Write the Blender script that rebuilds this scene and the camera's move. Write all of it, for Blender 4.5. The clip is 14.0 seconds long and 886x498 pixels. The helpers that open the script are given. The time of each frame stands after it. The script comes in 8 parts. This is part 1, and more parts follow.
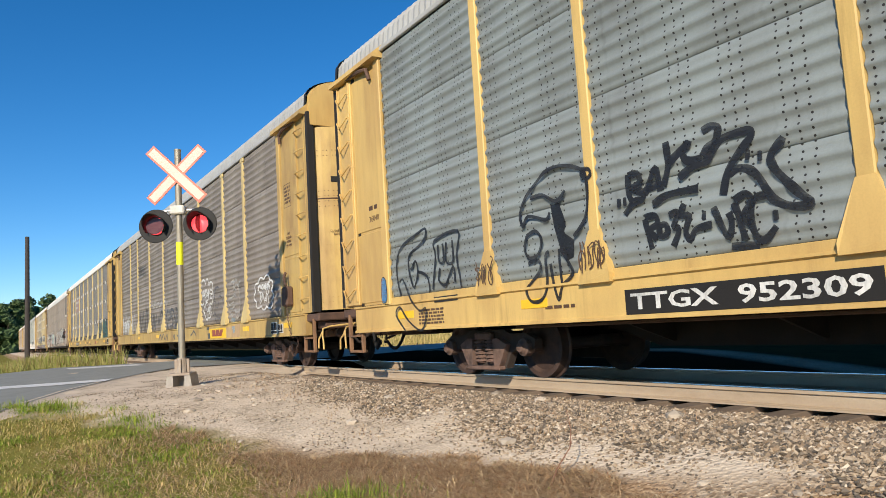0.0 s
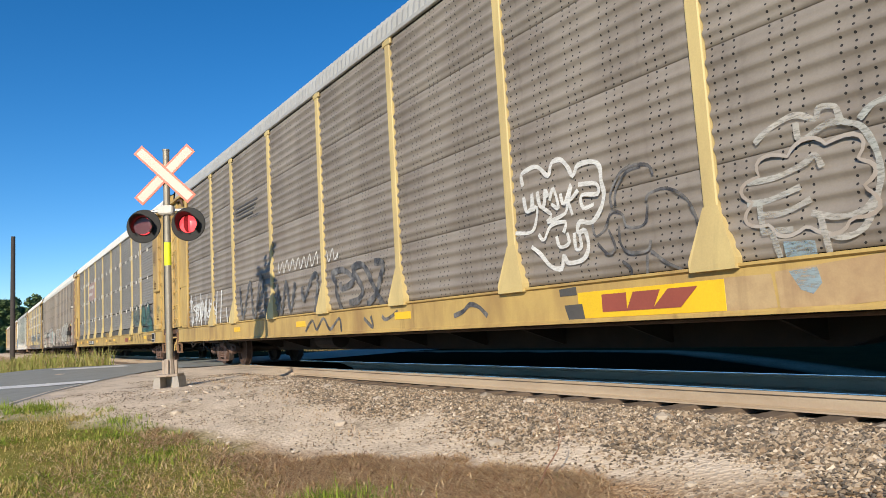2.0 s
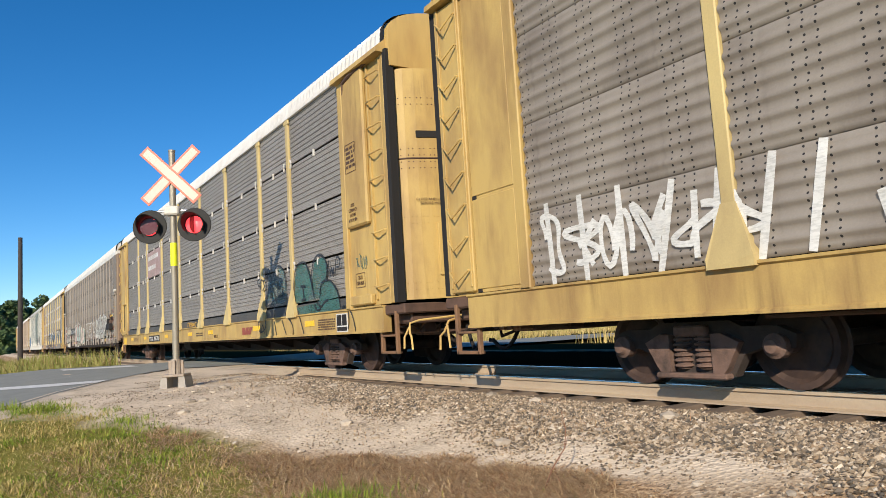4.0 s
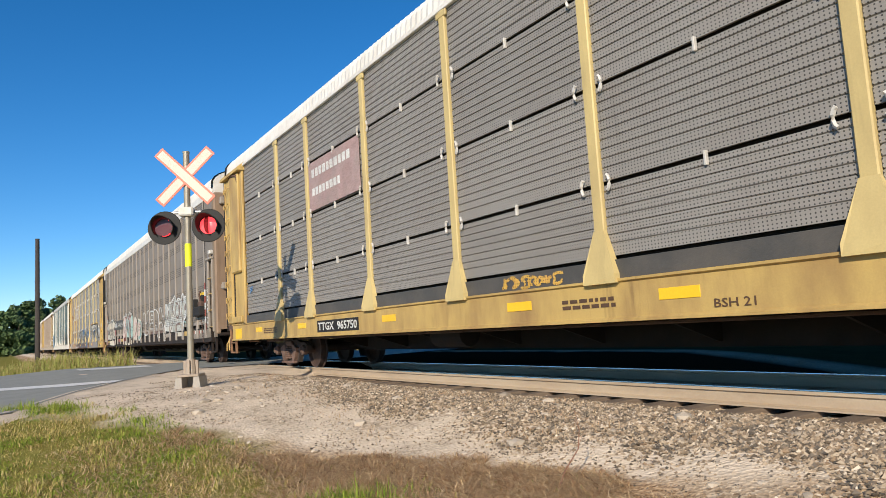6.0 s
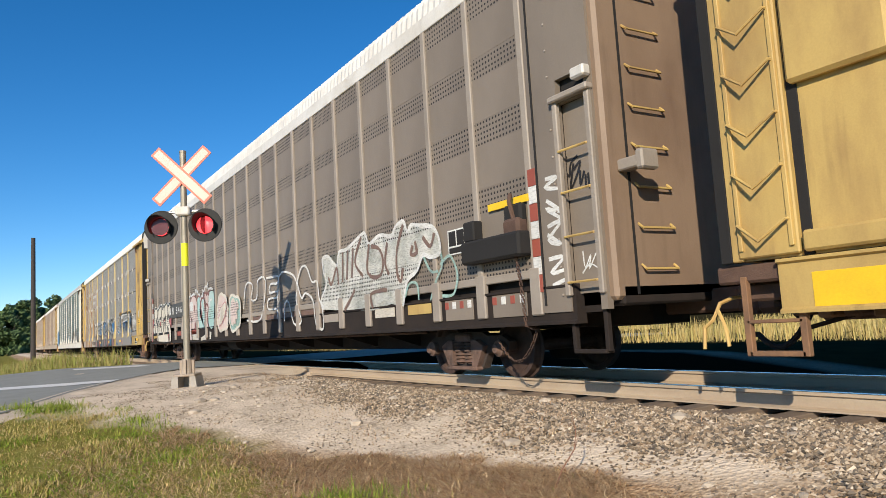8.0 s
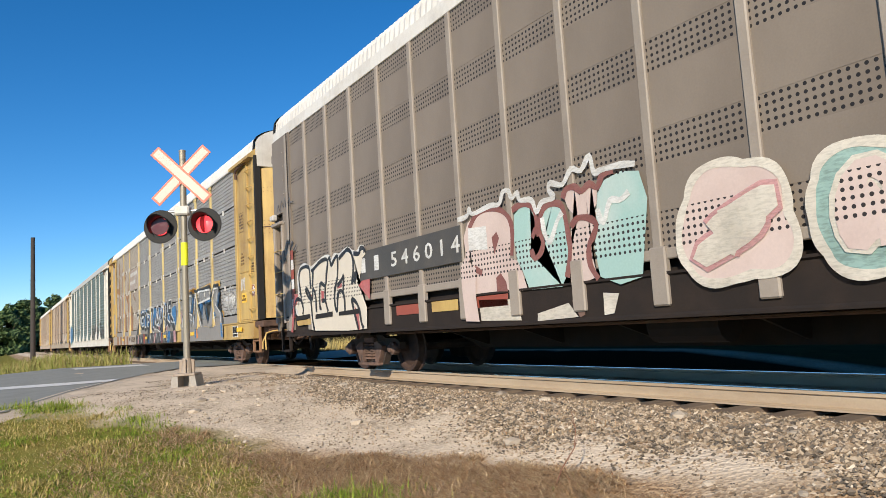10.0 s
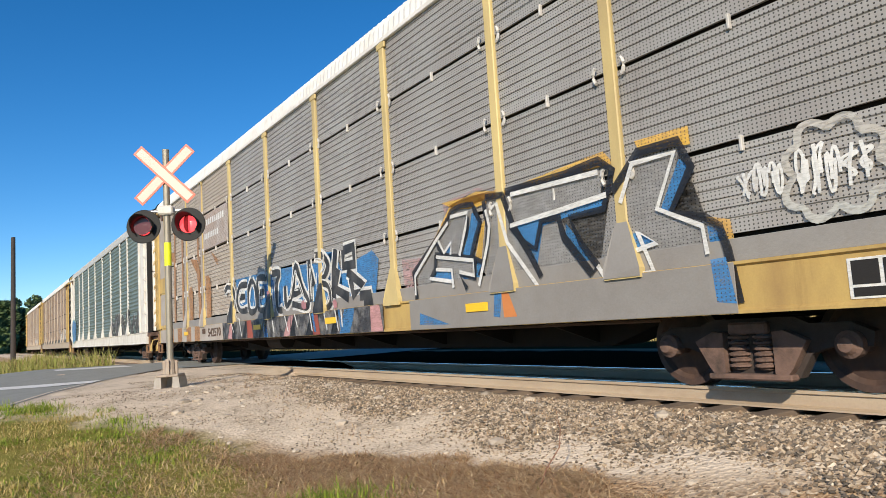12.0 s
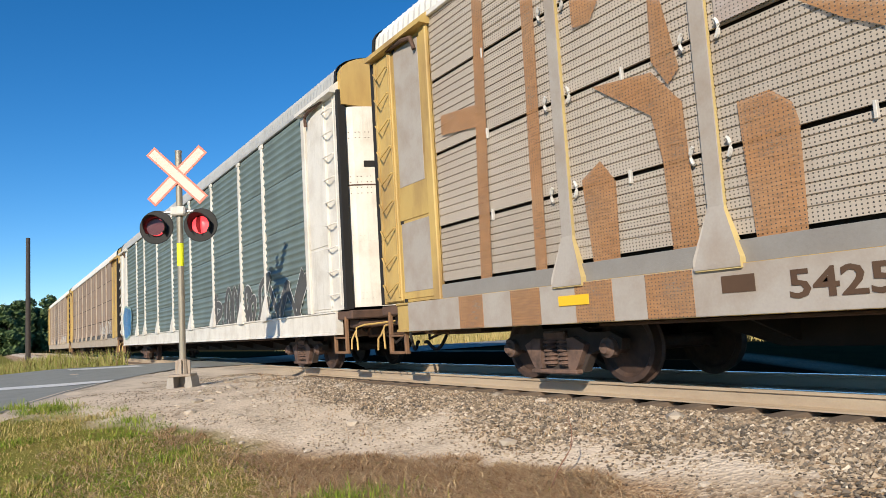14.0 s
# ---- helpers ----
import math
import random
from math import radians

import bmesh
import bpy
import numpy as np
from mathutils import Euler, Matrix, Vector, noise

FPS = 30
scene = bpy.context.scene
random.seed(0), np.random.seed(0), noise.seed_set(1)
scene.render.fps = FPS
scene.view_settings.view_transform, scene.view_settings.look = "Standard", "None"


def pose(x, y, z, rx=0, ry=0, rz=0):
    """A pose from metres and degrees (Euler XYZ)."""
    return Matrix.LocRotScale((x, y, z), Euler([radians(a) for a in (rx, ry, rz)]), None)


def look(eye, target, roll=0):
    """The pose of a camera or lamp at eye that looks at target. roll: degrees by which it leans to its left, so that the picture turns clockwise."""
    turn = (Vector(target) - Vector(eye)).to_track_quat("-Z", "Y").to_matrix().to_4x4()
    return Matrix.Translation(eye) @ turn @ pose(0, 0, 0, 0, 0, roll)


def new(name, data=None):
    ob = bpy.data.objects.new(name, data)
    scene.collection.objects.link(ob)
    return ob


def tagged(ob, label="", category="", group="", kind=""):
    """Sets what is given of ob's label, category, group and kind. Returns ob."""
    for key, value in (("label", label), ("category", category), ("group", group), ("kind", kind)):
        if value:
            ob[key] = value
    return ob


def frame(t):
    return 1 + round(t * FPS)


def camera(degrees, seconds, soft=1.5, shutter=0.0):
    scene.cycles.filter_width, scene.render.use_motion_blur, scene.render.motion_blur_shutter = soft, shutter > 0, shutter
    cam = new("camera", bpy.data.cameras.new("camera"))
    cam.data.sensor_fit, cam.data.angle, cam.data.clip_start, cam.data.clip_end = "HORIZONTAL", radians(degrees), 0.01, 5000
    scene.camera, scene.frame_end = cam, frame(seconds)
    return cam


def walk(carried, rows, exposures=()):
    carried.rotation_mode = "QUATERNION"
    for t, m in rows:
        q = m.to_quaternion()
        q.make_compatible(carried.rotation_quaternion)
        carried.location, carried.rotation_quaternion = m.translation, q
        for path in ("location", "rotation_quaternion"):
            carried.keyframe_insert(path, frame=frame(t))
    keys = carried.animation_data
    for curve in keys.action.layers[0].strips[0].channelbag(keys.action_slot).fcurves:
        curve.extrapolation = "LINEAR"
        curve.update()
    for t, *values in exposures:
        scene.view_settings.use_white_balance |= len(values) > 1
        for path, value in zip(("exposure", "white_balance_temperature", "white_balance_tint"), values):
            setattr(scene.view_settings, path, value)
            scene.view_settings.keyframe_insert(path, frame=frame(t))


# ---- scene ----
# A freight train of covered car carriers rolls past a level crossing on a clear day.
# World: x across the track (track centre 6.99), y along it, z up from the rail top.
EYE_Z = 0.79
TRACK_X = 6.99
cam = camera(63.57, 14.0, soft=0.5)
# seconds, yaw, pitch, roll of the held camera
PATH = [
    (0.0, -31.95, 5.96, 3.44),
    (0.2, -32.22, 5.95, 3.41),
    (0.5, -31.94, 5.95, 3.36),
    (0.6, -31.70, 5.95, 3.39),
    (1.0, -33.35, 5.95, 3.51),
    (1.3, -33.29, 5.95, 3.48),
    (1.5, -33.10, 5.95, 3.46),
    (1.8, -33.01, 5.99, 3.37),
    (2.0, -32.81, 6.02, 3.32),
    (2.2, -32.41, 5.99, 3.33),
    (4.3, -32.32, 6.01, 3.52),
    (4.4, -31.22, 6.01, 3.50),
    (4.5, -32.32, 6.00, 3.49),
    (4.8, -32.86, 5.99, 3.52),
    (5.0, -32.70, 5.99, 3.55),
    (5.5, -32.48, 5.99, 3.62),
    (5.7, -31.90, 6.03, 3.57),
    (6.0, -31.33, 6.09, 3.48),
    (6.2, -31.18, 6.06, 3.47),
    (6.5, -31.39, 6.03, 3.45),
    (7.0, -32.00, 6.05, 3.44),
    (7.5, -31.93, 6.01, 3.42),
    (8.0, -31.59, 6.07, 3.41),
    (8.2, -32.66, 6.06, 3.41),
    (10.3, -31.22, 6.04, 3.47),
    (10.5, -30.73, 6.07, 3.45),
    (10.7, -29.93, 6.05, 3.42),
    (11.0, -31.32, 6.03, 3.38),
    (11.5, -31.43, 6.05, 3.41),
    (11.7, -32.97, 6.01, 3.47),
    (12.0, -32.78, 5.95, 3.55),
    (12.5, -32.55, 5.96, 3.54),
    (13.0, -32.49, 5.95, 3.54),
    (13.3, -31.38, 6.03, 3.49),
    (13.5, -31.63, 6.08, 3.46),
    (14.0, -31.90, 6.05, 3.45),
]
walk(cam, [(t, pose(0, 0, EYE_Z, 90 + p, r, y)) for t, y, p, r in PATH])

# ---- world and sun ----
SUN = Vector((-2.71, -2.54, 1.70)).normalized()
world = bpy.data.worlds.new("sky")
scene.world = world
world.use_nodes = True
wn = world.node_tree.nodes
sky = wn.new("ShaderNodeTexSky")
sky.sky_type = "NISHITA"
sky.sun_disc = False
sky.sun_elevation = math.asin(SUN.z)
sky.sun_rotation = math.atan2(SUN.x, SUN.y)
sky.altitude, sky.air_density, sky.dust_density, sky.ozone_density = 600, 0.85, 0.0, 4.0
vivid = wn.new("ShaderNodeHueSaturation")
vivid.inputs["Saturation"].default_value = 1.27
wn["Background"].inputs[1].default_value = 0.126
world.node_tree.links.new(sky.outputs[0], vivid.inputs["Color"])
world.node_tree.links.new(vivid.outputs[0], wn["Background"].inputs[0])
sun_data = bpy.data.lights.new("sun", "SUN")
sun_data.energy, sun_data.angle, sun_data.color = 5.0, radians(0.5), (1.0, 0.88, 0.705)
sun = new("sun", sun_data)
sun.matrix_world = look(SUN * 50, (0, 0, 0))
scene.view_settings.exposure = 0.17


# ---- materials ----
def node(nt, kind, **vals):
    n = nt.nodes.new(kind)
    for k, v in vals.items():
        n.inputs[k].default_value = v
    return n


def math_node(nt, op, a, b=None, clamp=False):
    n = nt.nodes.new("ShaderNodeMath")
    n.operation, n.use_clamp = op, clamp
    for i, v in enumerate((a, b)):
        if v is None:
            continue
        if isinstance(v, (int, float)):
            n.inputs[i].default_value = v
        else:
            nt.links.new(v, n.inputs[i])
    return n.outputs[0]


def mix_node(nt, fac, a, b):
    n = nt.nodes.new("ShaderNodeMix")
    n.data_type = "RGBA"
    for i, v in ((0, fac), (6, a), (7, b)):
        if isinstance(v, (int, float, tuple)):
            n.inputs[i].default_value = v if i == 0 else (*v[:3], 1)
        else:
            nt.links.new(v, n.inputs[i])
    return n.outputs[2]


def noise_node(nt, scale, detail=4, stretch=None, rough=0.6):
    tc = nt.nodes.new("ShaderNodeTexCoord")
    n = node(nt, "ShaderNodeTexNoise", Scale=scale, Detail=detail, Roughness=rough)
    mp = nt.nodes.new("ShaderNodeMapping")
    mp.inputs["Scale"].default_value = stretch or (1, 1, 1)
    nt.links.new(tc.outputs["Object"], mp.inputs[0])
    nt.links.new(mp.outputs[0], n.inputs["Vector"])
    return n.outputs[0]


def ramp_node(nt, fac, lo, hi):
    n = nt.nodes.new("ShaderNodeMapRange")
    n.inputs[1].default_value, n.inputs[2].default_value = lo, hi
    nt.links.new(fac, n.inputs[0])
    return n.outputs[0]


MATS = {}


def mat(name, colour, rough=0.6, metal=0.0, dirt=None, amount=0.4, scale=2.0, grain=40.0, bump=0.15,
        stretch=None, second=None, glow=0.0, dots=None, spread=0.12, streak=0.0, speck=0.2, thin=0.0, bands=()):
    """A painted or natural surface: base colour, a broad stain, a fine grain and a fine relief."""
    if name in MATS:
        return MATS[name]
    m = bpy.data.materials.new(name)
    m.use_nodes = True
    nt = m.node_tree
    bsdf = nt.nodes["Principled BSDF"]
    bsdf.inputs["Roughness"].default_value = rough
    bsdf.inputs["Metallic"].default_value = metal
    dirt = dirt or tuple(c * 0.55 for c in colour)
    broad = ramp_node(nt, noise_node(nt, scale, 6, stretch), 0.42, 0.72)
    fine = noise_node(nt, grain, 3)
    col = mix_node(nt, math_node(nt, "MULTIPLY", broad, amount), colour, dirt)
    if second:
        blot = ramp_node(nt, noise_node(nt, scale * 0.35, 3, stretch), 0.48, 0.6)
        col = mix_node(nt, math_node(nt, "MULTIPLY", blot, 0.8), col, second)
    if streak:
        run = ramp_node(nt, noise_node(nt, 1.3, 5, (7, 7, 0.45)), 0.52, 0.78)
        blot = ramp_node(nt, noise_node(nt, 0.8, 3), 0.4, 0.7)
        col = mix_node(nt, math_node(nt, "MULTIPLY", math_node(nt, "MULTIPLY", run, blot), streak), col, tuple(c * 0.6 for c in dirt))
    info = nt.nodes.new("ShaderNodeObjectInfo")
    value = math_node(nt, "ADD", math_node(nt, "MULTIPLY", info.outputs["Random"], spread),
                      math_node(nt, "MULTIPLY", fine, speck))
    value = math_node(nt, "ADD", value, 1.0 - speck / 2 - spread / 2)
    hsv = nt.nodes.new("ShaderNodeHueSaturation")
    nt.links.new(col, hsv.inputs["Color"])
    nt.links.new(value, hsv.inputs["Value"])
    col = hsv.outputs[0]
    if dots:
        dy, dz, rad, dark, rows = dots
        tc = nt.nodes.new("ShaderNodeTexCoord")
        sep = nt.nodes.new("ShaderNodeSeparateXYZ")
        nt.links.new(tc.outputs["Object"], sep.inputs[0])
        ay = math_node(nt, "SUBTRACT", math_node(nt, "FRACT", math_node(nt, "DIVIDE", sep.outputs[1], dy)), 0.5)
        az = math_node(nt, "SUBTRACT", math_node(nt, "FRACT", math_node(nt, "DIVIDE", sep.outputs[2], dz)), 0.5)
        ay, az = math_node(nt, "MULTIPLY", ay, dy), math_node(nt, "MULTIPLY", az, dz)
        d2 = math_node(nt, "ADD", math_node(nt, "MULTIPLY", ay, ay), math_node(nt, "MULTIPLY", az, az))
        hole = math_node(nt, "LESS_THAN", d2, rad * rad)
        if rows:
            period, share = rows
            band = math_node(nt, "LESS_THAN", math_node(nt, "FRACT", math_node(nt, "DIVIDE", sep.outputs[1], period)), share)
            hole = math_node(nt, "MULTIPLY", hole, band)
        if bands:
            inside = 0.0
            for lo, hi in bands:
                near_mid = math_node(nt, "LESS_THAN", math_node(nt, "ABSOLUTE", math_node(nt, "SUBTRACT", sep.outputs[2], (lo + hi) / 2)), (hi - lo) / 2)
                inside = math_node(nt, "ADD", near_mid, inside)
            hole = math_node(nt, "MULTIPLY", hole, inside)
        col = mix_node(nt, hole, col, dark)
    nt.links.new(col, bsdf.inputs["Base Color"])
    if thin:
        # sprayed coat, worn and thin in places
        worn = ramp_node(nt, noise_node(nt, 2.2, 5), 0.35, 0.75)
        gritty = ramp_node(nt, noise_node(nt, 34, 3, (1, 0.35, 1.6)), 0.45, 0.62)
        gone = math_node(nt, "MULTIPLY", math_node(nt, "ADD", math_node(nt, "MULTIPLY", worn, 0.7), math_node(nt, "MULTIPLY", gritty, 0.45)), thin, True)
        nt.links.new(math_node(nt, "SUBTRACT", 1.0, gone), bsdf.inputs["Alpha"])
    if bump:
        b = node(nt, "ShaderNodeBump", Strength=bump, Distance=0.02)
        nt.links.new(fine, b.inputs["Height"])
        nt.links.new(b.outputs[0], bsdf.inputs["Normal"])
    if glow:
        bsdf.inputs["Emission Color"].default_value = (*colour, 1)
        bsdf.inputs["Emission Strength"].default_value = glow
    MATS[name] = m
    return m


YELLOW = mat("yellow_paint", (0.63, 0.435, 0.15), 0.55, 0, (0.34, 0.185, 0.07), 0.65, 1.4, 60, 0.04, (1, 1, 0.25), streak=0.75)
YELLOW_OLD = mat("faded_yellow_paint", (0.51, 0.355, 0.12), 0.6, 0, (0.24, 0.135, 0.06), 0.75, 1.6, 60, 0.06, (1, 1, 0.4), streak=0.9)
BRIGHT_YELLOW = mat("bright_yellow_paint", (0.85, 0.55, 0.02), 0.5, 0, (0.5, 0.3, 0.03), 0.3)
WHITE = mat("white_paint", (0.70, 0.67, 0.61), 0.55, 0, (0.42, 0.36, 0.29), 0.5, streak=0.8)
BLACK = mat("black_paint", (0.014, 0.013, 0.013), 0.85)
CHARCOAL = mat("charcoal_paint", (0.07, 0.068, 0.065), 0.6, 0, (0.14, 0.12, 0.1), 0.5)
RUST = mat("rusted_steel", (0.12, 0.07, 0.05), 0.8, 0.1, (0.05, 0.03, 0.025), 0.7, 4, 70, 0.3)
TRUCK = mat("dusty_cast_steel", (0.17, 0.105, 0.082), 0.9, 0.0, (0.035, 0.027, 0.024), 0.8, 5, 60, 0.3)
# darker copy of the truck steel: the sill's shade put into its colour
FRAME_SHADED = mat("shaded_side_frame", (0.055, 0.04, 0.034), 0.9, 0, (0.025, 0.02, 0.018), 0.7, 5, 60, 0.3)
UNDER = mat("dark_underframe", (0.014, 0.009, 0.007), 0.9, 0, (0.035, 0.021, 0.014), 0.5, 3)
DUSTY = mat("dusty_rust_paint", (0.25, 0.135, 0.07), 0.8, 0, (0.10, 0.06, 0.04), 0.8, 4, 60, 0.25)
GALV = mat("galvanised_steel", (0.55, 0.55, 0.54), 0.4, 0.7, (0.35, 0.35, 0.34), 0.5)
ROOFM = mat("white_roof_sheet", (0.72, 0.70, 0.66), 0.5, 0, (0.5, 0.46, 0.4), 0.6, streak=0.5)
ROOF_GREY = mat("grey_roof_sheet", (0.45, 0.45, 0.43), 0.5, 0.1, (0.3, 0.28, 0.25), 0.5)


# ---- building helpers ----
def part(name, bm, material, parent=None, label=""):
    me = bpy.data.meshes.new(name)
    bm.to_mesh(me)
    bm.free()
    for m in material if isinstance(material, (list, tuple)) else [material]:
        me.materials.append(m)
    ob = new(name, me)
    if parent:
        ob.parent = parent
    return tagged(ob, label)


def shared(name, me, parent, m, label=""):
    ob = new(name, me)
    ob.parent, ob.matrix_basis = parent, m
    return tagged(ob, label)


def box(bm, x0, x1, y0, y1, z0, z1, bevel=0.0, m=None):
    """A block between the given bounds, with an optional bevel and pose."""
    geo = bmesh.ops.create_cube(bm, size=1)
    vs = geo["verts"]
    for v in vs:
        v.co = Vector((x0 + (v.co.x + 0.5) * (x1 - x0), y0 + (v.co.y + 0.5) * (y1 - y0), z0 + (v.co.z + 0.5) * (z1 - z0)))
    if bevel:
        edges = list({e for v in vs for e in v.link_edges})
        res = bmesh.ops.bevel(bm, geom=edges, offset=bevel, segments=1, affect="EDGES")
        vs = list({v for f in res["faces"] for v in f.verts} | {v for v in vs if v.is_valid})
    if m:
        for v in vs:
            v.co = m @ v.co
    return vs


def rod(bm, a, b, r, r2=None, seg=8, cap=True):
    a, b = Vector(a), Vector(b)
    d = b - a
    m = Matrix.Translation((a + b) / 2) @ d.to_track_quat("Z", "Y").to_matrix().to_4x4()
    return bmesh.ops.create_cone(bm, cap_ends=cap, segments=seg, radius1=r, radius2=r if r2 is None else r2, depth=d.length, matrix=m)


def extrude_profile(bm, pts, axis, lo, hi):
    """A prism: the outline pts in the plane across axis, between lo and hi."""
    def put(p, h):
        return Vector((h, *p)) if axis == "x" else Vector((p[0], h, p[1])) if axis == "y" else Vector((*p, h))
    a = [bm.verts.new(put(p, lo)) for p in pts]
    b = [bm.verts.new(put(p, hi)) for p in pts]
    n = len(pts)
    bm.faces.new(a), bm.faces.new(b[::-1])
    for i in range(n):
        bm.faces.new((a[i], b[i], b[(i + 1) % n], a[(i + 1) % n]))
    bmesh.ops.recalc_face_normals(bm, faces=bm.faces)


def tube(bm, pts, r, seg=6):
    """A bent round bar along pts, in one piece."""
    pts = [Vector(p) for p in pts]
    rings = []
    for i, p in enumerate(pts):
        d = (pts[min(i + 1, len(pts) - 1)] - pts[max(i - 1, 0)]).normalized()
        m = d.to_track_quat("Z", "Y").to_matrix()
        rings.append([bm.verts.new(p + m @ Vector((r * math.cos(a), r * math.sin(a), 0))) for a in (2 * math.pi * k / seg for k in range(seg))])
    for a, b in zip(rings, rings[1:]):
        for k in range(seg):
            bm.faces.new((a[k], a[(k + 1) % seg], b[(k + 1) % seg], b[k]))
    bm.faces.new(rings[0][::-1]), bm.faces.new(rings[-1])
    bmesh.ops.recalc_face_normals(bm, faces=bm.faces)


def lathe(bm, profile, axis_pose, seg=24):
    """A turned body: rings of (radius, height) about the pose's z axis."""
    rings = []
    for r, h in profile:
        rings.append([bm.verts.new(axis_pose @ Vector((r * math.cos(a), r * math.sin(a), h))) for a in
                      (2 * math.pi * i / seg for i in range(seg))])
    for p, q in zip(rings, rings[1:]):
        for i in range(seg):
            bm.faces.new((p[i], p[(i + 1) % seg], q[(i + 1) % seg], q[i]))
    bm.faces.new(rings[0][::-1]), bm.faces.new(rings[-1])
    bmesh.ops.recalc_face_normals(bm, faces=bm.faces)


def lettering(name, words, size, m, material, parent, wide=1.0, bold=0.0, shear=0.0, align="CENTER", label="", deep=0.0015):
    """Words in the built-in font, as a thin mesh at the pose m (text runs along its x, up its y)."""
    cu = bpy.data.curves.new(name, "FONT")
    cu.body, cu.size, cu.offset, cu.shear, cu.extrude = words, size, bold, shear, deep
    cu.align_x, cu.align_y, cu.resolution_u, cu.fill_mode = align, "CENTER", 2, "FRONT"
    tmp = bpy.data.objects.new("tmp", cu)
    me = bpy.data.meshes.new_from_object(tmp)
    bpy.data.objects.remove(tmp)
    bpy.data.curves.remove(cu)
    me.transform(Matrix.Diagonal((wide, 1, 1, 1)))
    me.materials.append(material)
    ob = new(name, me)
    ob.parent, ob.matrix_basis = parent, m
    return tagged(ob, label)


def on_side(u, z, out=0.0, tilt=0.0):
    """A pose on a car's near side: x runs along the car as a viewer reads it, y up."""
    return pose(-1.6 - out, u, z, 90, 0, -90) @ pose(0, 0, 0, 0, 0, tilt)


# ---- the car carriers ----
HALF = 1.6          # half width of a car body
TIERS = (1.32, 2.08, 3.10, 4.13, 5.12)
POSTS = (-11.74, -8.97, -7.03, -4.22, -1.42, 1.42, 4.22, 7.03, 8.97, 11.74)


def panel_mesh(name, length, height, waves, depth, material, grooved, flat=0.05):
    """A ribbed sheet: horizontal ribs folded along its length, with a rim."""
    bm = bmesh.new()
    rows = [(0.0, 0.0), (flat, 0.0)]
    span = (height - 2 * flat) / waves
    for i in range(waves):
        z = flat + i * span
        if grooved:
            rows += [(z + span * 0.74, -0.003), (z + span * 0.82, depth), (z + span * 0.88, depth), (z + span * 0.97, 0.0)]
        else:
            rows += [(z + span * k / 8, -depth * (0.5 * (1 - math.cos(2 * math.pi * k / 8))) ** 1.7) for k in range(1, 9)]
    rows += [(height - flat, 0.0), (height, 0.0)]
    out = []
    for z, x in rows:
        if out and abs(out[-1][0] - z) < 1e-4:
            continue
        out.append((z, x))
    left = [bm.verts.new((x, -length / 2, z)) for z, x in out]
    right = [bm.verts.new((x, length / 2, z)) for z, x in out]
    for i in range(len(out) - 1):
        bm.faces.new((left[i], left[i + 1], right[i + 1], right[i]))
    rim = [bm.verts.new((0.03, s * length / 2, z)) for s, z in ((-1, 0), (1, 0), (1, height), (-1, height))]
    bm.faces.new((left[0], right[0], rim[1], rim[0]))
    bm.faces.new((right[-1], left[-1], rim[3], rim[2]))
    bmesh.ops.recalc_face_normals(bm, faces=bm.faces)
    me = bpy.data.meshes.new(name)
    bm.to_mesh(me)
    bm.free()
    me.materials.append(material)
    return me


def roof_profile(lift=0.0):
    """The arched roof's outline across the car, from eave to eave."""
    pts = []
    for i in range(19):
        a = math.pi * (i / 18)
        pts.append((-1.57 * math.cos(a), 5.13 + lift + 0.63 * math.sin(a) ** 0.55))
    return pts


def add_roof(car, material, half_len, ribs=True, eave=5.08):
    bm = bmesh.new()
    pts = roof_profile()
    n = int(half_len * 2 / 0.085)
    prev = None
    for i in range(n + 1):
        y = -half_len + i * (2 * half_len / n)
        up = 0.03 if (i % 2 and ribs) else 0.0
        cur = [bm.verts.new((x * (1 + up * 0.3), y, z + up)) for x, z in pts]
        if prev:
            for a, b, c, d in zip(prev, prev[1:], cur[1:], cur):
                bm.faces.new((a, d, c, b))
        else:
            bm.faces.new(cur)
        prev = cur
    bm.faces.new(prev[::-1])
    ob = part("roof", bm, material, car)
    for p in ob.data.polygons:
        p.use_smooth = False
    for s in (-1, 1):
        bm = bmesh.new()
        rings = [[bm.verts.new((x * k, s * half_len + y, 5.13 + (z - 5.13) * k + 0.012)) for x, z in pts] for k, y in ((1.03, -0.05), (1.03, 0.05), (0.95, 0.05))]
        for p, q in zip(rings, rings[1:]):
            for a, b, c, d in zip(p, p[1:], q[1:], q):
                bm.faces.new((a, b, c, d))
        part("roof_seal", bm, BLACK, car, "black sealing strip at the roof's end")
    for s in (-1, 1):
        bm = bmesh.new()
        box(bm, s * 1.6 - 0.03, s * 1.6 + 0.03, -half_len, half_len, eave, 5.15, 0.008)
        part("eave_rail", bm, material, car)


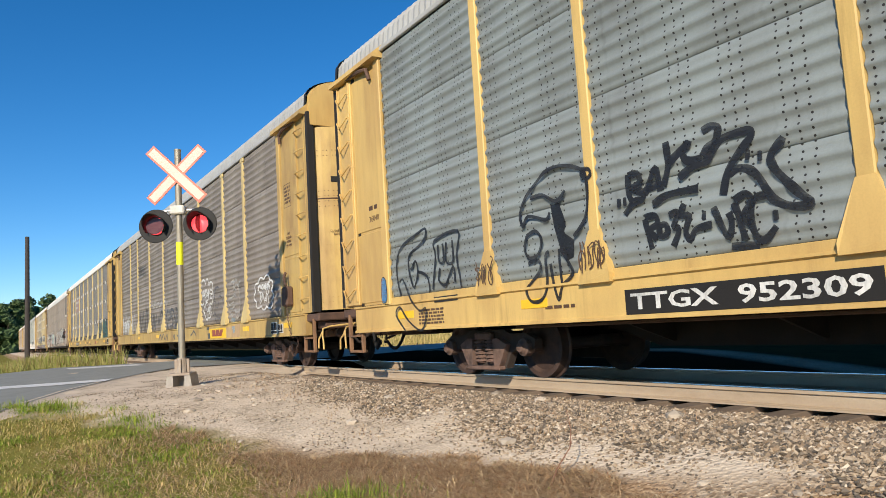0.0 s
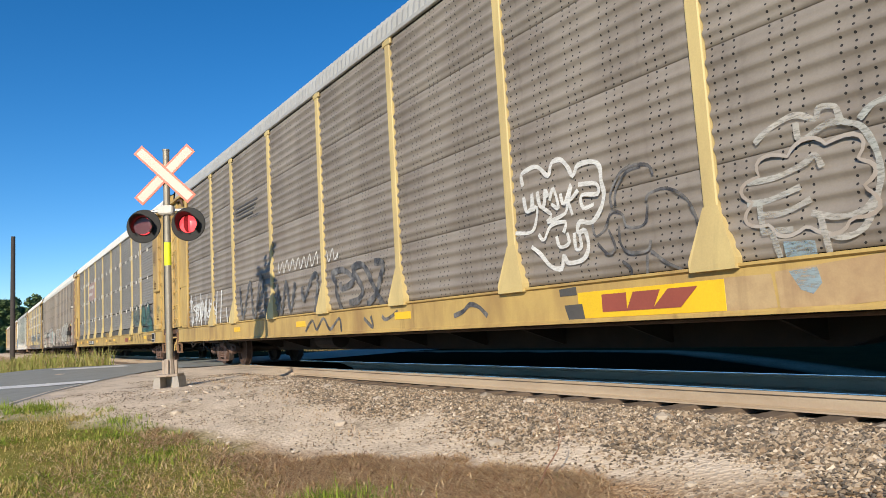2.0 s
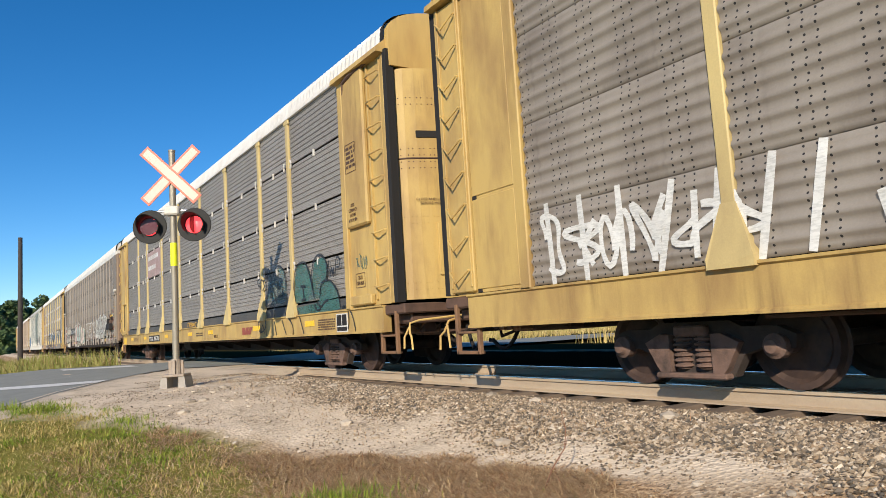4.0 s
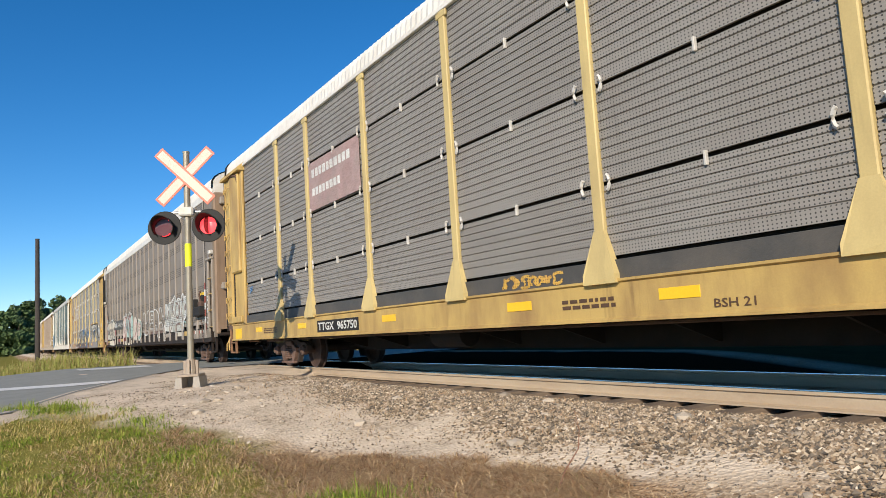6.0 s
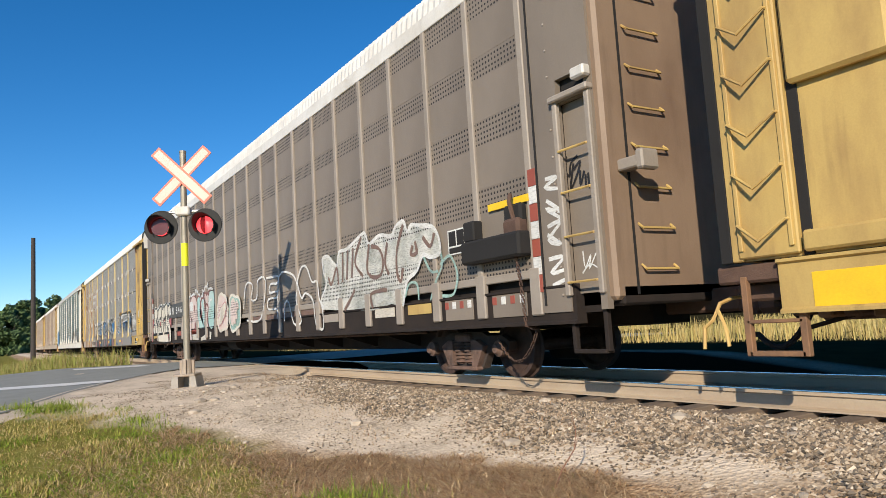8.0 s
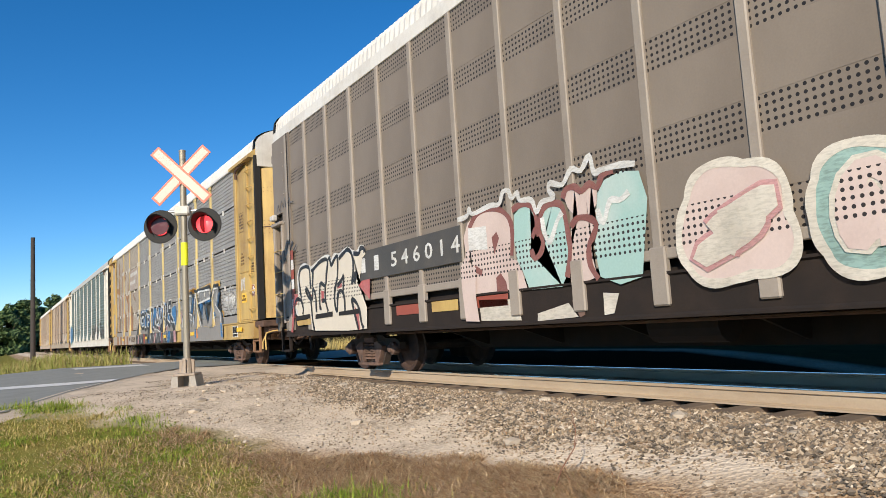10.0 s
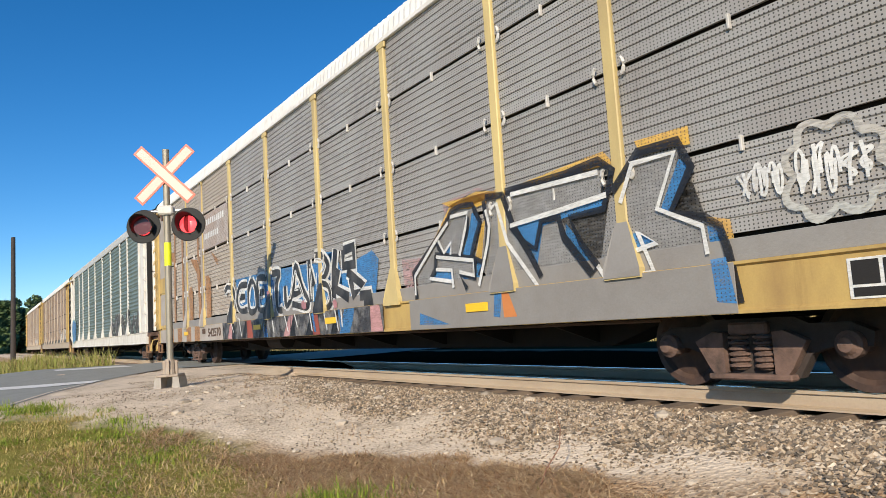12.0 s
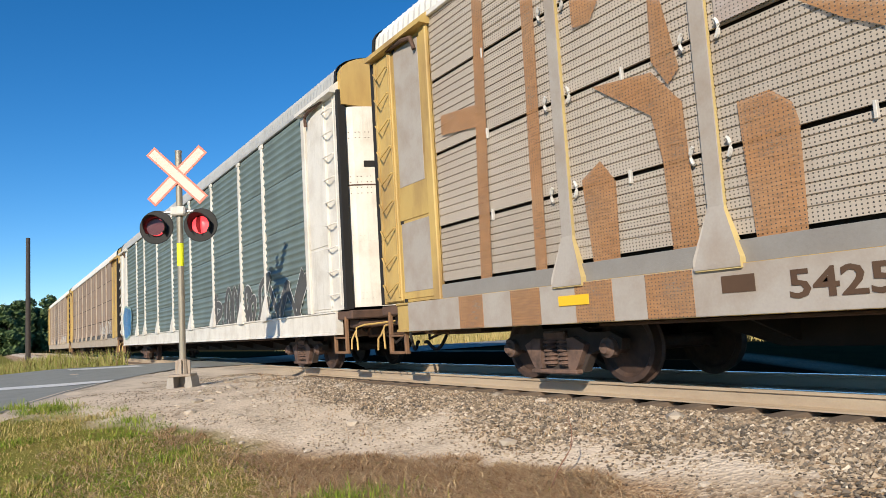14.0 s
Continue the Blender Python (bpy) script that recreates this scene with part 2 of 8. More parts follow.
def add_post(car, u, material, top=5.1, low=1.09, width=0.15, flare=True):
    """A side post with a flared foot plate."""
    bm = bmesh.new()
    box(bm, -HALF - 0.022, -HALF + 0.05, u - width / 2, u + width / 2, low, top, 0.012)
    post = part("post", bm, material, car)
    if flare:
        bm = bmesh.new()
        w, z0, z1 = width / 2, low - 0.02, low + 0.52
        outline = [(u - w - 0.16, z0), (u + w + 0.16, z0), (u + w + 0.16, z0 + 0.09), (u + w, z1), (u - w, z1), (u - w - 0.16, z0 + 0.09)]
        a = [bm.verts.new((-HALF - (0.085 if z < z0 + 0.2 else 0.026), y, z)) for y, z in outline]
        b = [bm.verts.new((-HALF + 0.02, y, z)) for y, z in outline]
        bm.faces.new(a)
        bm.faces.new(b[::-1])
        for i in range(6):
            bm.faces.new((a[i], b[i], b[(i + 1) % 6], a[(i + 1) % 6]))
        bmesh.ops.recalc_face_normals(bm, faces=bm.faces)
        part("gusset", bm, material, post)
        bm = bmesh.new()
        box(bm, -HALF - 0.03, -HALF + 0.01, u - width * 0.9, u + width * 0.9, top - 0.12, top - 0.03, 0.01)
        part("bracket", bm, material, post)


def add_ladder(car, u0, u1, z0, z1, x, material, rungs=10, sag=0.0):
    bm = bmesh.new()
    for u in (u0, u1):
        box(bm, x - 0.02, x + 0.03, u - 0.02, u + 0.02, z0, z1, 0.005)
    lad = part("ladder", bm, material, car)
    step = (z1 - z0) / rungs
    for i in range(rungs):
        z = z0 + step * (i + 0.5)
        bm = bmesh.new()
        tube(bm, [(x, u0, z), (x - 0.05, u0 + 0.01, z), (x - 0.11, (u0 + u1) / 2, z - sag), (x - 0.05, u1 - 0.01, z), (x, u1, z)], 0.014, 6)
        part("rung", bm, material, lad)


def add_end(car, s, paint, top_paint, hatch=True):
    """One end of a car: side sheet, corner post, ladder, two curved door leaves, gable, platform."""
    e0, e1, tip = 11.68, 13.35, 13.62
    bm = bmesh.new()
    y0, y1 = sorted((s * e0, s * e1))
    box(bm, HALF - 0.05, HALF, y0, y1, 1.12, 5.1)
    part("end_sheet", bm, paint, car)
    bm = bmesh.new()
    box(bm, -HALF - 0.0, -HALF + 0.05, y0, y1, 1.12, 5.1)
    sheet = part("end_sheet", bm, paint, car)
    bm = bmesh.new()
    a, b = sorted((s * (e0 - 0.02), s * (e0 + 0.17)))
    box(bm, -HALF - 0.05, -HALF + 0.02, a, b, 1.08, 5.1, 0.015)
    part("corner_post", bm, paint, sheet)
    a, b = sorted((s * (e0 + 0.24), s * (e1 - 0.62)))
    if hatch:
        # raised plate with a hooded lower edge
        bm = bmesh.new()
        box(bm, -HALF - 0.09, -HALF + 0.01, a, b, 2.42, 4.98, 0.03)
        part("hatch_plate", bm, paint, sheet)
        bm = bmesh.new()
        box(bm, -HALF - 0.09, -HALF + 0.01, a, b, 1.14, 1.30, 0.02)
        part("foot_plate", bm, paint, sheet)
    else:
        # flat sheet with a pressed edge and a cross seam
        for z0, z1 in ((1.16, 2.28), (2.32, 4.9)):
            bm = bmesh.new()
            box(bm, -HALF - 0.014, -HALF + 0.01, a - 0.04, b + 0.04, z0, z1, 0.008)
            part("pressed_sheet", bm, paint, sheet)
    # overhanging fascia at the eave, with a hooked bracket below it
    bm = bmesh.new()
    y0, y1 = sorted((s * (e0 - 0.06), s * (e1 + 0.1)))
    extrude_profile(bm, [(-HALF - 0.16, 4.98), (-HALF - 0.15, 5.06), (-HALF + 0.03, 5.2), (-HALF + 0.03, 4.98)], "y", y0, y1)
    part("eave_fascia", bm, paint, car)
    bm = bmesh.new()
    tube(bm, [(-HALF - 0.06, s * (e0 + 0.3), 4.72), (-HALF - 0.09, s * (e0 + 0.34), 4.9), (-HALF - 0.1, s * (e0 + 0.6), 4.95), (-HALF - 0.06, s * (e1 - 0.5), 5.0)], 0.035, 7)
    part("lifting_hook", bm, RUST, car)
    # stile that carries the ladder
    bm = bmesh.new()
    a, b = sorted((s * (e1 - 0.05), s * (e1 + 0.06)))
    box(bm, -HALF - 0.03, -HALF + 0.1, a, b, 1.12, 5.15, 0.01)
    part("stile", bm, paint, sheet)
    a, b = sorted((s * (e1 - 0.52), s * (e1 - 0.06)))
    if s > 0:
        # the gap's darkness is put on the uncut sheet as a black strip
        bm = bmesh.new()
        box(bm, -HALF - 0.012, -HALF + 0.02, a - 0.15, a - 0.06, 1.12, 4.97, 0.004)
        part("door_gap", bm, BLACK, sheet, "black upright strip for the dark gap beside the ladder plate")
        bm = bmesh.new()
        box(bm, -HALF - 0.05, -HALF + 0.02, a - 0.05, b + 0.04, 1.14, 4.95, 0.012)
        part("ladder_plate", bm, paint, sheet)
    add_ladder(car, a, b, 1.2, 4.95, -HALF - (0.05 if s > 0 else 0.02), paint, 9, 0.15 if s > 0 else 0.03)
    # curved door leaves, each bulging outward
    for side in (-1, 1):
        bm = bmesh.new()
        n, ring = 9, []
        for i in range(n + 1):
            t = i / n
            x = side * (1.52 - 1.5 * t)
            y = s * (e1 + 0.06 + 0.42 * math.sin(t * math.pi / 2) ** 0.6)
            ring.append((x, y))
        inner = [(x * 0.97, y - s * 0.06) for x, y in ring]
        for z0, z1 in ((1.15, 4.72),):
            lo = [bm.verts.new((x, y, z0)) for x, y in ring + inner[::-1]]
            hi = [bm.verts.new((x, y, z1)) for x, y in ring + inner[::-1]]
            k = len(lo)
            bm.faces.new(lo), bm.faces.new(hi[::-1])
            for i in range(k):
                bm.faces.new((lo[i], hi[i], hi[(i + 1) % k], lo[(i + 1) % k]))
        bmesh.ops.recalc_face_normals(bm, faces=bm.faces)
        door = part("door", bm, paint, car)
        if side == -1:
            bm = bmesh.new()
            tube(bm, [(x, y + s * 0.006, 3.3) for x, y in ring], 0.014, 5)
            part("door_seam", bm, RUST, door)
            for zz in (1.35, 2.35, 3.2, 3.4, 4.2):
                bm = bmesh.new()
                for (xa, ya), (xb, yb) in zip(ring, ring[1:]):
                    for f in (0.2, 0.6):
                        for dz in (-0.05, 0.05):
                            px, py = xa + (xb - xa) * f, ya + (yb - ya) * f
                            bmesh.ops.create_icosphere(bm, subdivisions=1, radius=0.011, matrix=Matrix.Translation((px, py, zz + dz)))
                tagged(part("rivet_row", bm, RUST if zz > 3 else paint, door), kind="stuff")
            for zz in (1.5, 3.1, 4.5):
                bm = bmesh.new()
                box(bm, -1.6, -1.5, *sorted((s * (e1 + 0.02), s * (e1 + 0.14))), zz - 0.05, zz + 0.05, 0.015)
                part("hinge", bm, RUST, door)
            # black strip in place of the dark slot between end sheet and leaf
            bm = bmesh.new()
            box(bm, -1.63, -1.48, *sorted((s * (e1 + 0.06), s * (e1 + 0.17))), 1.12, 5.02, 0.004)
            part("door_seal", bm, BLACK, door, "black strip standing for the dark slot beside the door")
            bm = bmesh.new()
            box(bm, -0.24, 0.24, -0.02, 0.02, 3.62, 3.73, 0.006, pose(-0.97, s * (e1 + 0.345), 0, 0, 0, s * 16.3))
            part("hand_slot", bm, BLACK, door, "dark level hand slot")
            bm = bmesh.new()
            box(bm, -0.2, 0.2, -0.02, 0.02, 1.5, 2.3, 0.008, pose(-0.75, s * (e1 + 0.41), 0, 0, 0, s * 10.7))
            part("hatch", bm, paint, door)
    # gable above the doors
    bm = bmesh.new()
    outline = roof_profile(-0.005)
    extrude_profile(bm, [(x, z) for x, z in outline] + [(1.56, 4.75), (-1.56, 4.75)], "y", *sorted((s * (e1 + 0.02), s * (e1 + 0.2))))
    part("gable", bm, top_paint, car)
    # added near-black sheet: the unlit depth of the wide slot between corner and leaves
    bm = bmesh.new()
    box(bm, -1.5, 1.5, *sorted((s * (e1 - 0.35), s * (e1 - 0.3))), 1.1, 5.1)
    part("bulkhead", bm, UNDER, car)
    # end platform with its steps
    bm = bmesh.new()
    box(bm, -1.58, 1.58, *sorted((s * 12.9, s * tip)), 0.95, 1.1, 0.02)
    box(bm, -1.4, 1.4, *sorted((s * 13.1, s * (tip - 0.1))), 0.8, 0.95, 0.02)
    part("end_platform", bm, RUST, car)
    bm = bmesh.new()
    a, b = sorted((s * 12.85, s * 13.35))
    for u in (a, b):
        box(bm, -1.6, -1.54, u - 0.03, u + 0.03, 0.36, 1.0, 0.006)
    box(bm, -1.6, -1.5, a, b, 0.36, 0.40, 0.006)
    box(bm, -1.6, -1.54, a, b, 0.62, 0.65, 0.006)
    part("sill_step", bm, DUSTY, car)
    # pipes, brackets and a cushion box under the platform
    rnd = random.Random(int(s * 7) + 20)
    for k in range(5):
        bm = bmesh.new()
        y0, x0, z0 = s * rnd.uniform(12.5, 13.3), rnd.uniform(-1.4, -0.5), rnd.uniform(0.55, 0.85)
        tube(bm, [(x0, y0, z0 + 0.2), (x0 - 0.05, y0 + s * 0.1, z0), (x0 - 0.1, y0 + s * 0.5, z0 - rnd.uniform(0, 0.15)), (x0 + 0.1, y0 + s * rnd.uniform(0.6, 0.9), z0 + 0.1)], rnd.uniform(0.012, 0.03), 6)
        part("air_line", bm, (RUST, UNDER, DUSTY)[k % 3], car)
    for k in range(4):
        bm = bmesh.new()
        y0, z0 = s * (12.3 + 0.28 * k), 0.62 + 0.05 * rnd.random()
        box(bm, -1.35 + 0.1 * k, -1.1 + 0.1 * k, *sorted((y0, y0 + s * 0.14)), z0, 0.95, 0.02)
        part("bracket", bm, (DUSTY, RUST)[k % 2], car)
    bm = bmesh.new()
    box(bm, -0.6, 0.6, *sorted((s * 12.2, s * 13.3)), 0.6, 0.8, 0.03)
    part("cushion_box", bm, RUST, car)
    # coupler and its hose
    bm = bmesh.new()
    box(bm, -0.12, 0.12, *sorted((s * 12.9, s * 14.05)), 0.72, 0.98, 0.03)
    box(bm, -0.2, 0.22, *sorted((s * 13.95, s * 14.24)), 0.68, 1.02, 0.06)
    part("coupler", bm, RUST, car)
    bm = bmesh.new()
    pts = [(-0.35 - 0.02 * i, s * (13.5 + 0.075 * i), 0.72 - 0.36 * math.sin(math.pi * min(i, 7) / 9)) for i in range(9)]
    tube(bm, pts, 0.03, 7)
    part("brake_hose", bm, BLACK, car)
    bm = bmesh.new()
    tube(bm, [(-0.3, s * 13.72, 0.9), (-1.35, s * 13.66, 0.84), (-1.52, s * 13.66, 0.8), (-1.56, s * 13.72, 0.66), (-1.58, s * 13.8, 0.6), (-1.58, s * 13.82, 0.42)], 0.017, 6)
    tube(bm, [(-1.54, s * 13.67, 0.74), (-1.58, s * 13.58, 0.6), (-1.58, s * 13.56, 0.44)], 0.017, 6)
    part("uncoupling_lever", bm, YELLOW, car)


def wheelset_mesh():
    bm = bmesh.new()
    for sx in (-1, 1):
        m = pose(sx * 0.755, 0, 0, 0, 90, 0)
        prof = [(0.09, -0.09), (0.13, -0.07), (0.32, -0.02), (0.36, -0.065), (0.42, -0.065), (0.423, 0.05), (0.45, 0.068), (0.45, 0.085),
                (0.37, 0.085), (0.33, 0.03), (0.13, 0.02), (0.09, 0.09)]
        if sx > 0:
            prof = [(r, -h) for r, h in prof][::-1]
        lathe(bm, prof, m, 28)
    rod(bm, (-1.02, 0, 0), (1.02, 0, 0), 0.085, seg=12)
    # bolts on the axle ends
    for sx in (-1, 1):
        for a in range(3):
            c = Vector((sx * 1.03, 0.045 * math.cos(a * 2.094), 0.045 * math.sin(a * 2.094)))
            rod(bm, c, c + Vector((sx * 0.02, 0, 0)), 0.018, seg=6)
    me = bpy.data.meshes.new("wheelset")
    bm.to_mesh(me)
    bm.free()
    me.materials.append(WHEEL)
    return me


WHEEL = mat("wheel_steel", (0.055, 0.034, 0.028), 0.7, 0.1, (0.12, 0.07, 0.05), 0.6, 6, 50, 0.15)
WHEELSET = wheelset_mesh()


def frame_meshes():
    """The cast side frame of a bogie, its spring nest and bearing cap, about the bogie's centre."""
    made = {}
    bm = bmesh.new()
    top = [(-1.08, 0.52), (-0.9, 0.60), (-0.55, 0.60), (-0.42, 0.66), (0.42, 0.66), (0.55, 0.60), (0.9, 0.60), (1.08, 0.52)]
    low = [(1.06, 0.40), (0.72, 0.40), (0.55, 0.34), (0.42, 0.13), (-0.42, 0.13), (-0.55, 0.34), (-0.72, 0.40), (-1.06, 0.40)]
    extrude_profile(bm, top + low, "x", -0.06, 0.06)
    made["side_frame"] = bm
    bm = bmesh.new()
    prof = [(0.06, 0.2)]
    for i in range(6):
        z = 0.215 + i * 0.052
        prof += [(0.07, z), (0.105, z + 0.012), (0.105, z + 0.03), (0.07, z + 0.042)]
    lathe(bm, prof + [(0.06, 0.53)], Matrix(), 14)
    made["spring"] = bm
    bm = bmesh.new()
    box(bm, -0.05, 0.03, -0.2, 0.2, 0.52, 0.63, 0.02)
    for k in (-1, 1):
        extrude_profile(bm, [(k * 0.25, 0.54), (k * 0.36, 0.55), (k * 0.56, 0.46), (k * 0.5, 0.36), (k * 0.42, 0.22), (k * 0.36, 0.15), (k * 0.25, 0.17)], "x", -0.055, 0.03)
    box(bm, -0.09, 0.03, -0.42, 0.42, 0.11, 0.165, 0.015)
    made["bolster_end"] = bm
    bm = bmesh.new()
    lathe(bm, [(0.10, 0), (0.115, 0.02), (0.115, 0.13), (0.085, 0.15), (0.06, 0.19)], pose(0, 0, 0, 0, -90, 0), 16)
    made["bearing_cap"] = bm
    out = {}
    for k, b in made.items():
        me = bpy.data.meshes.new(k)
        b.to_mesh(me)
        b.free()
        me.materials.append(FRAME_SHADED if k == "side_frame" else TRUCK)
        out[k] = me
    return out


FRAME = frame_meshes()
ROLLING = []


def add_bogies(car):
    for s in (-1, 1):
        c = s * 9.9
        for sx in (-1, 1):
            turn = pose(0, 0, 0, 0, 0, 180 if sx > 0 else 0)
            shared("side_frame", FRAME["side_frame"], car, pose(sx * 1.0, c, 0) @ turn, "brown cast steel side frame darkened in colour for shade")
            for y in (-0.13, 0.13):
                shared("spring", FRAME["spring"], car, pose(sx * 1.06, c + y, 0))
            shared("bolster_end", FRAME["bolster_end"], car, pose(sx * 1.09, c, 0) @ turn)
            for a in (-0.9, 0.9):
                shared("bearing_cap", FRAME["bearing_cap"], car, pose(sx * 1.0, c + a, 0.42) @ turn)
        for a in (-0.9, 0.9):
            w = shared("wheelset", WHEELSET, car, pose(0, c + a, 0.423), "dark steel wheelset with worn bright treads")
            ROLLING.append((w, c + a, car))
        bm = bmesh.new()
        box(bm, -0.95, 0.95, c - 0.2, c + 0.2, 0.42, 0.62, 0.03)
        for a in (-0.9, 0.9):
            box(bm, -0.8, 0.8, c + a * 0.45 - 0.05, c + a * 0.45 + 0.05, 0.36, 0.5, 0.01)
        part("bolster", bm, UNDER, car)


def add_underframe(car, sill_paint):
    for s in (-1, 1):
        # a channel: web with a top and a bottom lip
        bm = bmesh.new()
        prof = [(0.05, 0.69), (0.05, 0.715), (0.02, 0.735), (0.02, 1.07), (0.05, 1.085), (0.05, 1.11), (-0.12, 1.11), (-0.12, 0.69)]
        extrude_profile(bm, [(s * (HALF + x), z) for x, z in prof], "y", -13.0, 13.0)
        part("side_sill", bm, sill_paint, car)
    bm = bmesh.new()
    box(bm, -0.35, 0.35, -12.9, 12.9, 0.62, 1.02, 0.02)
    extrude_profile(bm, [(-8.4, 0.66), (8.4, 0.66), (7.4, 0.36), (-7.4, 0.36)], "x", -0.3, 0.3)
    box(bm, -1.5, 1.5, -12.9, 12.9, 1.02, 1.07)
    part("centre_sill", bm, UNDER, car)
    for i in range(9):
        u = -7.2 + 1.8 * i
        bm = bmesh.new()
        extrude_profile(bm, [(-1.55, 1.02), (1.55, 1.02), (1.55, 0.8), (0.35, 0.42), (-0.35, 0.42), (-1.55, 0.8)], "y", u - 0.02, u + 0.02)
        part("cross_bearer", bm, UNDER, car)
    bm = bmesh.new()
    rod(bm, (-1.2, -9, 0.66), (-1.2, 9, 0.66), 0.02, seg=6)
    rod(bm, (-0.75, -11, 0.74), (-0.75, 11, 0.74), 0.03, seg=6)
    part("brake_pipe", bm, RUST, car)
    bm = bmesh.new()
    rod(bm, (-0.95, 2.2, 0.62), (-0.95, 3.1, 0.62), 0.19, seg=14)
    part("air_tank", bm, UNDER, car)


def add_panels(car, style, paint, posts, tiers, rear_paint=None):
    """The ribbed side sheets between the posts, tier by tier; the far side is one ribbed sheet a bay."""
    cache = {}
    for i, (a, b) in enumerate(zip(posts, posts[1:])):
        for j, (z0, z1) in enumerate(zip(tiers, tiers[1:])):
            gap = 0.045 if style == "gapped" else 0.006
            length, height = round(b - a - 0.16, 2), round(z1 - z0 - gap, 3)
            sheet = rear_paint if rear_paint and a > 4 else paint
            key = (length, height, sheet.name)
            if key not in cache:
                waves = max(3, round(height / (0.108 if style == "gapped" else 0.172)))
                cache[key] = panel_mesh("panel", length, height, waves, 0.016 if style == "gapped" else 0.032, sheet, style == "gapped")
                if style != "gapped":
                    for poly in cache[key].polygons:
                        poly.use_smooth = True
            u = (a + b) / 2
            shared("panel", cache[key], car, pose(-HALF + (0.025 if style == "gapped" else 0.024), u, z0 + gap / 2))
    bm = bmesh.new()
    box(bm, HALF - 0.04, HALF, posts[0], posts[-1], 1.1, 5.12)
    part("far_wall", bm, paint, car)
    # added near-black sheet stands in for the unlit inside behind the panel gaps
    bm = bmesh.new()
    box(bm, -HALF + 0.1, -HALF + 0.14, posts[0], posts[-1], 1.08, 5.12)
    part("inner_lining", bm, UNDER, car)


def add_clips(car, posts, tiers, material):
    """Latch loops at the posts and a drop pin at the middle of each seam."""
    for z in tiers[1:-1]:
        for u in posts[1:-1]:
            for s in (-1, 1):
                bm = bmesh.new()
                y = u + s * 0.17
                tube(bm, [(-HALF - 0.02, y + s * 0.04 * math.cos(a), z + 0.08 * math.sin(a)) for a in (-1.4 + 0.56 * k for k in range(6))], 0.02, 5)
                part("latch", bm, material, car)
        for a, b in zip(posts, posts[1:]):
            bm = bmesh.new()
            u = (a + b) / 2
            box(bm, -HALF - 0.012, -HALF + 0.03, u - 0.014, u + 0.014, z - 0.09, z + 0.04, 0.004)
            part("seam_pin", bm, material, car)


def side_plate(car, u0, u1, z0, z1, material, name="plate", out=0.027, label=""):
    bm = bmesh.new()
    box(bm, -HALF - out - 0.004, -HALF - out + 0.006, u0, u1, z0, z1, 0.002)
    return part(name, bm, material, car, label)


def autorack(k, label, style, paint, trim, end_paint, roof_paint, gable=None, sill=None, detail=True, rear=None, kick=None, hatch=False, low=1.12):
    """One covered car carrier, the k-th of the train."""
    car = tagged(new("car_carrier"), label, "rail car", "cars of the train")
    add_underframe(car, sill or trim)
    add_roof(car, roof_paint, 13.4, True, 4.93 if style == "boxy" else 5.08)
    if style == "boxy":
        add_boxy(car, paint, trim)
    else:
        tiers = TIERS if style == "gapped" else (low, 1.95, 2.95, 4.0, 5.06)
        add_panels(car, style, paint, POSTS, tiers, rear)
        if style == "gapped":
            bm = bmesh.new()
            box(bm, -HALF - 0.01, -HALF + 0.03, POSTS[0], POSTS[-1], 1.11, 1.30, 0.004)
            part("kick_plate", bm, kick or CHARCOAL, car)
            if detail:
                add_clips(car, POSTS, TIERS, DULL)
        for u in POSTS[1:-1]:
            add_post(car, u, trim)
        if low > 1.12:
            bm = bmesh.new()
            box(bm, -HALF - 0.018, -HALF + 0.05, POSTS[0], POSTS[-1], 1.09, low - 0.004, 0.006)
            part("belt_rail", bm, trim, car)
        for s in (-1, 1):
            add_end(car, s, end_paint, gable or roof_paint, hatch)
    raise_body(car)
    add_bogies(car)
    return car


def raise_body(car):
    """The excess-height body: all that stands on the bogies grows by five per cent in height."""
    done = set()
    for ob in car.children_recursive:
        z = ob.matrix_basis.translation.z
        if z:
            ob.matrix_basis = Matrix.Translation((0, 0, 0.048 * z - 0.005)) @ ob.matrix_basis
        if ob.data.name not in done:
            done.add(ob.data.name)
            ob.data.transform(Matrix.Translation((0, 0, 0 if z else -0.005)) @ Matrix.Diagonal((1, 1, 1.048, 1)))


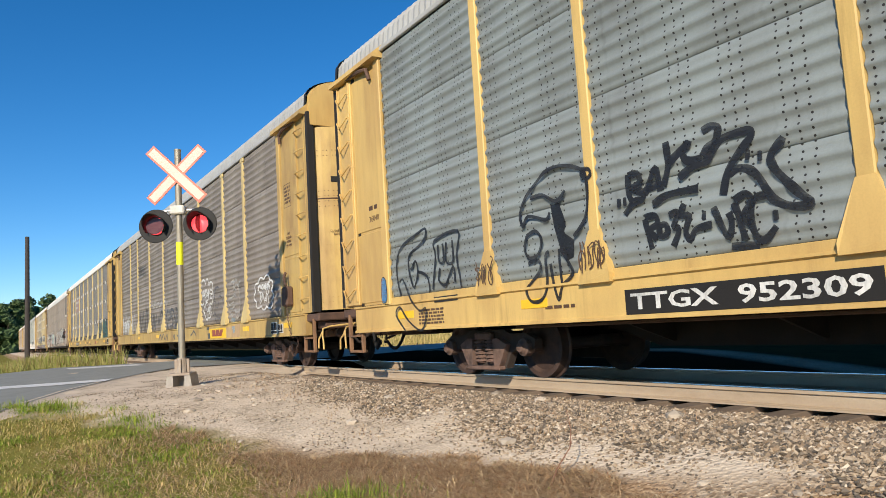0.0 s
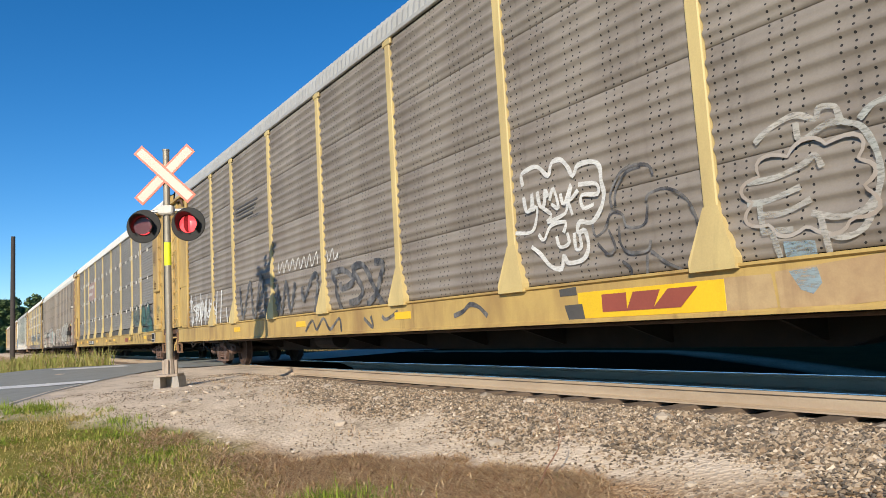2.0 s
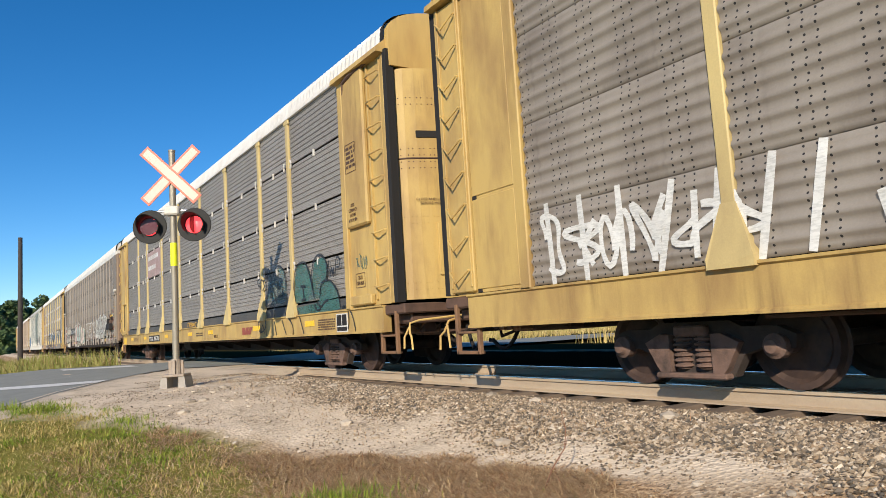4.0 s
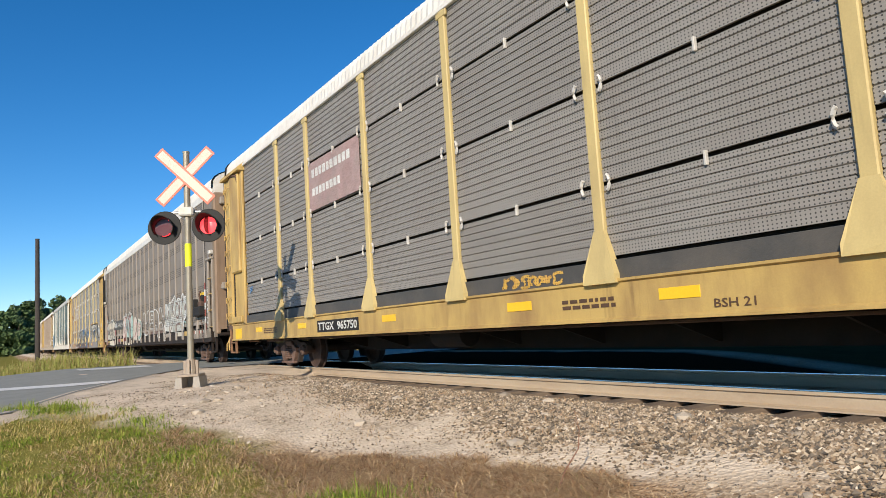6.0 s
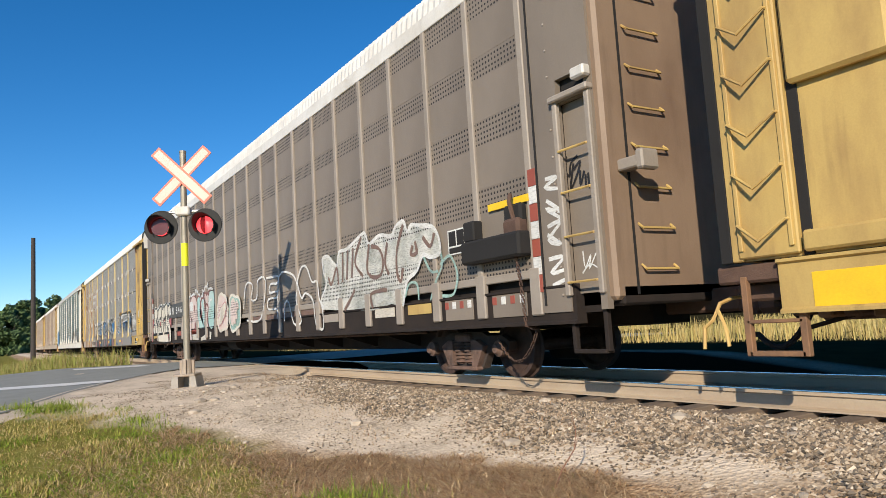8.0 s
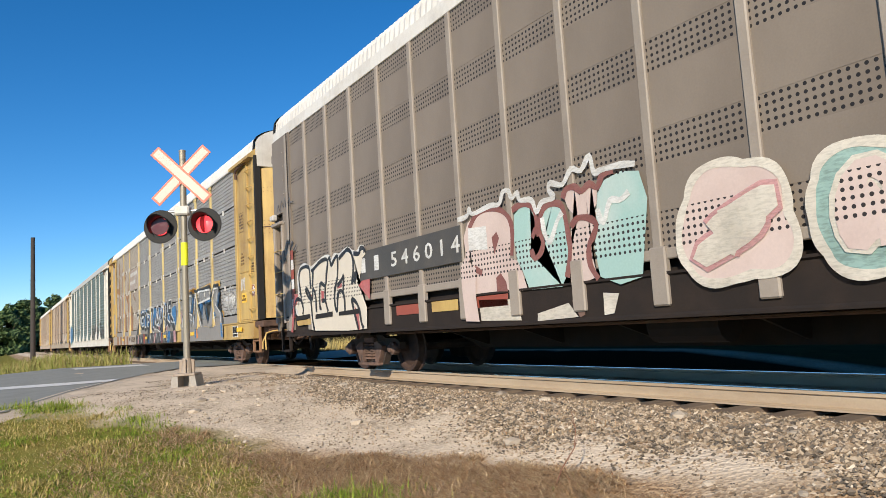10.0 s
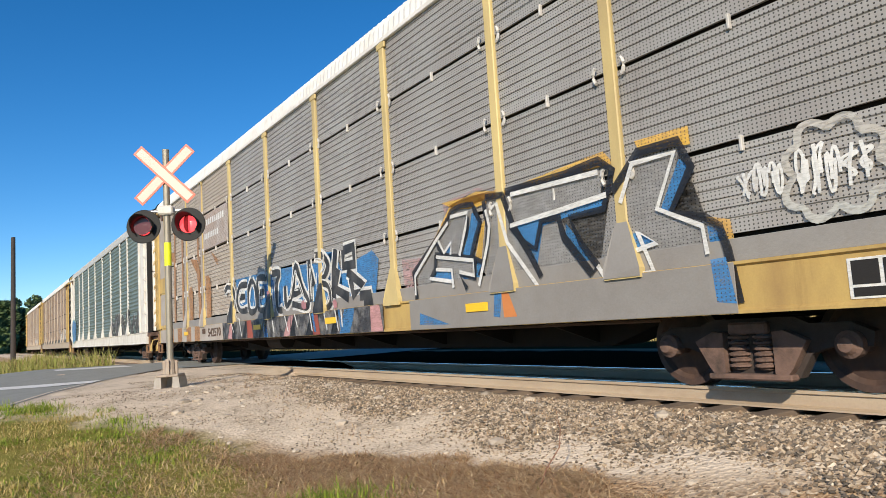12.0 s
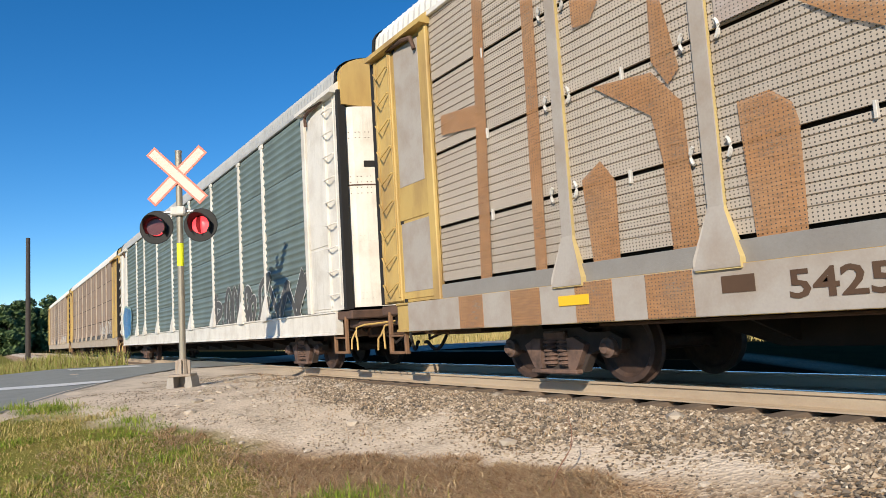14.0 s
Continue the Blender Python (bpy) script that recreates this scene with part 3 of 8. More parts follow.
def add_boxy(car, paint, trim):
    """The smooth-sided car: narrow posts, punched bands; sill slots shown only as near-black colour."""
    posts = [-12.35 + 1.1357 * i for i in range(23)]
    length = round(posts[1] - posts[0] - 0.1, 3)
    # plain and punched sheets, one above the other
    levels = (1.3, 1.66, 2.1, 2.42, 2.96, 3.28, 3.82, 4.1, 4.62, 4.94)
    for j, (z0, z1) in enumerate(zip(levels, levels[1:])):
        bm = bmesh.new()
        lip = 0.0 if j % 2 else 0.003
        box(bm, -0.02 + lip, 0.02, -length / 2, length / 2, 0, z1 - z0)
        me = bpy.data.meshes.new("panel")
        bm.to_mesh(me)
        bm.free()
        me.materials.append(P_BOX_PLAIN if j % 2 else paint)
        for a, b in zip(posts, posts[1:]):
            shared("panel", me, car, pose(-HALF + 0.01, (a + b) / 2, z0))
    for i, u in enumerate(posts):
        bm = bmesh.new()
        box(bm, -HALF - 0.045, -HALF + 0.03, u - 0.055, u + 0.055, 1.3, 4.93, 0.012)
        post = part("post", bm, trim, car)
        bm = bmesh.new()
        box(bm, -HALF - 0.06, -HALF + 0.02, u - 0.1, u + 0.1, 0.8, 1.34, 0.015)
        part("gusset", bm, trim, post)
    bm = bmesh.new()
    box(bm, HALF - 0.04, HALF, -13.3, 13.3, 1.1, 5.12)
    part("far_wall", bm, paint, car)
    # unlit interior, shown by an added near-black sheet behind the wall
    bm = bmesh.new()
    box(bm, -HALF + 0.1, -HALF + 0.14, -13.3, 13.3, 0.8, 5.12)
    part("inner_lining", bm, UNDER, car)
    bm = bmesh.new()
    box(bm, -HALF - 0.03, -HALF + 0.03, -12.9, 12.9, 1.22, 1.32, 0.01)
    part("rub_rail", bm, trim, car)
    for s in (-1, 1):
        bm = bmesh.new()
        for u0, u1, z0, z1 in ((12.42, 12.94, 0.82, 4.95), (13.4, 13.5, 0.82, 4.95), (12.94, 13.4, 3.05, 3.16), (12.94, 13.4, 3.32, 4.95)):
            box(bm, -HALF - 0.04, -HALF + 0.04, *sorted((s * u0, s * u1)), z0, z1)
        sheet = part("end_sheet", bm, P_BOX_PLAIN, car)
        bm = bmesh.new()
        box(bm, -HALF + 0.05, -HALF + 0.07, *sorted((s * 12.94, s * 13.4)), 1.0, 3.05)
        part("recess_back", bm, P_BOX_PLAIN, sheet)
        bm = bmesh.new()
        box(bm, -HALF + 0.05, -HALF + 0.07, *sorted((s * 12.94, s * 13.4)), 3.16, 3.32)
        part("hand_slot", bm, BLACK, sheet, "dark slot above the ladder recess")
        for u in (12.9, 13.42):
            bm = bmesh.new()
            box(bm, -HALF - 0.085, -HALF - 0.02, *sorted((s * u, s * (u + 0.075))), 0.98, 3.1, 0.012)
            part("ladder_stile", bm, BOX_TRIM, sheet)
        bm = bmesh.new()
        box(bm, -HALF - 0.13, -HALF - 0.02, *sorted((s * 12.88, s * 13.52)), 3.06, 3.13, 0.015)
        part("recess_hood", bm, BOX_TRIM, sheet)
        bm = bmesh.new()
        box(bm, -HALF - 0.15, -HALF - 0.03, *sorted((s * 13.3, s * 13.52)), 3.2, 3.32, 0.02)
        part("door_lock", bm, DULL, sheet, "grey steel door lock")
        for z in (1.12, 1.6, 2.07, 2.52):
            bm = bmesh.new()
            tube(bm, [(-HALF - 0.05, s * 12.95, z), (-HALF - 0.09, s * 12.97, z), (-HALF - 0.09, s * 13.42, z), (-HALF - 0.05, s * 13.44, z)], 0.014, 6)
            part("rung", bm, YELLOW_OLD, sheet, "yellow ladder rung")
        bm = bmesh.new()
        box(bm, -HALF - 0.05, -HALF - 0.03, *sorted((s * 12.5, s * 12.53)), 0.9, 4.95)
        part("door_joint", bm, BLACK, sheet, "dark upright door joint")
        for z in [1.0 + 0.3 * i for i in range(13)]:
            bm = bmesh.new()
            bmesh.ops.create_icosphere(bm, subdivisions=1, radius=0.016, matrix=Matrix.Translation((-HALF - 0.042, s * 12.82, z)))
            part("rivet", bm, BOX_TRIM, sheet)
        bm = bmesh.new()
        box(bm, -1.6, 1.6, *sorted((s * 13.45, s * 13.6)), 0.9, 5.0, 0.04)
        wall = part("end_wall", bm, P_BOX_END, car, "rust-tinged brown end wall")
        bm = bmesh.new()
        box(bm, -1.3, -1.265, *sorted((s * 13.59, s * 13.606)), 0.95, 4.9)
        part("wall_joint", bm, BLACK, wall)
        for i in range(9):
            bm = bmesh.new()
            z = 1.2 + 0.42 * i
            rod(bm, (-1.2, s * 13.66, z), (-0.7, s * 13.66, z), 0.014, seg=6)
            rod(bm, (-1.2, s * 13.6, z + 0.05), (-1.2, s * 13.66, z), 0.014, seg=6)
            rod(bm, (-0.7, s * 13.6, z + 0.05), (-0.7, s * 13.66, z), 0.014, seg=6)
            part("grab_iron", bm, YELLOW_OLD, wall)
        for z in (2.25, 4.7):
            bm = bmesh.new()
            box(bm, -1.45, -1.3, *sorted((s * 13.6, s * 13.95)), z - 0.06, z + 0.06, 0.015)
            box(bm, -1.5, -1.25, *sorted((s * 13.9, s * 14.0)), z - 0.1, z + 0.1, 0.02)
            part("buffer_arm", bm, BOX_TRIM, wall, "dusty grey steel arm")
        bm = bmesh.new()
        extrude_profile(bm, roof_profile(-0.005) + [(1.56, 4.95), (-1.56, 4.95)], "y", *sorted((s * 13.3, s * 13.5)))
        part("gable", bm, WHITE, car)
        bm = bmesh.new()
        box(bm, -1.5, 1.5, *sorted((s * 12.9, s * 13.6)), 0.85, 1.05, 0.02)
        part("end_platform", bm, UNDER, car)
        bm = bmesh.new()
        box(bm, -0.12, 0.12, *sorted((s * 12.9, s * 14.05)), 0.72, 0.98, 0.03)
        box(bm, -0.2, 0.22, *sorted((s * 13.95, s * 14.24)), 0.68, 1.02, 0.06)
        part("coupler", bm, RUST, car)
        bm = bmesh.new()
        for u in (12.9, 13.4):
            box(bm, -1.6, -1.54, s * u - 0.03, s * u + 0.03, 0.4, 0.9, 0.006)
        box(bm, -1.62, -1.5, *sorted((s * 12.9, s * 13.4)), 0.38, 0.42, 0.006)
        part("sill_step", bm, UNDER, car)


# panel paints
POST_YELLOW = mat("weathered_yellow_post", (0.58, 0.455, 0.20), 0.6, 0, (0.33, 0.24, 0.12), 0.6, 1.6, 60, 0.05, (1, 1, 0.4), streak=0.8)
P_GREEN = mat("grey_green_sheet", (0.26, 0.295, 0.295), 0.6, 0.1, (0.13, 0.13, 0.125), 0.5, 0.9, 50, 0.1, (1, 1, 0.5), dots=(0.11, 0.062, 0.011, (0.02, 0.02, 0.02), (0.55, 0.55)), streak=0.5)
P_BROWN = mat("grey_brown_sheet", (0.285, 0.252, 0.216), 0.65, 0.1, (0.13, 0.105, 0.09), 0.6, 0.8, 50, 0.1, (1, 1, 0.5), dots=(0.11, 0.062, 0.011, (0.02, 0.02, 0.02), (0.55, 0.55)), streak=0.5)
P_DUSK = mat("dusty_brown_grey_sheet", (0.30, 0.283, 0.262), 0.6, 0.15, (0.27, 0.24, 0.22), 0.5, 0.8, 50, 0.1, (1, 1, 0.5), dots=(0.042, 0.034, 0.0075, (0.05, 0.046, 0.043), None), streak=0.5)
P_GREY = mat("weathered_grey_sheet", (0.375, 0.365, 0.35), 0.6, 0.15, (0.27, 0.24, 0.22), 0.5, 0.8, 50, 0.1, (1, 1, 0.5), dots=(0.042, 0.034, 0.0075, (0.05, 0.046, 0.043), None), streak=0.5)
P_BOX = mat("dark_brown_wall", (0.22, 0.183, 0.147), 0.6, 0.0, (0.10, 0.08, 0.065), 0.5, 0.7, 50, 0.08, (1, 1, 0.5), dots=(0.068, 0.068, 0.017, (0.012, 0.01, 0.01), None))
P_BOX_PLAIN = mat("plain_brown_wall", (0.22, 0.183, 0.147), 0.55, 0.0, (0.12, 0.095, 0.075), 0.5, 0.7, 50, 0.06, (1, 1, 0.5))
P_BOX_END = mat("rusty_brown_end_wall", (0.25, 0.175, 0.12), 0.6, 0.0, (0.14, 0.085, 0.055), 0.7, 1.2, 50, 0.1, (1, 1, 0.5), streak=0.6)
BOX_TRIM = mat("taupe_post_paint", (0.31, 0.27, 0.23), 0.6, 0, (0.2, 0.165, 0.135), 0.5, 1.5)
P_TEAL = mat("dark_teal_sheet", (0.16, 0.21, 0.20), 0.6, 0.1, (0.09, 0.11, 0.105), 0.5, 0.9, 50, 0.1, (1, 1, 0.5), streak=0.5)
P_RUSTY = mat("rust_streaked_sheet", (0.33, 0.27, 0.22), 0.7, 0.0, (0.27, 0.13, 0.06), 0.85, 0.8, 50, 0.1, (1, 1.6, 0.25))

P_TAN = mat("pale_tan_sheet", (0.46, 0.40, 0.335), 0.65, 0.0, (0.40, 0.33, 0.27), 0.5, 0.8, 50, 0.1, (1, 1, 0.5), dots=(0.042, 0.034, 0.0075, (0.05, 0.046, 0.043), None), streak=0.5)
P_KICK = mat("plain_grey_sheet", (0.255, 0.243, 0.228), 0.65, 0.0, (0.19, 0.17, 0.155), 0.5)
DULL = mat("dull_white_metal", (0.6, 0.58, 0.54), 0.6, 0.1, (0.3, 0.28, 0.26), 0.5)
PALE_POST = mat("dusty_pale_post_paint", (0.45, 0.38, 0.30), 0.6, 0, (0.3, 0.2, 0.13), 0.6)
CARS = {}


def build_train():
    CARS[1] = autorack(1, "car carrier, grey-green ribbed sides, yellow posts, black tags", "flush", P_GREEN, YELLOW, YELLOW, ROOF_GREY, YELLOW, low=1.2)
    CARS[2] = autorack(2, "car carrier, brown-grey ribbed sides, yellow posts, white tags", "flush", P_BROWN, POST_YELLOW, YELLOW_OLD, ROOF_GREY, YELLOW, YELLOW_OLD)
    CARS[3] = autorack(3, "car carrier, grey perforated panels, yellow posts, teal tags", "gapped", P_DUSK, POST_YELLOW, YELLOW_OLD, ROOFM, YELLOW, YELLOW_OLD, hatch=True)
    # near-black sill colour stands in for the unlit slots of this car
    CARS[4] = autorack(4, "dark brown smooth-sided car carrier with narrow posts, white roof", "boxy", P_BOX, BOX_TRIM, P_BOX, ROOFM, None, UNDER)
    CARS[5] = autorack(5, "car carrier, grey perforated panels, large painted letters, brown rear", "gapped", P_GREY, POST_YELLOW, YELLOW_OLD, ROOFM, WHITE, YELLOW_OLD, True, P_TAN, P_KICK)
    CARS[6] = autorack(6, "car carrier, dark teal ribbed sides, white posts and ends", "flush", P_TEAL, WHITE, WHITE, ROOF_GREY, YELLOW, WHITE, False)
    CARS[7] = autorack(7, "rust-streaked car carrier with yellow ends and posts", "gapped", P_RUSTY, PALE_POST, YELLOW_OLD, ROOFM, YELLOW, None, False)
    CARS[8] = autorack(8, "weathered brown car carrier at the end of the train", "flush", P_RUSTY, PALE_POST, YELLOW_OLD, ROOFM, YELLOW, None, False)


build_train()


# ---- ground, road and track ----
def smooth(a, b, v):
    t = max(0.0, min(1.0, (v - a) / (b - a)))
    return t * t * (3 - 2 * t)


def ramp(v, pts):
    for (a, za), (b, zb) in zip(pts, pts[1:]):
        if v <= b:
            return za + (zb - za) * max(0.0, (v - a) / (b - a))
    return pts[-1][1]


PROFILE = [(-30, -0.75), (0.5, -0.71), (2.6, -0.60), (3.7, -0.45), (4.7, -0.23), (5.5, -0.19), (5.75, -0.2), (6.0, -0.24), (8.0, -0.24), (8.4, -0.18), (9.4, -0.3), (11.2, -0.7), (15, -0.5), (30, -0.35)]


def ground_z(x, y):
    base = ramp(x, PROFILE)
    r = smooth(5.0, 13.0, y + 0.25 * (x - 2.5)) * (1 - smooth(28, 36, y))
    lift = 0.0 if 2 < x < 12 else -0.05 * min(6, abs(x - 2)) if x <= 2 else -0.03 * min(10, x - 12)
    on_track = smooth(4.8, 5.5, x) * (1 - smooth(8.5, 9.2, x)) * (1 - smooth(15.5, 17, y))
    r *= 1 - on_track
    return base * (1 - r) + (lift - 0.02) * r


def build_ground():
    xs = [-400, -200, -100, -60, -40, -30, -20, -14, -10] + [-8 + 0.25 * i for i in range(84)] + [13.5, 15, 18, 22, 30, 45, 70, 110, 200, 400]
    ys = [-300, -100, -40, -20, -10, -5] + [-3 + 0.25 * i for i in range(100)] + [22.5 + 0.8 * i for i in range(30)] + [48, 52, 58, 65, 75, 90, 110, 150, 220, 400, 900]
    bm = bmesh.new()
    grid = []
    for y in ys:
        row = []
        for x in xs:
            z = ground_z(x, y)
            if 0 < y < 40 and -6 < x < 12:
                z += 0.025 * noise.noise(Vector((x * 1.3, y * 1.3, 0))) + 0.01 * noise.noise(Vector((x * 5, y * 5, 3)))
            row.append(bm.verts.new((x, y, z)))
        grid.append(row)
    for r0, r1 in zip(grid, grid[1:]):
        for a, b, c, d in zip(r0, r0[1:], r1[1:], r1):
            bm.faces.new((a, b, c, d))
    bmesh.ops.recalc_face_normals(bm, faces=bm.faces)
    ob = part("ground", bm, ground_material())
    for p in ob.data.polygons:
        p.use_smooth = True
    return tagged(ob, "gravel verge and rough grass beside the railway", "ground", "", "structure")


def ground_material():
    m = bpy.data.materials.new("verge")
    m.use_nodes = True
    nt = m.node_tree
    bsdf = nt.nodes["Principled BSDF"]
    bsdf.inputs["Roughness"].default_value = 0.95
    bsdf.inputs["Specular IOR Level"].default_value = 0.0
    tc = nt.nodes.new("ShaderNodeTexCoord")
    vor = node(nt, "ShaderNodeTexVoronoi", Scale=26.0)
    nt.links.new(tc.outputs["Object"], vor.inputs["Vector"])
    cell = nt.nodes.new("ShaderNodeValToRGB")
    cr = cell.color_ramp
    cr.elements[0].color, cr.elements[1].color = (0.22, 0.17, 0.12, 1), (0.66, 0.55, 0.42, 1)
    sepc = nt.nodes.new("ShaderNodeSeparateColor")
    nt.links.new(vor.outputs["Color"], sepc.inputs[0])
    nt.links.new(sepc.outputs[0], cell.inputs[0])
    sand = mix_node(nt, noise_node(nt, 9, 6), (0.55, 0.445, 0.335), (0.78, 0.665, 0.53))
    gravel = mix_node(nt, ramp_node(nt, noise_node(nt, 0.9, 5), 0.30, 0.56), cell.outputs[0], sand)
    soil = mix_node(nt, noise_node(nt, 3, 5), (0.12, 0.135, 0.025), (0.30, 0.25, 0.08))
    straw = mix_node(nt, ramp_node(nt, noise_node(nt, 22, 6, (1, 2.5, 1)), 0.35, 0.65), (0.16, 0.09, 0.05), (0.58, 0.41, 0.25))
    straw = mix_node(nt, math_node(nt, "MULTIPLY", ramp_node(nt, noise_node(nt, 1.8, 5), 0.45, 0.6), 0.6), straw, cell.outputs[0])
    sep = nt.nodes.new("ShaderNodeSeparateXYZ")
    nt.links.new(tc.outputs["Object"], sep.inputs[0])
    wob = math_node(nt, "MULTIPLY", math_node(nt, "SUBTRACT", noise_node(nt, 0.8, 4), 0.5), 1.6)
    east = ramp_node(nt, math_node(nt, "ADD", sep.outputs[0], wob), 1.9, 2.7)
    grass = mix_node(nt, east, soil, straw)
    # grass lies left of a line that runs from (4.2, 4.5) to (0.3, 11.5), and far away on both sides
    line = math_node(nt, "ADD", math_node(nt, "ADD", math_node(nt, "MULTIPLY", sep.outputs[0], 0.88), math_node(nt, "MULTIPLY", sep.outputs[1], 0.47)), wob)
    line = math_node(nt, "ADD", line, math_node(nt, "MULTIPLY", math_node(nt, "MAXIMUM", math_node(nt, "SUBTRACT", sep.outputs[0], 2.6), 0.0), 0.55))
    near = ramp_node(nt, line, 6.35, 5.9)
    far_l = ramp_node(nt, math_node(nt, "ADD", sep.outputs[1], wob), 29.5, 31)
    left = ramp_node(nt, sep.outputs[0], 4.2, 3.6)
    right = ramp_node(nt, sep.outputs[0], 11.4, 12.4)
    g = math_node(nt, "MAXIMUM", near, math_node(nt, "MAXIMUM", math_node(nt, "MULTIPLY", far_l, left), right))
    # shade under and behind the train, put into the ballast colour
    x = sep.outputs[0]
    track_shade = math_node(nt, "MULTIPLY", ramp_node(nt, x, 6.27, 6.36), ramp_node(nt, x, 12.4, 11.4))
    gravel = mix_node(nt, track_shade, gravel, mix_node(nt, noise_node(nt, 20, 3), (0.012, 0.007, 0.004), (0.032, 0.02, 0.012)))
    # far-side grass is darkened in its colour for the same shade
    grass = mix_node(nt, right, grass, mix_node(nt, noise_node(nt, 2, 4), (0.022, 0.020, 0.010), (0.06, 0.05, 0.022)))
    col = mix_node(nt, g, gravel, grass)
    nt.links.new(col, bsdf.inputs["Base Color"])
    b = node(nt, "ShaderNodeBump", Strength=0.6, Distance=0.02)
    nt.links.new(vor.outputs["Distance"], b.inputs["Height"])
    nt.links.new(b.outputs[0], bsdf.inputs["Normal"])
    return m


build_ground()

ASPHALT = mat("worn_asphalt", (0.27, 0.275, 0.25), 0.95, 0, (0.20, 0.20, 0.18), 0.6, 1.5, 90, 0.25)
LINE = mat("road_marking_paint", (0.7, 0.69, 0.66), 0.7, 0, (0.4, 0.4, 0.38), 0.5, 6)


def strip(name, pts_a, pts_b, lift, material, label, kind="structure", category="road"):
    """A sheet between two lines of (x, y), laid on the ground."""
    bm = bmesh.new()
    va = [bm.verts.new((x, y, road_z(x, y) + lift)) for x, y in pts_a]
    vb = [bm.verts.new((x, y, road_z(x, y) + lift)) for x, y in pts_b]
    for a, b, c, d in zip(va, va[1:], vb[1:], vb):
        bm.faces.new((a, b, c, d))
    bmesh.ops.recalc_face_normals(bm, faces=bm.faces)
    return tagged(part(name, bm, material), label, category, "", kind)


def road_z(x, y):
    lift = 0.0 if 2 < x < 12 else -0.05 * min(6, abs(x - 2)) if x <= 2 else -0.03 * min(10, x - 12)
    return lift


near_edge = [(-60, 46), (-20, 23), (-6, 14.5), (-2, 12.0), (0.07, 12.4), (0.46, 13.5), (1.17, 15.4), (2.19, 17.3), (3.3, 19.7), (4.47, 21.6), (5.8, 20.6), (8.4, 19.6), (12, 19.9), (30, 24)]
far_edge = [(-60, 66), (-20, 44), (-6, 35.5), (-2, 33), (0.2, 32), (1.27, 31.6), (2.0, 31.1), (2.8, 30.4), (3.6, 29.7), (4.6, 29), (6.4, 27.8), (8.8, 26.4), (12, 26.6), (30, 31)]
strip("road", near_edge, far_edge, 0.004, ASPHALT, "worn grey asphalt road over the level crossing")
strip("trim", [(-0.9, 22.3), (1.3, 18.9), (2.3, 17.8)], [(-0.9, 21.1), (1.1, 17.9), (2.0, 16.9)], 0.009, LINE, "white painted road edge line", "structure", "road marking")
strip("trim", [(2.2, 29.3), (4.32, 27.8)], [(2.2, 27.6), (4.32, 26.0)], 0.009, LINE, "white painted stop line at the crossing", "structure", "road marking")

bm = bmesh.new()
edge = [p for p in near_edge if -7 < p[0] < 4]
upper = [bm.verts.new((x - 0.1, y + 0.15, road_z(x, y) + 0.003)) for x, y in edge]
lower = [bm.verts.new((x + 0.5, y - 0.8, ground_z(x + 0.5, y - 0.8) - 0.03)) for x, y in edge]
for a, b, c, d in zip(upper, upper[1:], lower[1:], lower):
    bm.faces.new((a, b, c, d))
bmesh.ops.recalc_face_normals(bm, faces=bm.faces)
tagged(part("road_shoulder", bm, mat("sandy_shoulder", (0.56, 0.46, 0.36), 0.95, 0, (0.36, 0.29, 0.22), 0.5, 4, 60, 0.4)), "pale sandy shoulder along the asphalt", "road shoulder", "", "structure")

RAILM = mat("rail_steel", (0.50, 0.40, 0.29), 0.7, 0.15, (0.25, 0.16, 0.1), 0.5, 3, 60, 0.15, (1, 0.2, 1))
RAIL_TOP = mat("polished_rail_head", (0.5, 0.48, 0.46), 0.25, 1.0)
TIE = mat("weathered_tie_timber", (0.16, 0.12, 0.09), 0.9, 0, (0.08, 0.06, 0.05), 0.6, 5, 60, 0.4, (0.3, 1, 1))


def build_track():
    for name, x in (("rail_near", TRACK_X - 0.755), ("rail_far", TRACK_X + 0.755)):
        bm = bmesh.new()
        half = [(0.07, -0.175), (0.07, -0.16), (0.012, -0.14), (0.01, -0.045), (0.036, -0.035), (0.036, -0.006)]
        extrude_profile(bm, [(x + a, z) for a, z in half] + [(x - a, z) for a, z in half[::-1]], "y", -60, 250)
        rail = part("rail", bm, RAILM)
        tagged(rail, "rusty brown steel rail with a polished head", "rail", "rails of the track", "structure")
        bm = bmesh.new()
        box(bm, x - 0.034, x + 0.034, -60, 250, -0.008, 0.0)
        part("rail_head", bm, RAIL_TOP, rail)
    bm = bmesh.new()
    box(bm, -1.3, 1.3, -0.11, 0.11, -0.17, 0.0, 0.008)
    me = bpy.data.meshes.new("tie")
    bm.to_mesh(me)
    bm.free()
    me.materials.append(TIE)
    bed = tagged(new("track_bed"), "weathered timber ties bedded in ballast", "track", "", "structure")
    rnd = random.Random(3)
    for i in range(150):
        y = -4 + 0.53 * i
        if 16 < y < 27:
            continue
        shared("tie", me, bed, pose(TRACK_X + rnd.uniform(-0.03, 0.03), y, -0.182 + rnd.uniform(-0.006, 0.004), 0, 0, rnd.uniform(-1, 1)))


build_track()

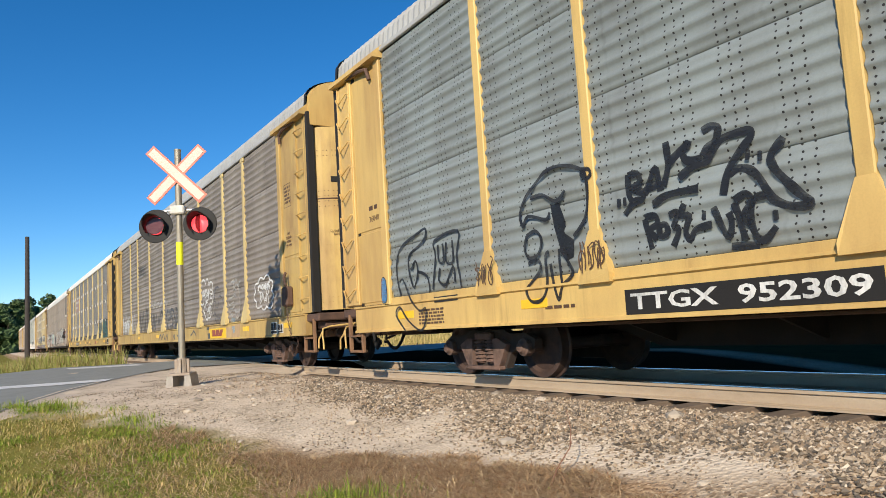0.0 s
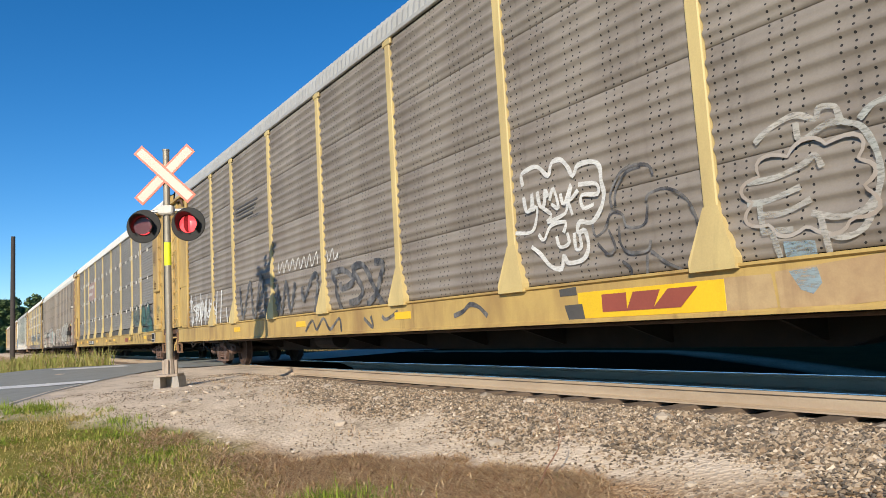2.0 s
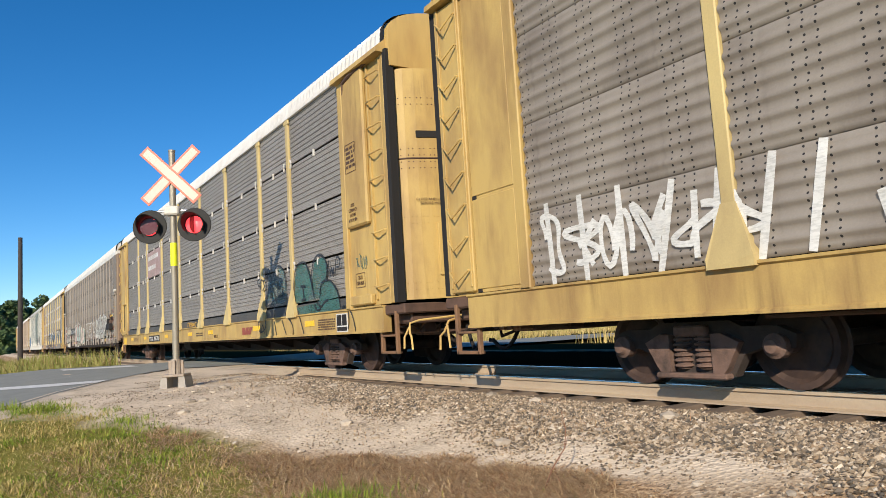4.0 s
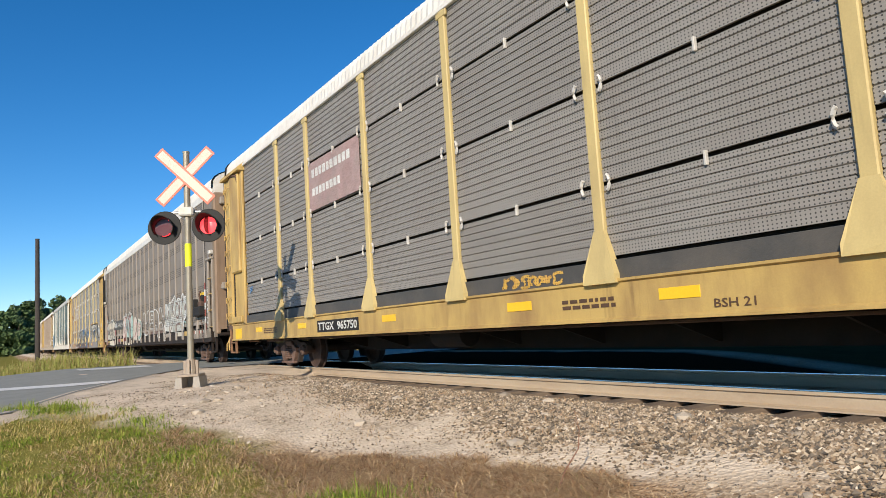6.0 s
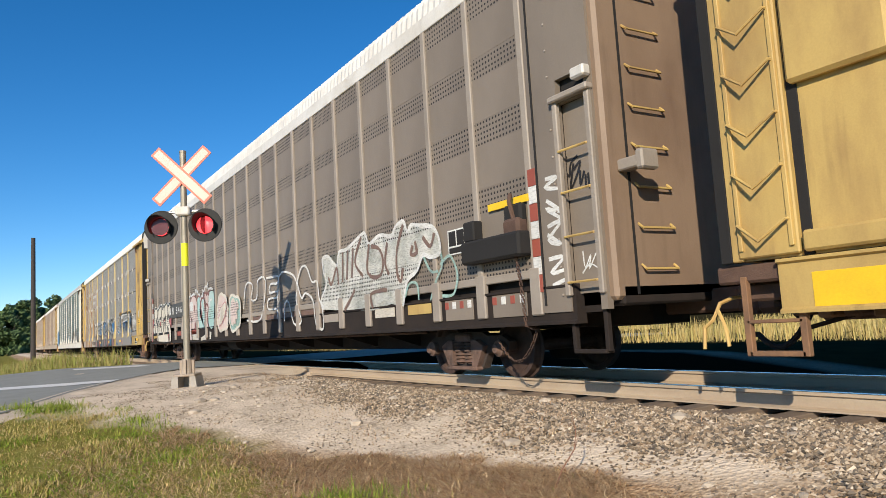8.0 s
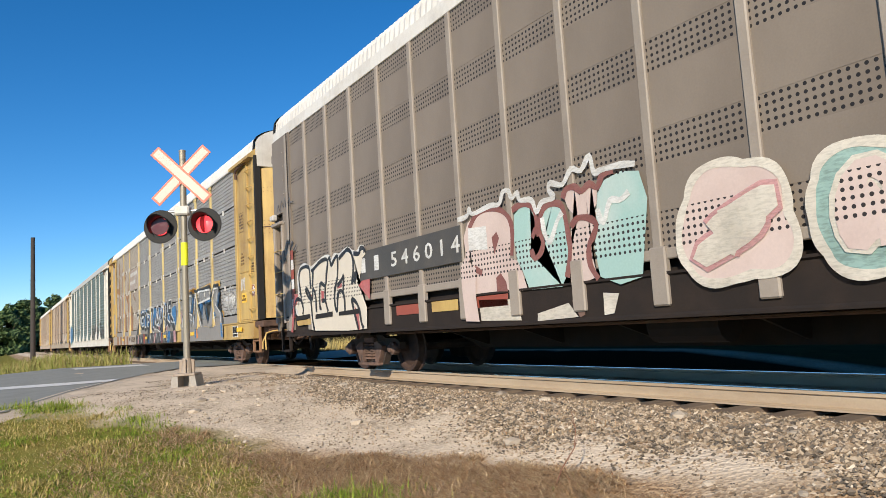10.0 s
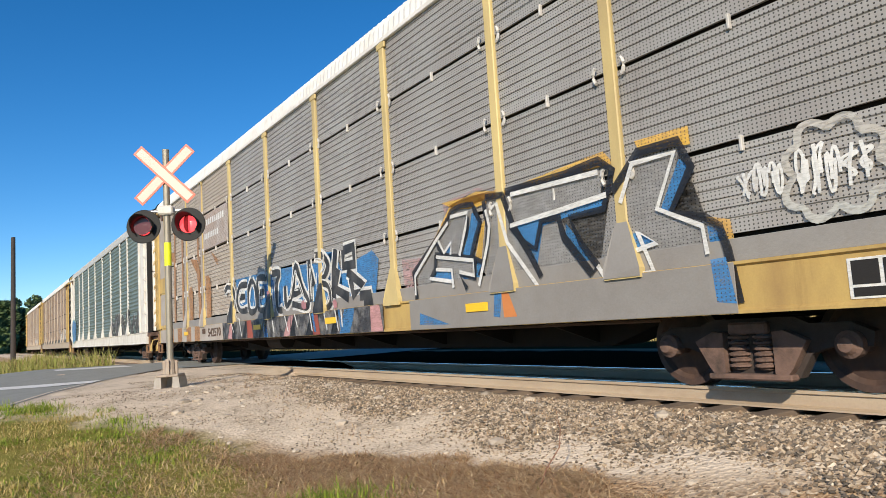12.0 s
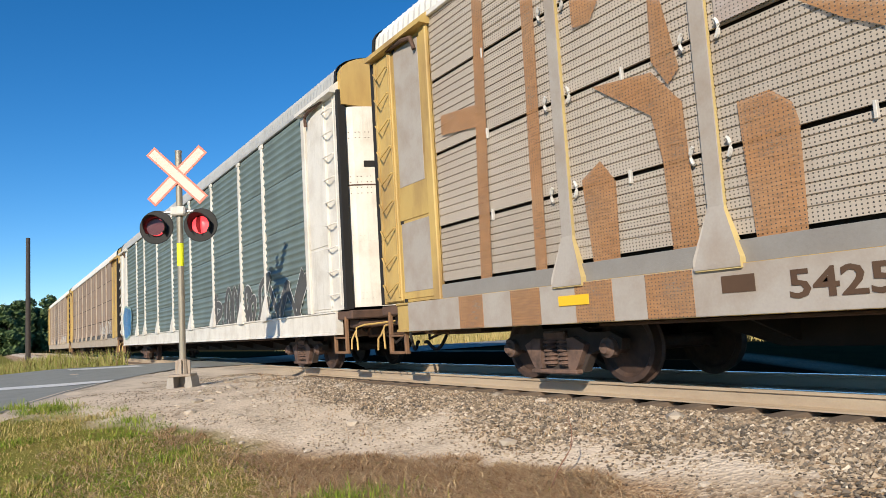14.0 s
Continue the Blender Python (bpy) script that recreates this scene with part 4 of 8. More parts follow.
# ---- crossing signal ----
SIGN = mat("retroreflective_sign", (0.72, 0.50, 0.42), 0.5, 0, (0.6, 0.4, 0.33), 0.4)
SIGN_RED = mat("red_sign_border", (0.75, 0.16, 0.1), 0.5)
LAMP_RED = mat("lit_red_lens", (1.0, 0.06, 0.07), 0.3, 0, glow=1.6)
LENS_DARK = mat("unlit_lens_vane", (0.09, 0.010, 0.012), 0.2)
LIME = mat("lime_tape", (0.8, 0.85, 0.02), 0.5)
HOOD = mat("black_hood", (0.010, 0.010, 0.010), 0.7)
MAST = mat("aged_aluminium_mast", (0.34, 0.31, 0.25), 0.5, 0.5, (0.25, 0.22, 0.17), 0.5, 3)
VANES = []


def build_signal():
    base = Vector((2.79, 13.15, 0.05))
    sig = tagged(new("crossing_signal"), "crossing signal mast with white crossbuck and two red lights", "signal")
    sig.matrix_basis = pose(base.x, base.y, base.z, 0, 0, -31)
    gz0 = -0.06
    bm = bmesh.new()
    rod(bm, (0, 0, 0.15), (0, 0, 4.13), 0.057, seg=18)
    rod(bm, (0, 0, 4.11), (0, 0, 4.14), 0.062, seg=18)
    part("mast", bm, MAST, sig)
    bm = bmesh.new()
    rod(bm, (0, 0, 0.16), (0, 0, 0.42), 0.10, 0.085, seg=12)
    for a in range(4):
        m = pose(0, 0, 0, 0, 0, 90 * a)
        box(bm, 0.05, 0.13, -0.02, 0.02, 0.16, 0.40, 0.005, m)
    box(bm, -0.19, 0.19, -0.19, 0.19, 0.12, 0.165, 0.01)
    part("base_casting", bm, mat("stained_cast_base", (0.36, 0.30, 0.24), 0.7, 0.1, (0.2, 0.14, 0.1), 0.6, 6), sig, "grey cast metal mast base")
    bm = bmesh.new()
    for sx in (-1, 1):
        extrude_profile(bm, [(sx * 0.10, 0.12), (sx * 0.2, 0.12), (sx * 0.25, gz0 - 0.2), (sx * 0.09, gz0 - 0.2)], "y", -0.2, 0.2)
    box(bm, -0.15, 0.15, 0.1, 0.2, gz0 - 0.2, 0.12)
    part("footing", bm, mat("weathered_concrete", (0.38, 0.35, 0.31), 0.9, 0, (0.25, 0.22, 0.19), 0.5, 5, 60, 0.4), sig, "weathered concrete footing")
    bm = bmesh.new()
    rod(bm, (0, 0, 2.05), (0, 0, 2.46), 0.0605, seg=18)
    part("tape_band", bm, LIME, sig, "bright lime reflective tape")
    # crossbuck, each blade a bordered board
    for a in (45, -45):
        m = pose(0, -0.075 - (0.012 if a > 0 else 0), 3.67) @ pose(0, 0, 0, 0, a, 0)
        bm = bmesh.new()
        box(bm, -0.66, 0.66, -0.006, 0.006, -0.105, 0.105, 0.003, m)
        blade = part("blade", bm, SIGN_RED, sig, "white crossbuck blade with a red border")
        bm = bmesh.new()
        box(bm, -0.62, 0.62, -0.009, -0.0065, -0.07, 0.07, 0.0, m)
        part("face", bm, SIGN, blade)
    # junction box and cross arm
    bm = bmesh.new()
    box(bm, -0.13, 0.13, -0.12, 0.08, 2.95, 3.11, 0.025)
    part("junction_box", bm, WHITE, sig, "white junction box")
    bm = bmesh.new()
    rod(bm, (-0.45, 0, 3.03), (0.45, 0, 3.03), 0.028, seg=10)
    rod(bm, (-0.39, 0, 3.03), (-0.39, 0, 2.76), 0.024, seg=10)
    rod(bm, (0.39, 0, 3.03), (0.39, 0, 2.76), 0.024, seg=10)
    part("cross_arm", bm, GALV, sig)
    for sx in (-1, 1):
        c = Matrix.Translation((sx * 0.39, -0.06, 2.76)) @ pose(0, 0, 0, 90, 0, 0)
        bm = bmesh.new()
        lathe(bm, [(0.10, -0.16), (0.13, -0.1), (0.13, -0.02), (0.295, -0.012), (0.30, 0.0), (0.29, 0.008), (0.165, 0.008), (0.155, -0.01), (0.02, -0.012)], c, 32)
        head = part("light_head", bm, HOOD, sig, "black round signal backing")
        bm = bmesh.new()
        n = 22
        ring = []
        for i in range(n + 1):
            a = math.radians(-40 + 260 * i / n)
            deep = 0.30 * (0.45 + 0.55 * max(0, math.sin(a)))
            ring.append((math.cos(a), math.sin(a), deep))
        for (ca, sa, da), (cb, sb, db) in zip(ring, ring[1:]):
            v = [bm.verts.new(c @ Vector(p)) for p in ((0.17 * ca, 0.17 * sa, 0.005), (0.17 * cb, 0.17 * sb, 0.005),
                 (0.185 * cb, 0.185 * sb, db), (0.185 * ca, 0.185 * sa, da), (0.18 * ca, 0.18 * sa, 0.005), (0.18 * cb, 0.18 * sb, 0.005),
                 (0.195 * cb, 0.195 * sb, db), (0.195 * ca, 0.195 * sa, da))]
            for f in ((0, 1, 2, 3), (5, 4, 7, 6), (3, 2, 6, 7)):
                bm.faces.new([v[k] for k in f])
        bmesh.ops.remove_doubles(bm, verts=bm.verts, dist=0.0005)
        part("hood", bm, HOOD, head)
        bm = bmesh.new()
        lathe(bm, [(0.02, 0.0), (0.155, 0.0), (0.15, 0.012), (0.08, 0.028), (0.01, 0.034)], c, 28)
        part("lens", bm, LAMP_RED, head, "glowing red lens")
        # added turning vane, no real signal part: hides the glowing lens to imitate flashing
        bm = bmesh.new()
        lathe(bm, [(0.01, -0.003), (0.153, -0.003), (0.153, 0.003), (0.01, 0.003)], pose(0, 0, 0, 90, 0, 0), 28)
        vane = part("shutter", bm, LENS_DARK, sig, "added dark red vane that imitates the unlit lamp")
        vane.matrix_basis = pose(sx * 0.39, -0.06 - 0.06, 2.76)
        VANES.append((vane, sx))
    return sig


SIGNAL = build_signal()

# ---- far pole and trees ----
POLE_WOOD = mat("tarred_pole_wood", (0.06, 0.05, 0.045), 0.9, 0, (0.03, 0.027, 0.025), 0.6, 3, 50, 0.4)


def build_pole(x, y, z0, z1):
    bm = bmesh.new()
    rod(bm, (x, y, z0), (x, y, z1), 0.24, 0.19, seg=14)
    for k in range(6):
        rod(bm, (x - 0.27, y, 3 + k * 0.9), (x + 0.27, y, 3 + k * 0.9), 0.012, seg=5)
    return tagged(part("utility_pole", bm, POLE_WOOD), "dark bare wooden pole standing in tall weeds", "pole")


build_pole(2.75, 80.8, -0.6, 11.75)
LEAF = mat("dark_foliage", (0.10, 0.15, 0.05), 0.7, 0, (0.04, 0.07, 0.02), 0.6, 0.5, 4, 0.0, spread=0.3)
BARK = mat("grey_bark", (0.12, 0.09, 0.07), 0.9)


def build_tree(x, y, h, w, seed):
    rnd = random.Random(seed)
    tree = tagged(new("tree"), "broad dark green leafy tree beyond the field", "tree", "trees beyond the field")
    tree.matrix_basis = pose(x, y, ground_z(x, y))
    bm = bmesh.new()
    rod(bm, (0, 0, -0.3), (0, 0, h * 0.5), 0.3, 0.16, seg=8)
    limbs = []
    for i in range(7):
        a = rnd.uniform(0, 6.28)
        p = (w * 0.33 * math.cos(a), w * 0.33 * math.sin(a), h * rnd.uniform(0.5, 0.8))
        rod(bm, (0, 0, h * rnd.uniform(0.25, 0.45)), p, 0.12, 0.04, seg=6)
        limbs.append(p)
    part("trunk", bm, BARK, tree)
    verts, faces = [], []
    for i in range(120):
        a, r = rnd.uniform(0, 6.28), math.sqrt(rnd.random()) * w * 0.5
        c = Vector((r * math.cos(a), r * math.sin(a), h * (0.06 + 0.88 * rnd.random() * (1 - 0.45 * (r / (w * 0.5)) ** 2))))
        size = rnd.uniform(0.5, 1.1) * w * 0.13
        for j in range(70):
            d = Vector((rnd.gauss(0, 1), rnd.gauss(0, 1), rnd.gauss(0, 0.8))).normalized() * size * rnd.uniform(0.55, 1.1)
            u = Vector((rnd.gauss(0, 1), rnd.gauss(0, 1), rnd.gauss(0, 1))).normalized()
            v = u.orthogonal()
            s = rnd.uniform(0.3, 0.7)
            k = len(verts)
            verts += [c + d + u * s, c + d + v * s, c + d - u * s, c + d - v * s * 0.6]
            faces.append((k, k + 1, k + 2, k + 3))
    me = bpy.data.meshes.new("crown")
    me.from_pydata(verts, [], faces)
    me.materials.append(LEAF)
    crown = new("crown", me)
    crown.parent = tree
    return tree


for i, (x, y, h, w) in enumerate([(3, 262, 16, 13), (9, 268, 19, 13), (15, 275, 20.5, 14), (22, 280, 21, 14), (-6, 300, 12, 15), (-18, 320, 9, 16), (-32, 330, 10, 18), (-50, 340, 9, 20), (32, 290, 15, 15)]):
    build_tree(x, y, h, w, i)




# ---- paint on the cars ----
INK = mat("black_spray_paint", (0.015, 0.015, 0.018), 0.5, bump=0, thin=0.3)
CHALK = mat("white_spray_paint", (0.72, 0.72, 0.70), 0.6, 0, (0.5, 0.5, 0.48), 0.4, bump=0, thin=0.4)
CREAM = mat("cream_spray_paint", (0.66, 0.62, 0.54), 0.6, 0, (0.45, 0.4, 0.33), 0.4, bump=0, thin=0.35)
TEAL = mat("teal_spray_paint", (0.045, 0.15, 0.135), 0.6, 0, (0.10, 0.19, 0.17), 0.8, 2, bump=0, thin=0.75, dots=(0.042, 0.034, 0.0065, (0.05, 0.05, 0.05), None))
AQUA = mat("aqua_spray_paint", (0.33, 0.49, 0.45), 0.6, 0, (0.2, 0.35, 0.33), 0.4, bump=0, thin=0.5)
BLUE = mat("blue_spray_paint", (0.05, 0.22, 0.5), 0.55, 0, (0.04, 0.14, 0.3), 0.4, bump=0, thin=0.6, dots=(0.042, 0.034, 0.0065, (0.05, 0.05, 0.05), None))
PINK = mat("pink_spray_paint", (0.55, 0.30, 0.30), 0.6, 0, (0.4, 0.2, 0.2), 0.4, bump=0, thin=0.5)
GOLD = mat("golden_spray_paint", (0.68, 0.42, 0.07), 0.6, 0, (0.60, 0.30, 0.2), 0.5, 1.2, bump=0, thin=0.45, dots=(0.042, 0.034, 0.0065, (0.05, 0.05, 0.05), None))
SILVER = mat("silver_spray_paint", (0.33, 0.32, 0.31), 0.5, 0.1, (0.24, 0.24, 0.23), 0.5, bump=0, thin=0.5, dots=(0.042, 0.034, 0.0065, (0.05, 0.05, 0.05), None))
MAROON = mat("red_brown_paint", (0.30, 0.075, 0.05), 0.6, 0, (0.2, 0.05, 0.04), 0.4, bump=0)
LOGO_PINK = mat("faded_red_panel_paint", (0.42, 0.29, 0.28), 0.65, 0, (0.36, 0.30, 0.28), 0.8, bump=0, thin=0.35)
LOGO_GREY = mat("faded_grey_field", (0.42, 0.37, 0.34), 0.7, 0, (0.40, 0.24, 0.15), 0.7, 1.1, bump=0, thin=0.3, dots=(0.042, 0.034, 0.0065, (0.05, 0.05, 0.05), None))
TAN_PATCH = mat("brown_primer", (0.40, 0.20, 0.085), 0.7, 0, (0.40, 0.25, 0.14), 0.6, 2, bump=0, thin=0.5, dots=(0.042, 0.034, 0.0065, (0.05, 0.05, 0.05), None))
GREY_PATCH = mat("pale_grey_primer", (0.39, 0.355, 0.32), 0.7, 0, (0.30, 0.24, 0.19), 0.8, bump=0)
REFLECT = mat("yellow_reflector", (0.85, 0.52, 0.02), 0.4, 0, (0.6, 0.35, 0.02), 0.3, bump=0)
BLUSH = mat("pale_pink_spray_paint", (0.58, 0.47, 0.43), 0.6, 0, (0.47, 0.36, 0.33), 0.7, 1.5, bump=0, dots=(0.068, 0.068, 0.017, (0.03, 0.025, 0.025), None), bands=((1.36, 1.735), (2.2, 2.53)))
STENCIL = mat("stencil_brown_paint", (0.10, 0.055, 0.03), 0.6, bump=0)
SMOKE = mat("smoky_spray_paint", (0.045, 0.045, 0.05), 0.55, 0, (0.30, 0.29, 0.28), 0.9, 5, 60, 0, thin=0.35)


HOLES = (0.068, 0.068, 0.017, (0.03, 0.025, 0.025), None)
PUNCHED = ((1.36, 1.735), (2.2, 2.53))
FINE_HOLES = (0.042, 0.034, 0.0065, (0.05, 0.05, 0.05), None)
PALE = mat("faded_pale_spray_paint", (0.48, 0.46, 0.42), 0.6, 0, (0.35, 0.42, 0.42), 0.6, 1.2, bump=0, thin=0.75)
SKYBLUE = mat("pale_blue_spray_paint", (0.28, 0.42, 0.50), 0.6, 0, (0.35, 0.4, 0.42), 0.6, 2, bump=0, thin=0.8)
TEAL_FAINT = mat("thin_teal_spray_paint", (0.10, 0.20, 0.19), 0.6, 0, (0.2, 0.25, 0.24), 0.6, 2, bump=0, thin=1.3, dots=FINE_HOLES)
DULL_BROWN = mat("dull_brown_spray_paint", (0.20, 0.125, 0.10), 0.6, 0, (0.15, 0.10, 0.085), 0.5, 2, bump=0, thin=0.3)
WILD = mat("cloudy_white_spray_paint", (0.62, 0.62, 0.58), 0.6, 0, (0.40, 0.44, 0.40), 0.8, 2.2, bump=0, thin=0.55, dots=HOLES, bands=PUNCHED)
STAKFILL = mat("cream_letter_paint", (0.64, 0.59, 0.50), 0.6, 0, (0.58, 0.52, 0.43), 0.5, 1.5, bump=0, dots=HOLES, bands=PUNCHED)
ROSE = mat("dusty_red_spray_paint", (0.42, 0.10, 0.10), 0.6, 0, (0.5, 0.25, 0.23), 0.5, 3, bump=0, thin=0.2)
AQUA_DOT = mat("aqua_letter_paint", (0.33, 0.50, 0.47), 0.6, 0, (0.52, 0.58, 0.55), 0.8, 1.3, bump=0, dots=HOLES, bands=PUNCHED)
WINE = mat("wine_brown_spray_paint", (0.22, 0.085, 0.075), 0.6, 0, (0.3, 0.15, 0.13), 0.5, 2, bump=0, thin=0.2)
PINK_FOG = mat("pink_overspray", (0.52, 0.32, 0.32), 0.6, 0, (0.45, 0.36, 0.34), 0.6, 1, bump=0, thin=1.5, dots=FINE_HOLES)
OLD_TAN = mat("dusty_tan_paint", (0.50, 0.36, 0.19), 0.7, 0, (0.30, 0.18, 0.10), 0.8, 2, 60, 0.05, streak=0.9)
ROSY = mat("dusty_pink_paint", (0.42, 0.20, 0.22), 0.6, 0, (0.3, 0.13, 0.15), 0.5, 4, bump=0, thin=0.2)
ORANGE = mat("orange_spray_paint", (0.55, 0.2, 0.06), 0.6, bump=0)
SMOKE_DARK = mat("black_letter_paint", (0.02, 0.02, 0.022), 0.55, 0, (0.11, 0.105, 0.1), 0.8, 3, bump=0, thin=0.12)


def fit_words(car, words, u0, u1, z0, z1, material, bold=0.0, shear=0.0, out=0.008, name="lettering", label=""):
    """Words stretched into the stretch u0 (read first) to u1 and z0 to z1 of the near side."""
    ob = lettering(name, words, 1.0, Matrix(), material, car, 1.0, bold, shear, label=label)
    xs = [v.co.x for v in ob.data.vertices]
    ys = [v.co.y for v in ob.data.vertices]
    sx, sy = (u0 - u1) / (max(xs) - min(xs)), (z1 - z0) / (max(ys) - min(ys))
    mid = Vector((-(max(xs) + min(xs)) / 2, -(max(ys) + min(ys)) / 2, 0))
    ob.data.transform(Matrix.Diagonal((sx, sy, 1, 1)) @ Matrix.Translation(mid))
    ob.matrix_basis = on_side((u0 + u1) / 2, (z0 + z1) / 2, out)
    return ob


def ribbon(bm, line, width, x):
    """A flat brush stroke of changing width along a line of (u, z)."""
    prev = None
    for i, p in enumerate(line):
        a, b = line[max(0, i - 1)], line[min(len(line) - 1, i + 1)]
        d = Vector((b[0] - a[0], b[1] - a[1]))
        d = d.normalized() if d.length > 1e-6 else Vector((1, 0))
        w = width * (0.88 + 0.12 * math.sin(i * 0.9)) / 2
        lift = x - 0.00003 * i
        cur = [bm.verts.new((lift, p[0] - d.y * w, p[1] + d.x * w)), bm.verts.new((lift, p[0] + d.y * w, p[1] - d.x * w))]
        if prev:
            bm.faces.new((prev[0], prev[1], cur[1], cur[0]))
        prev = cur


def scrawl(car, u0, u1, z0, z1, material, width=0.05, letters=4, seed=0, out=0.007, label="looping spray-painted tag"):
    """A tag: looping strokes, one knot a letter, between the given bounds."""
    rnd = random.Random(seed)
    step = (u1 - u0) / letters
    tag = car

    def brush(line, x):
        bm = bmesh.new()
        ribbon(bm, line, width, x)
        return part("tag" if tag is car else "brush_stroke", bm, material, tag, label if tag is car else "")
    for k in range(letters):
        cu, cz = u0 + step * (k + 0.5), (z0 + z1) / 2 + rnd.uniform(-0.05, 0.05) * (z1 - z0)
        au, az = abs(step) * rnd.uniform(0.4, 0.6), (z1 - z0) * rnd.uniform(0.36, 0.5)
        p1, p2, f1, f2 = rnd.uniform(0, 6), rnd.uniform(0, 6), rnd.choice((1, 1, 2)), rnd.choice((1, 2, 3))
        line = []
        for i in range(30):
            t = i / 29 * 5.2 + p1
            line.append((cu + au * (math.sin(f1 * t) * 0.75 + 0.25 * math.sin(3 * t + p2)), cz + az * (math.cos(f2 * t + p2) * 0.7 + 0.3 * math.cos(t))))
        ob = brush(line, -HALF - out - 0.0004 * k)
        tag = ob if tag is car else tag
        if rnd.random() < 0.7:
            h = rnd.uniform(0.6, 1.0)
            brush([(cu + au * rnd.uniform(-0.5, 0.5), cz - az * h), (cu, cz), (cu + au * rnd.uniform(-0.8, 0.8), cz + az * h)], -HALF - out - 0.003 - 0.0004 * k)
    return tag


def cloud(car, u0, u1, z0, z1, material, seed=0, lobes=7, out=0.006, outline=None, width=0.05, label="rounded spray-painted shape", ribbed=False):
    """A bubble shape with a wavy edge, and its outline stroke."""
    rnd = random.Random(seed)
    ph = [rnd.uniform(0, 6.28) for _ in range(3)]
    ring = []
    for i in range(64):
        a = 2 * math.pi * i / 64
        r = (0.86 if material else 0.78) + (0.09 if material else 0.22) * abs(math.sin(lobes * a / 2 + ph[0])) + 0.05 * math.sin(3 * a + ph[1])
        # squarer than an oval
        c, s = math.cos(a), math.sin(a)
        q = r / max(0.72, (abs(c) ** 3 + abs(s) ** 3) ** 0.333)
        ring.append(((u0 + u1) / 2 - (u0 - u1) / 2 * c * q, (z0 + z1) / 2 + (z1 - z0) / 2 * s * q))
    if material:
        bm = bmesh.new()
        low, high = min(z for _, z in ring), max(z for _, z in ring)

        def span(z):
            cuts = [a[0] + (b[0] - a[0]) * (z - a[1]) / (b[1] - a[1]) for a, b in zip(ring, ring[1:] + ring[:1]) if (a[1] - z) * (b[1] - z) < 0]
            return (min(cuts), max(cuts)) if len(cuts) > 1 else None
        z, tall = low + 0.004, 0.034
        while z < high - 0.004:
            top = min(z + tall, high - 0.004)
            a, b = span(z), span(top)
            if a and b:
                bm.faces.new([bm.verts.new((-HALF - out, u, zz)) for u, zz in ((a[0], z), (a[1], z), (b[1], top), (b[0], top))])
            z = top + (0.014 if ribbed and int((z - low) / tall) % 4 == 3 else 0.0)
        bmesh.ops.remove_doubles(bm, verts=bm.verts, dist=0.0005)
        part("painted_shape", bm, material, car, label)
    if outline:
        bm = bmesh.new()
        ribbon(bm, ring + ring[:2], width, -HALF - out - 0.003)
        part("painted_outline", bm, outline, car, label)


def fat_tag(car, u0, u1, z0, z1, fill, edge, letters, seed, out=0.008, width=0.16, rim=0.05, label="bubble tag"):
    """A tag in broad strokes with an edge colour round them."""
    scrawl(car, u0, u1, z0, z1, edge, width + rim * 2, letters, seed, out, label)
    scrawl(car, u0, u1, z0, z1, fill, width, letters, seed, out + 0.0055, label)


def curve_through(line, steps=4):
    """A smooth line through the given points."""
    out = []
    for i in range(len(line) - 1):
        p0, p1, p2, p3 = line[max(0, i - 1)], line[i], line[i + 1], line[min(len(line) - 1, i + 2)]
        for k in range(steps):
            t = k / steps
            out.append(tuple(0.5 * (2 * b + (c - a) * t + (2 * a - 5 * b + 4 * c - d) * t * t + (3 * b - a - 3 * c + d) * t ** 3) for a, b, c, d in zip(p0, p1, p2, p3)))
    return out + [line[-1]]


def strokes(car, u0, u1, z0, z1, lines, material, width, out, label, curl=True):
    """Hand-drawn brush lines, given in shares of the stretch u0 (read first) to u1 and of z0 to z1."""
    tag = car
    for k, line in enumerate(lines):
        pts = [(u0 + (u1 - u0) * a, z0 + (z1 - z0) * b) for a, b in line]
        bm = bmesh.new()
        ribbon(bm, curve_through(pts) if curl else curve_through(pts, 1), width, -HALF - out - 0.0003 * k)
        ob = part("brush_stroke" if k else "tag", bm, material, tag, "" if k else label)
        tag = tag if k else ob


def fills(car, u0, u1, z0, z1, shapes, material, out, label):
    """Filled paint shapes, given in the same shares."""
    for k, shape in enumerate(shapes):
        bm = bmesh.new()
        bm.faces.new([bm.verts.new((-HALF - out - 0.0002 * k, u0 + (u1 - u0) * a, z0 + (z1 - z0) * b)) for a, b in shape])
        bmesh.ops.triangulate(bm, faces=bm.faces)
        part("painted_shape", bm, material, car, label)


def bars(car, u0, u1, z0, z1, rows, material, seed=0, out=0.009, label="unreadable stencilled lines", name="lettering", wide=(1.2, 4.0)):
    """Lines of writing too small to read, as rows of short bars."""
    rnd = random.Random(seed)
    bm = bmesh.new()
    h = (z1 - z0) / (rows * 1.6)
    for r in range(rows):
        z, u = z1 - h * (1.6 * r + 1), u0
        while u > u1 + 0.02:
            w = min(rnd.uniform(*wide) * h, u - u1)
            v = [bm.verts.new((-HALF - out, uu, zz)) for uu, zz in ((u, z), (u - w, z), (u - w, z + h), (u, z + h))]
            bm.faces.new(v)
            u -= w + (0.7 if wide[1] > 2 else 0.3) * h
    return part(name, bm, material, car, label)


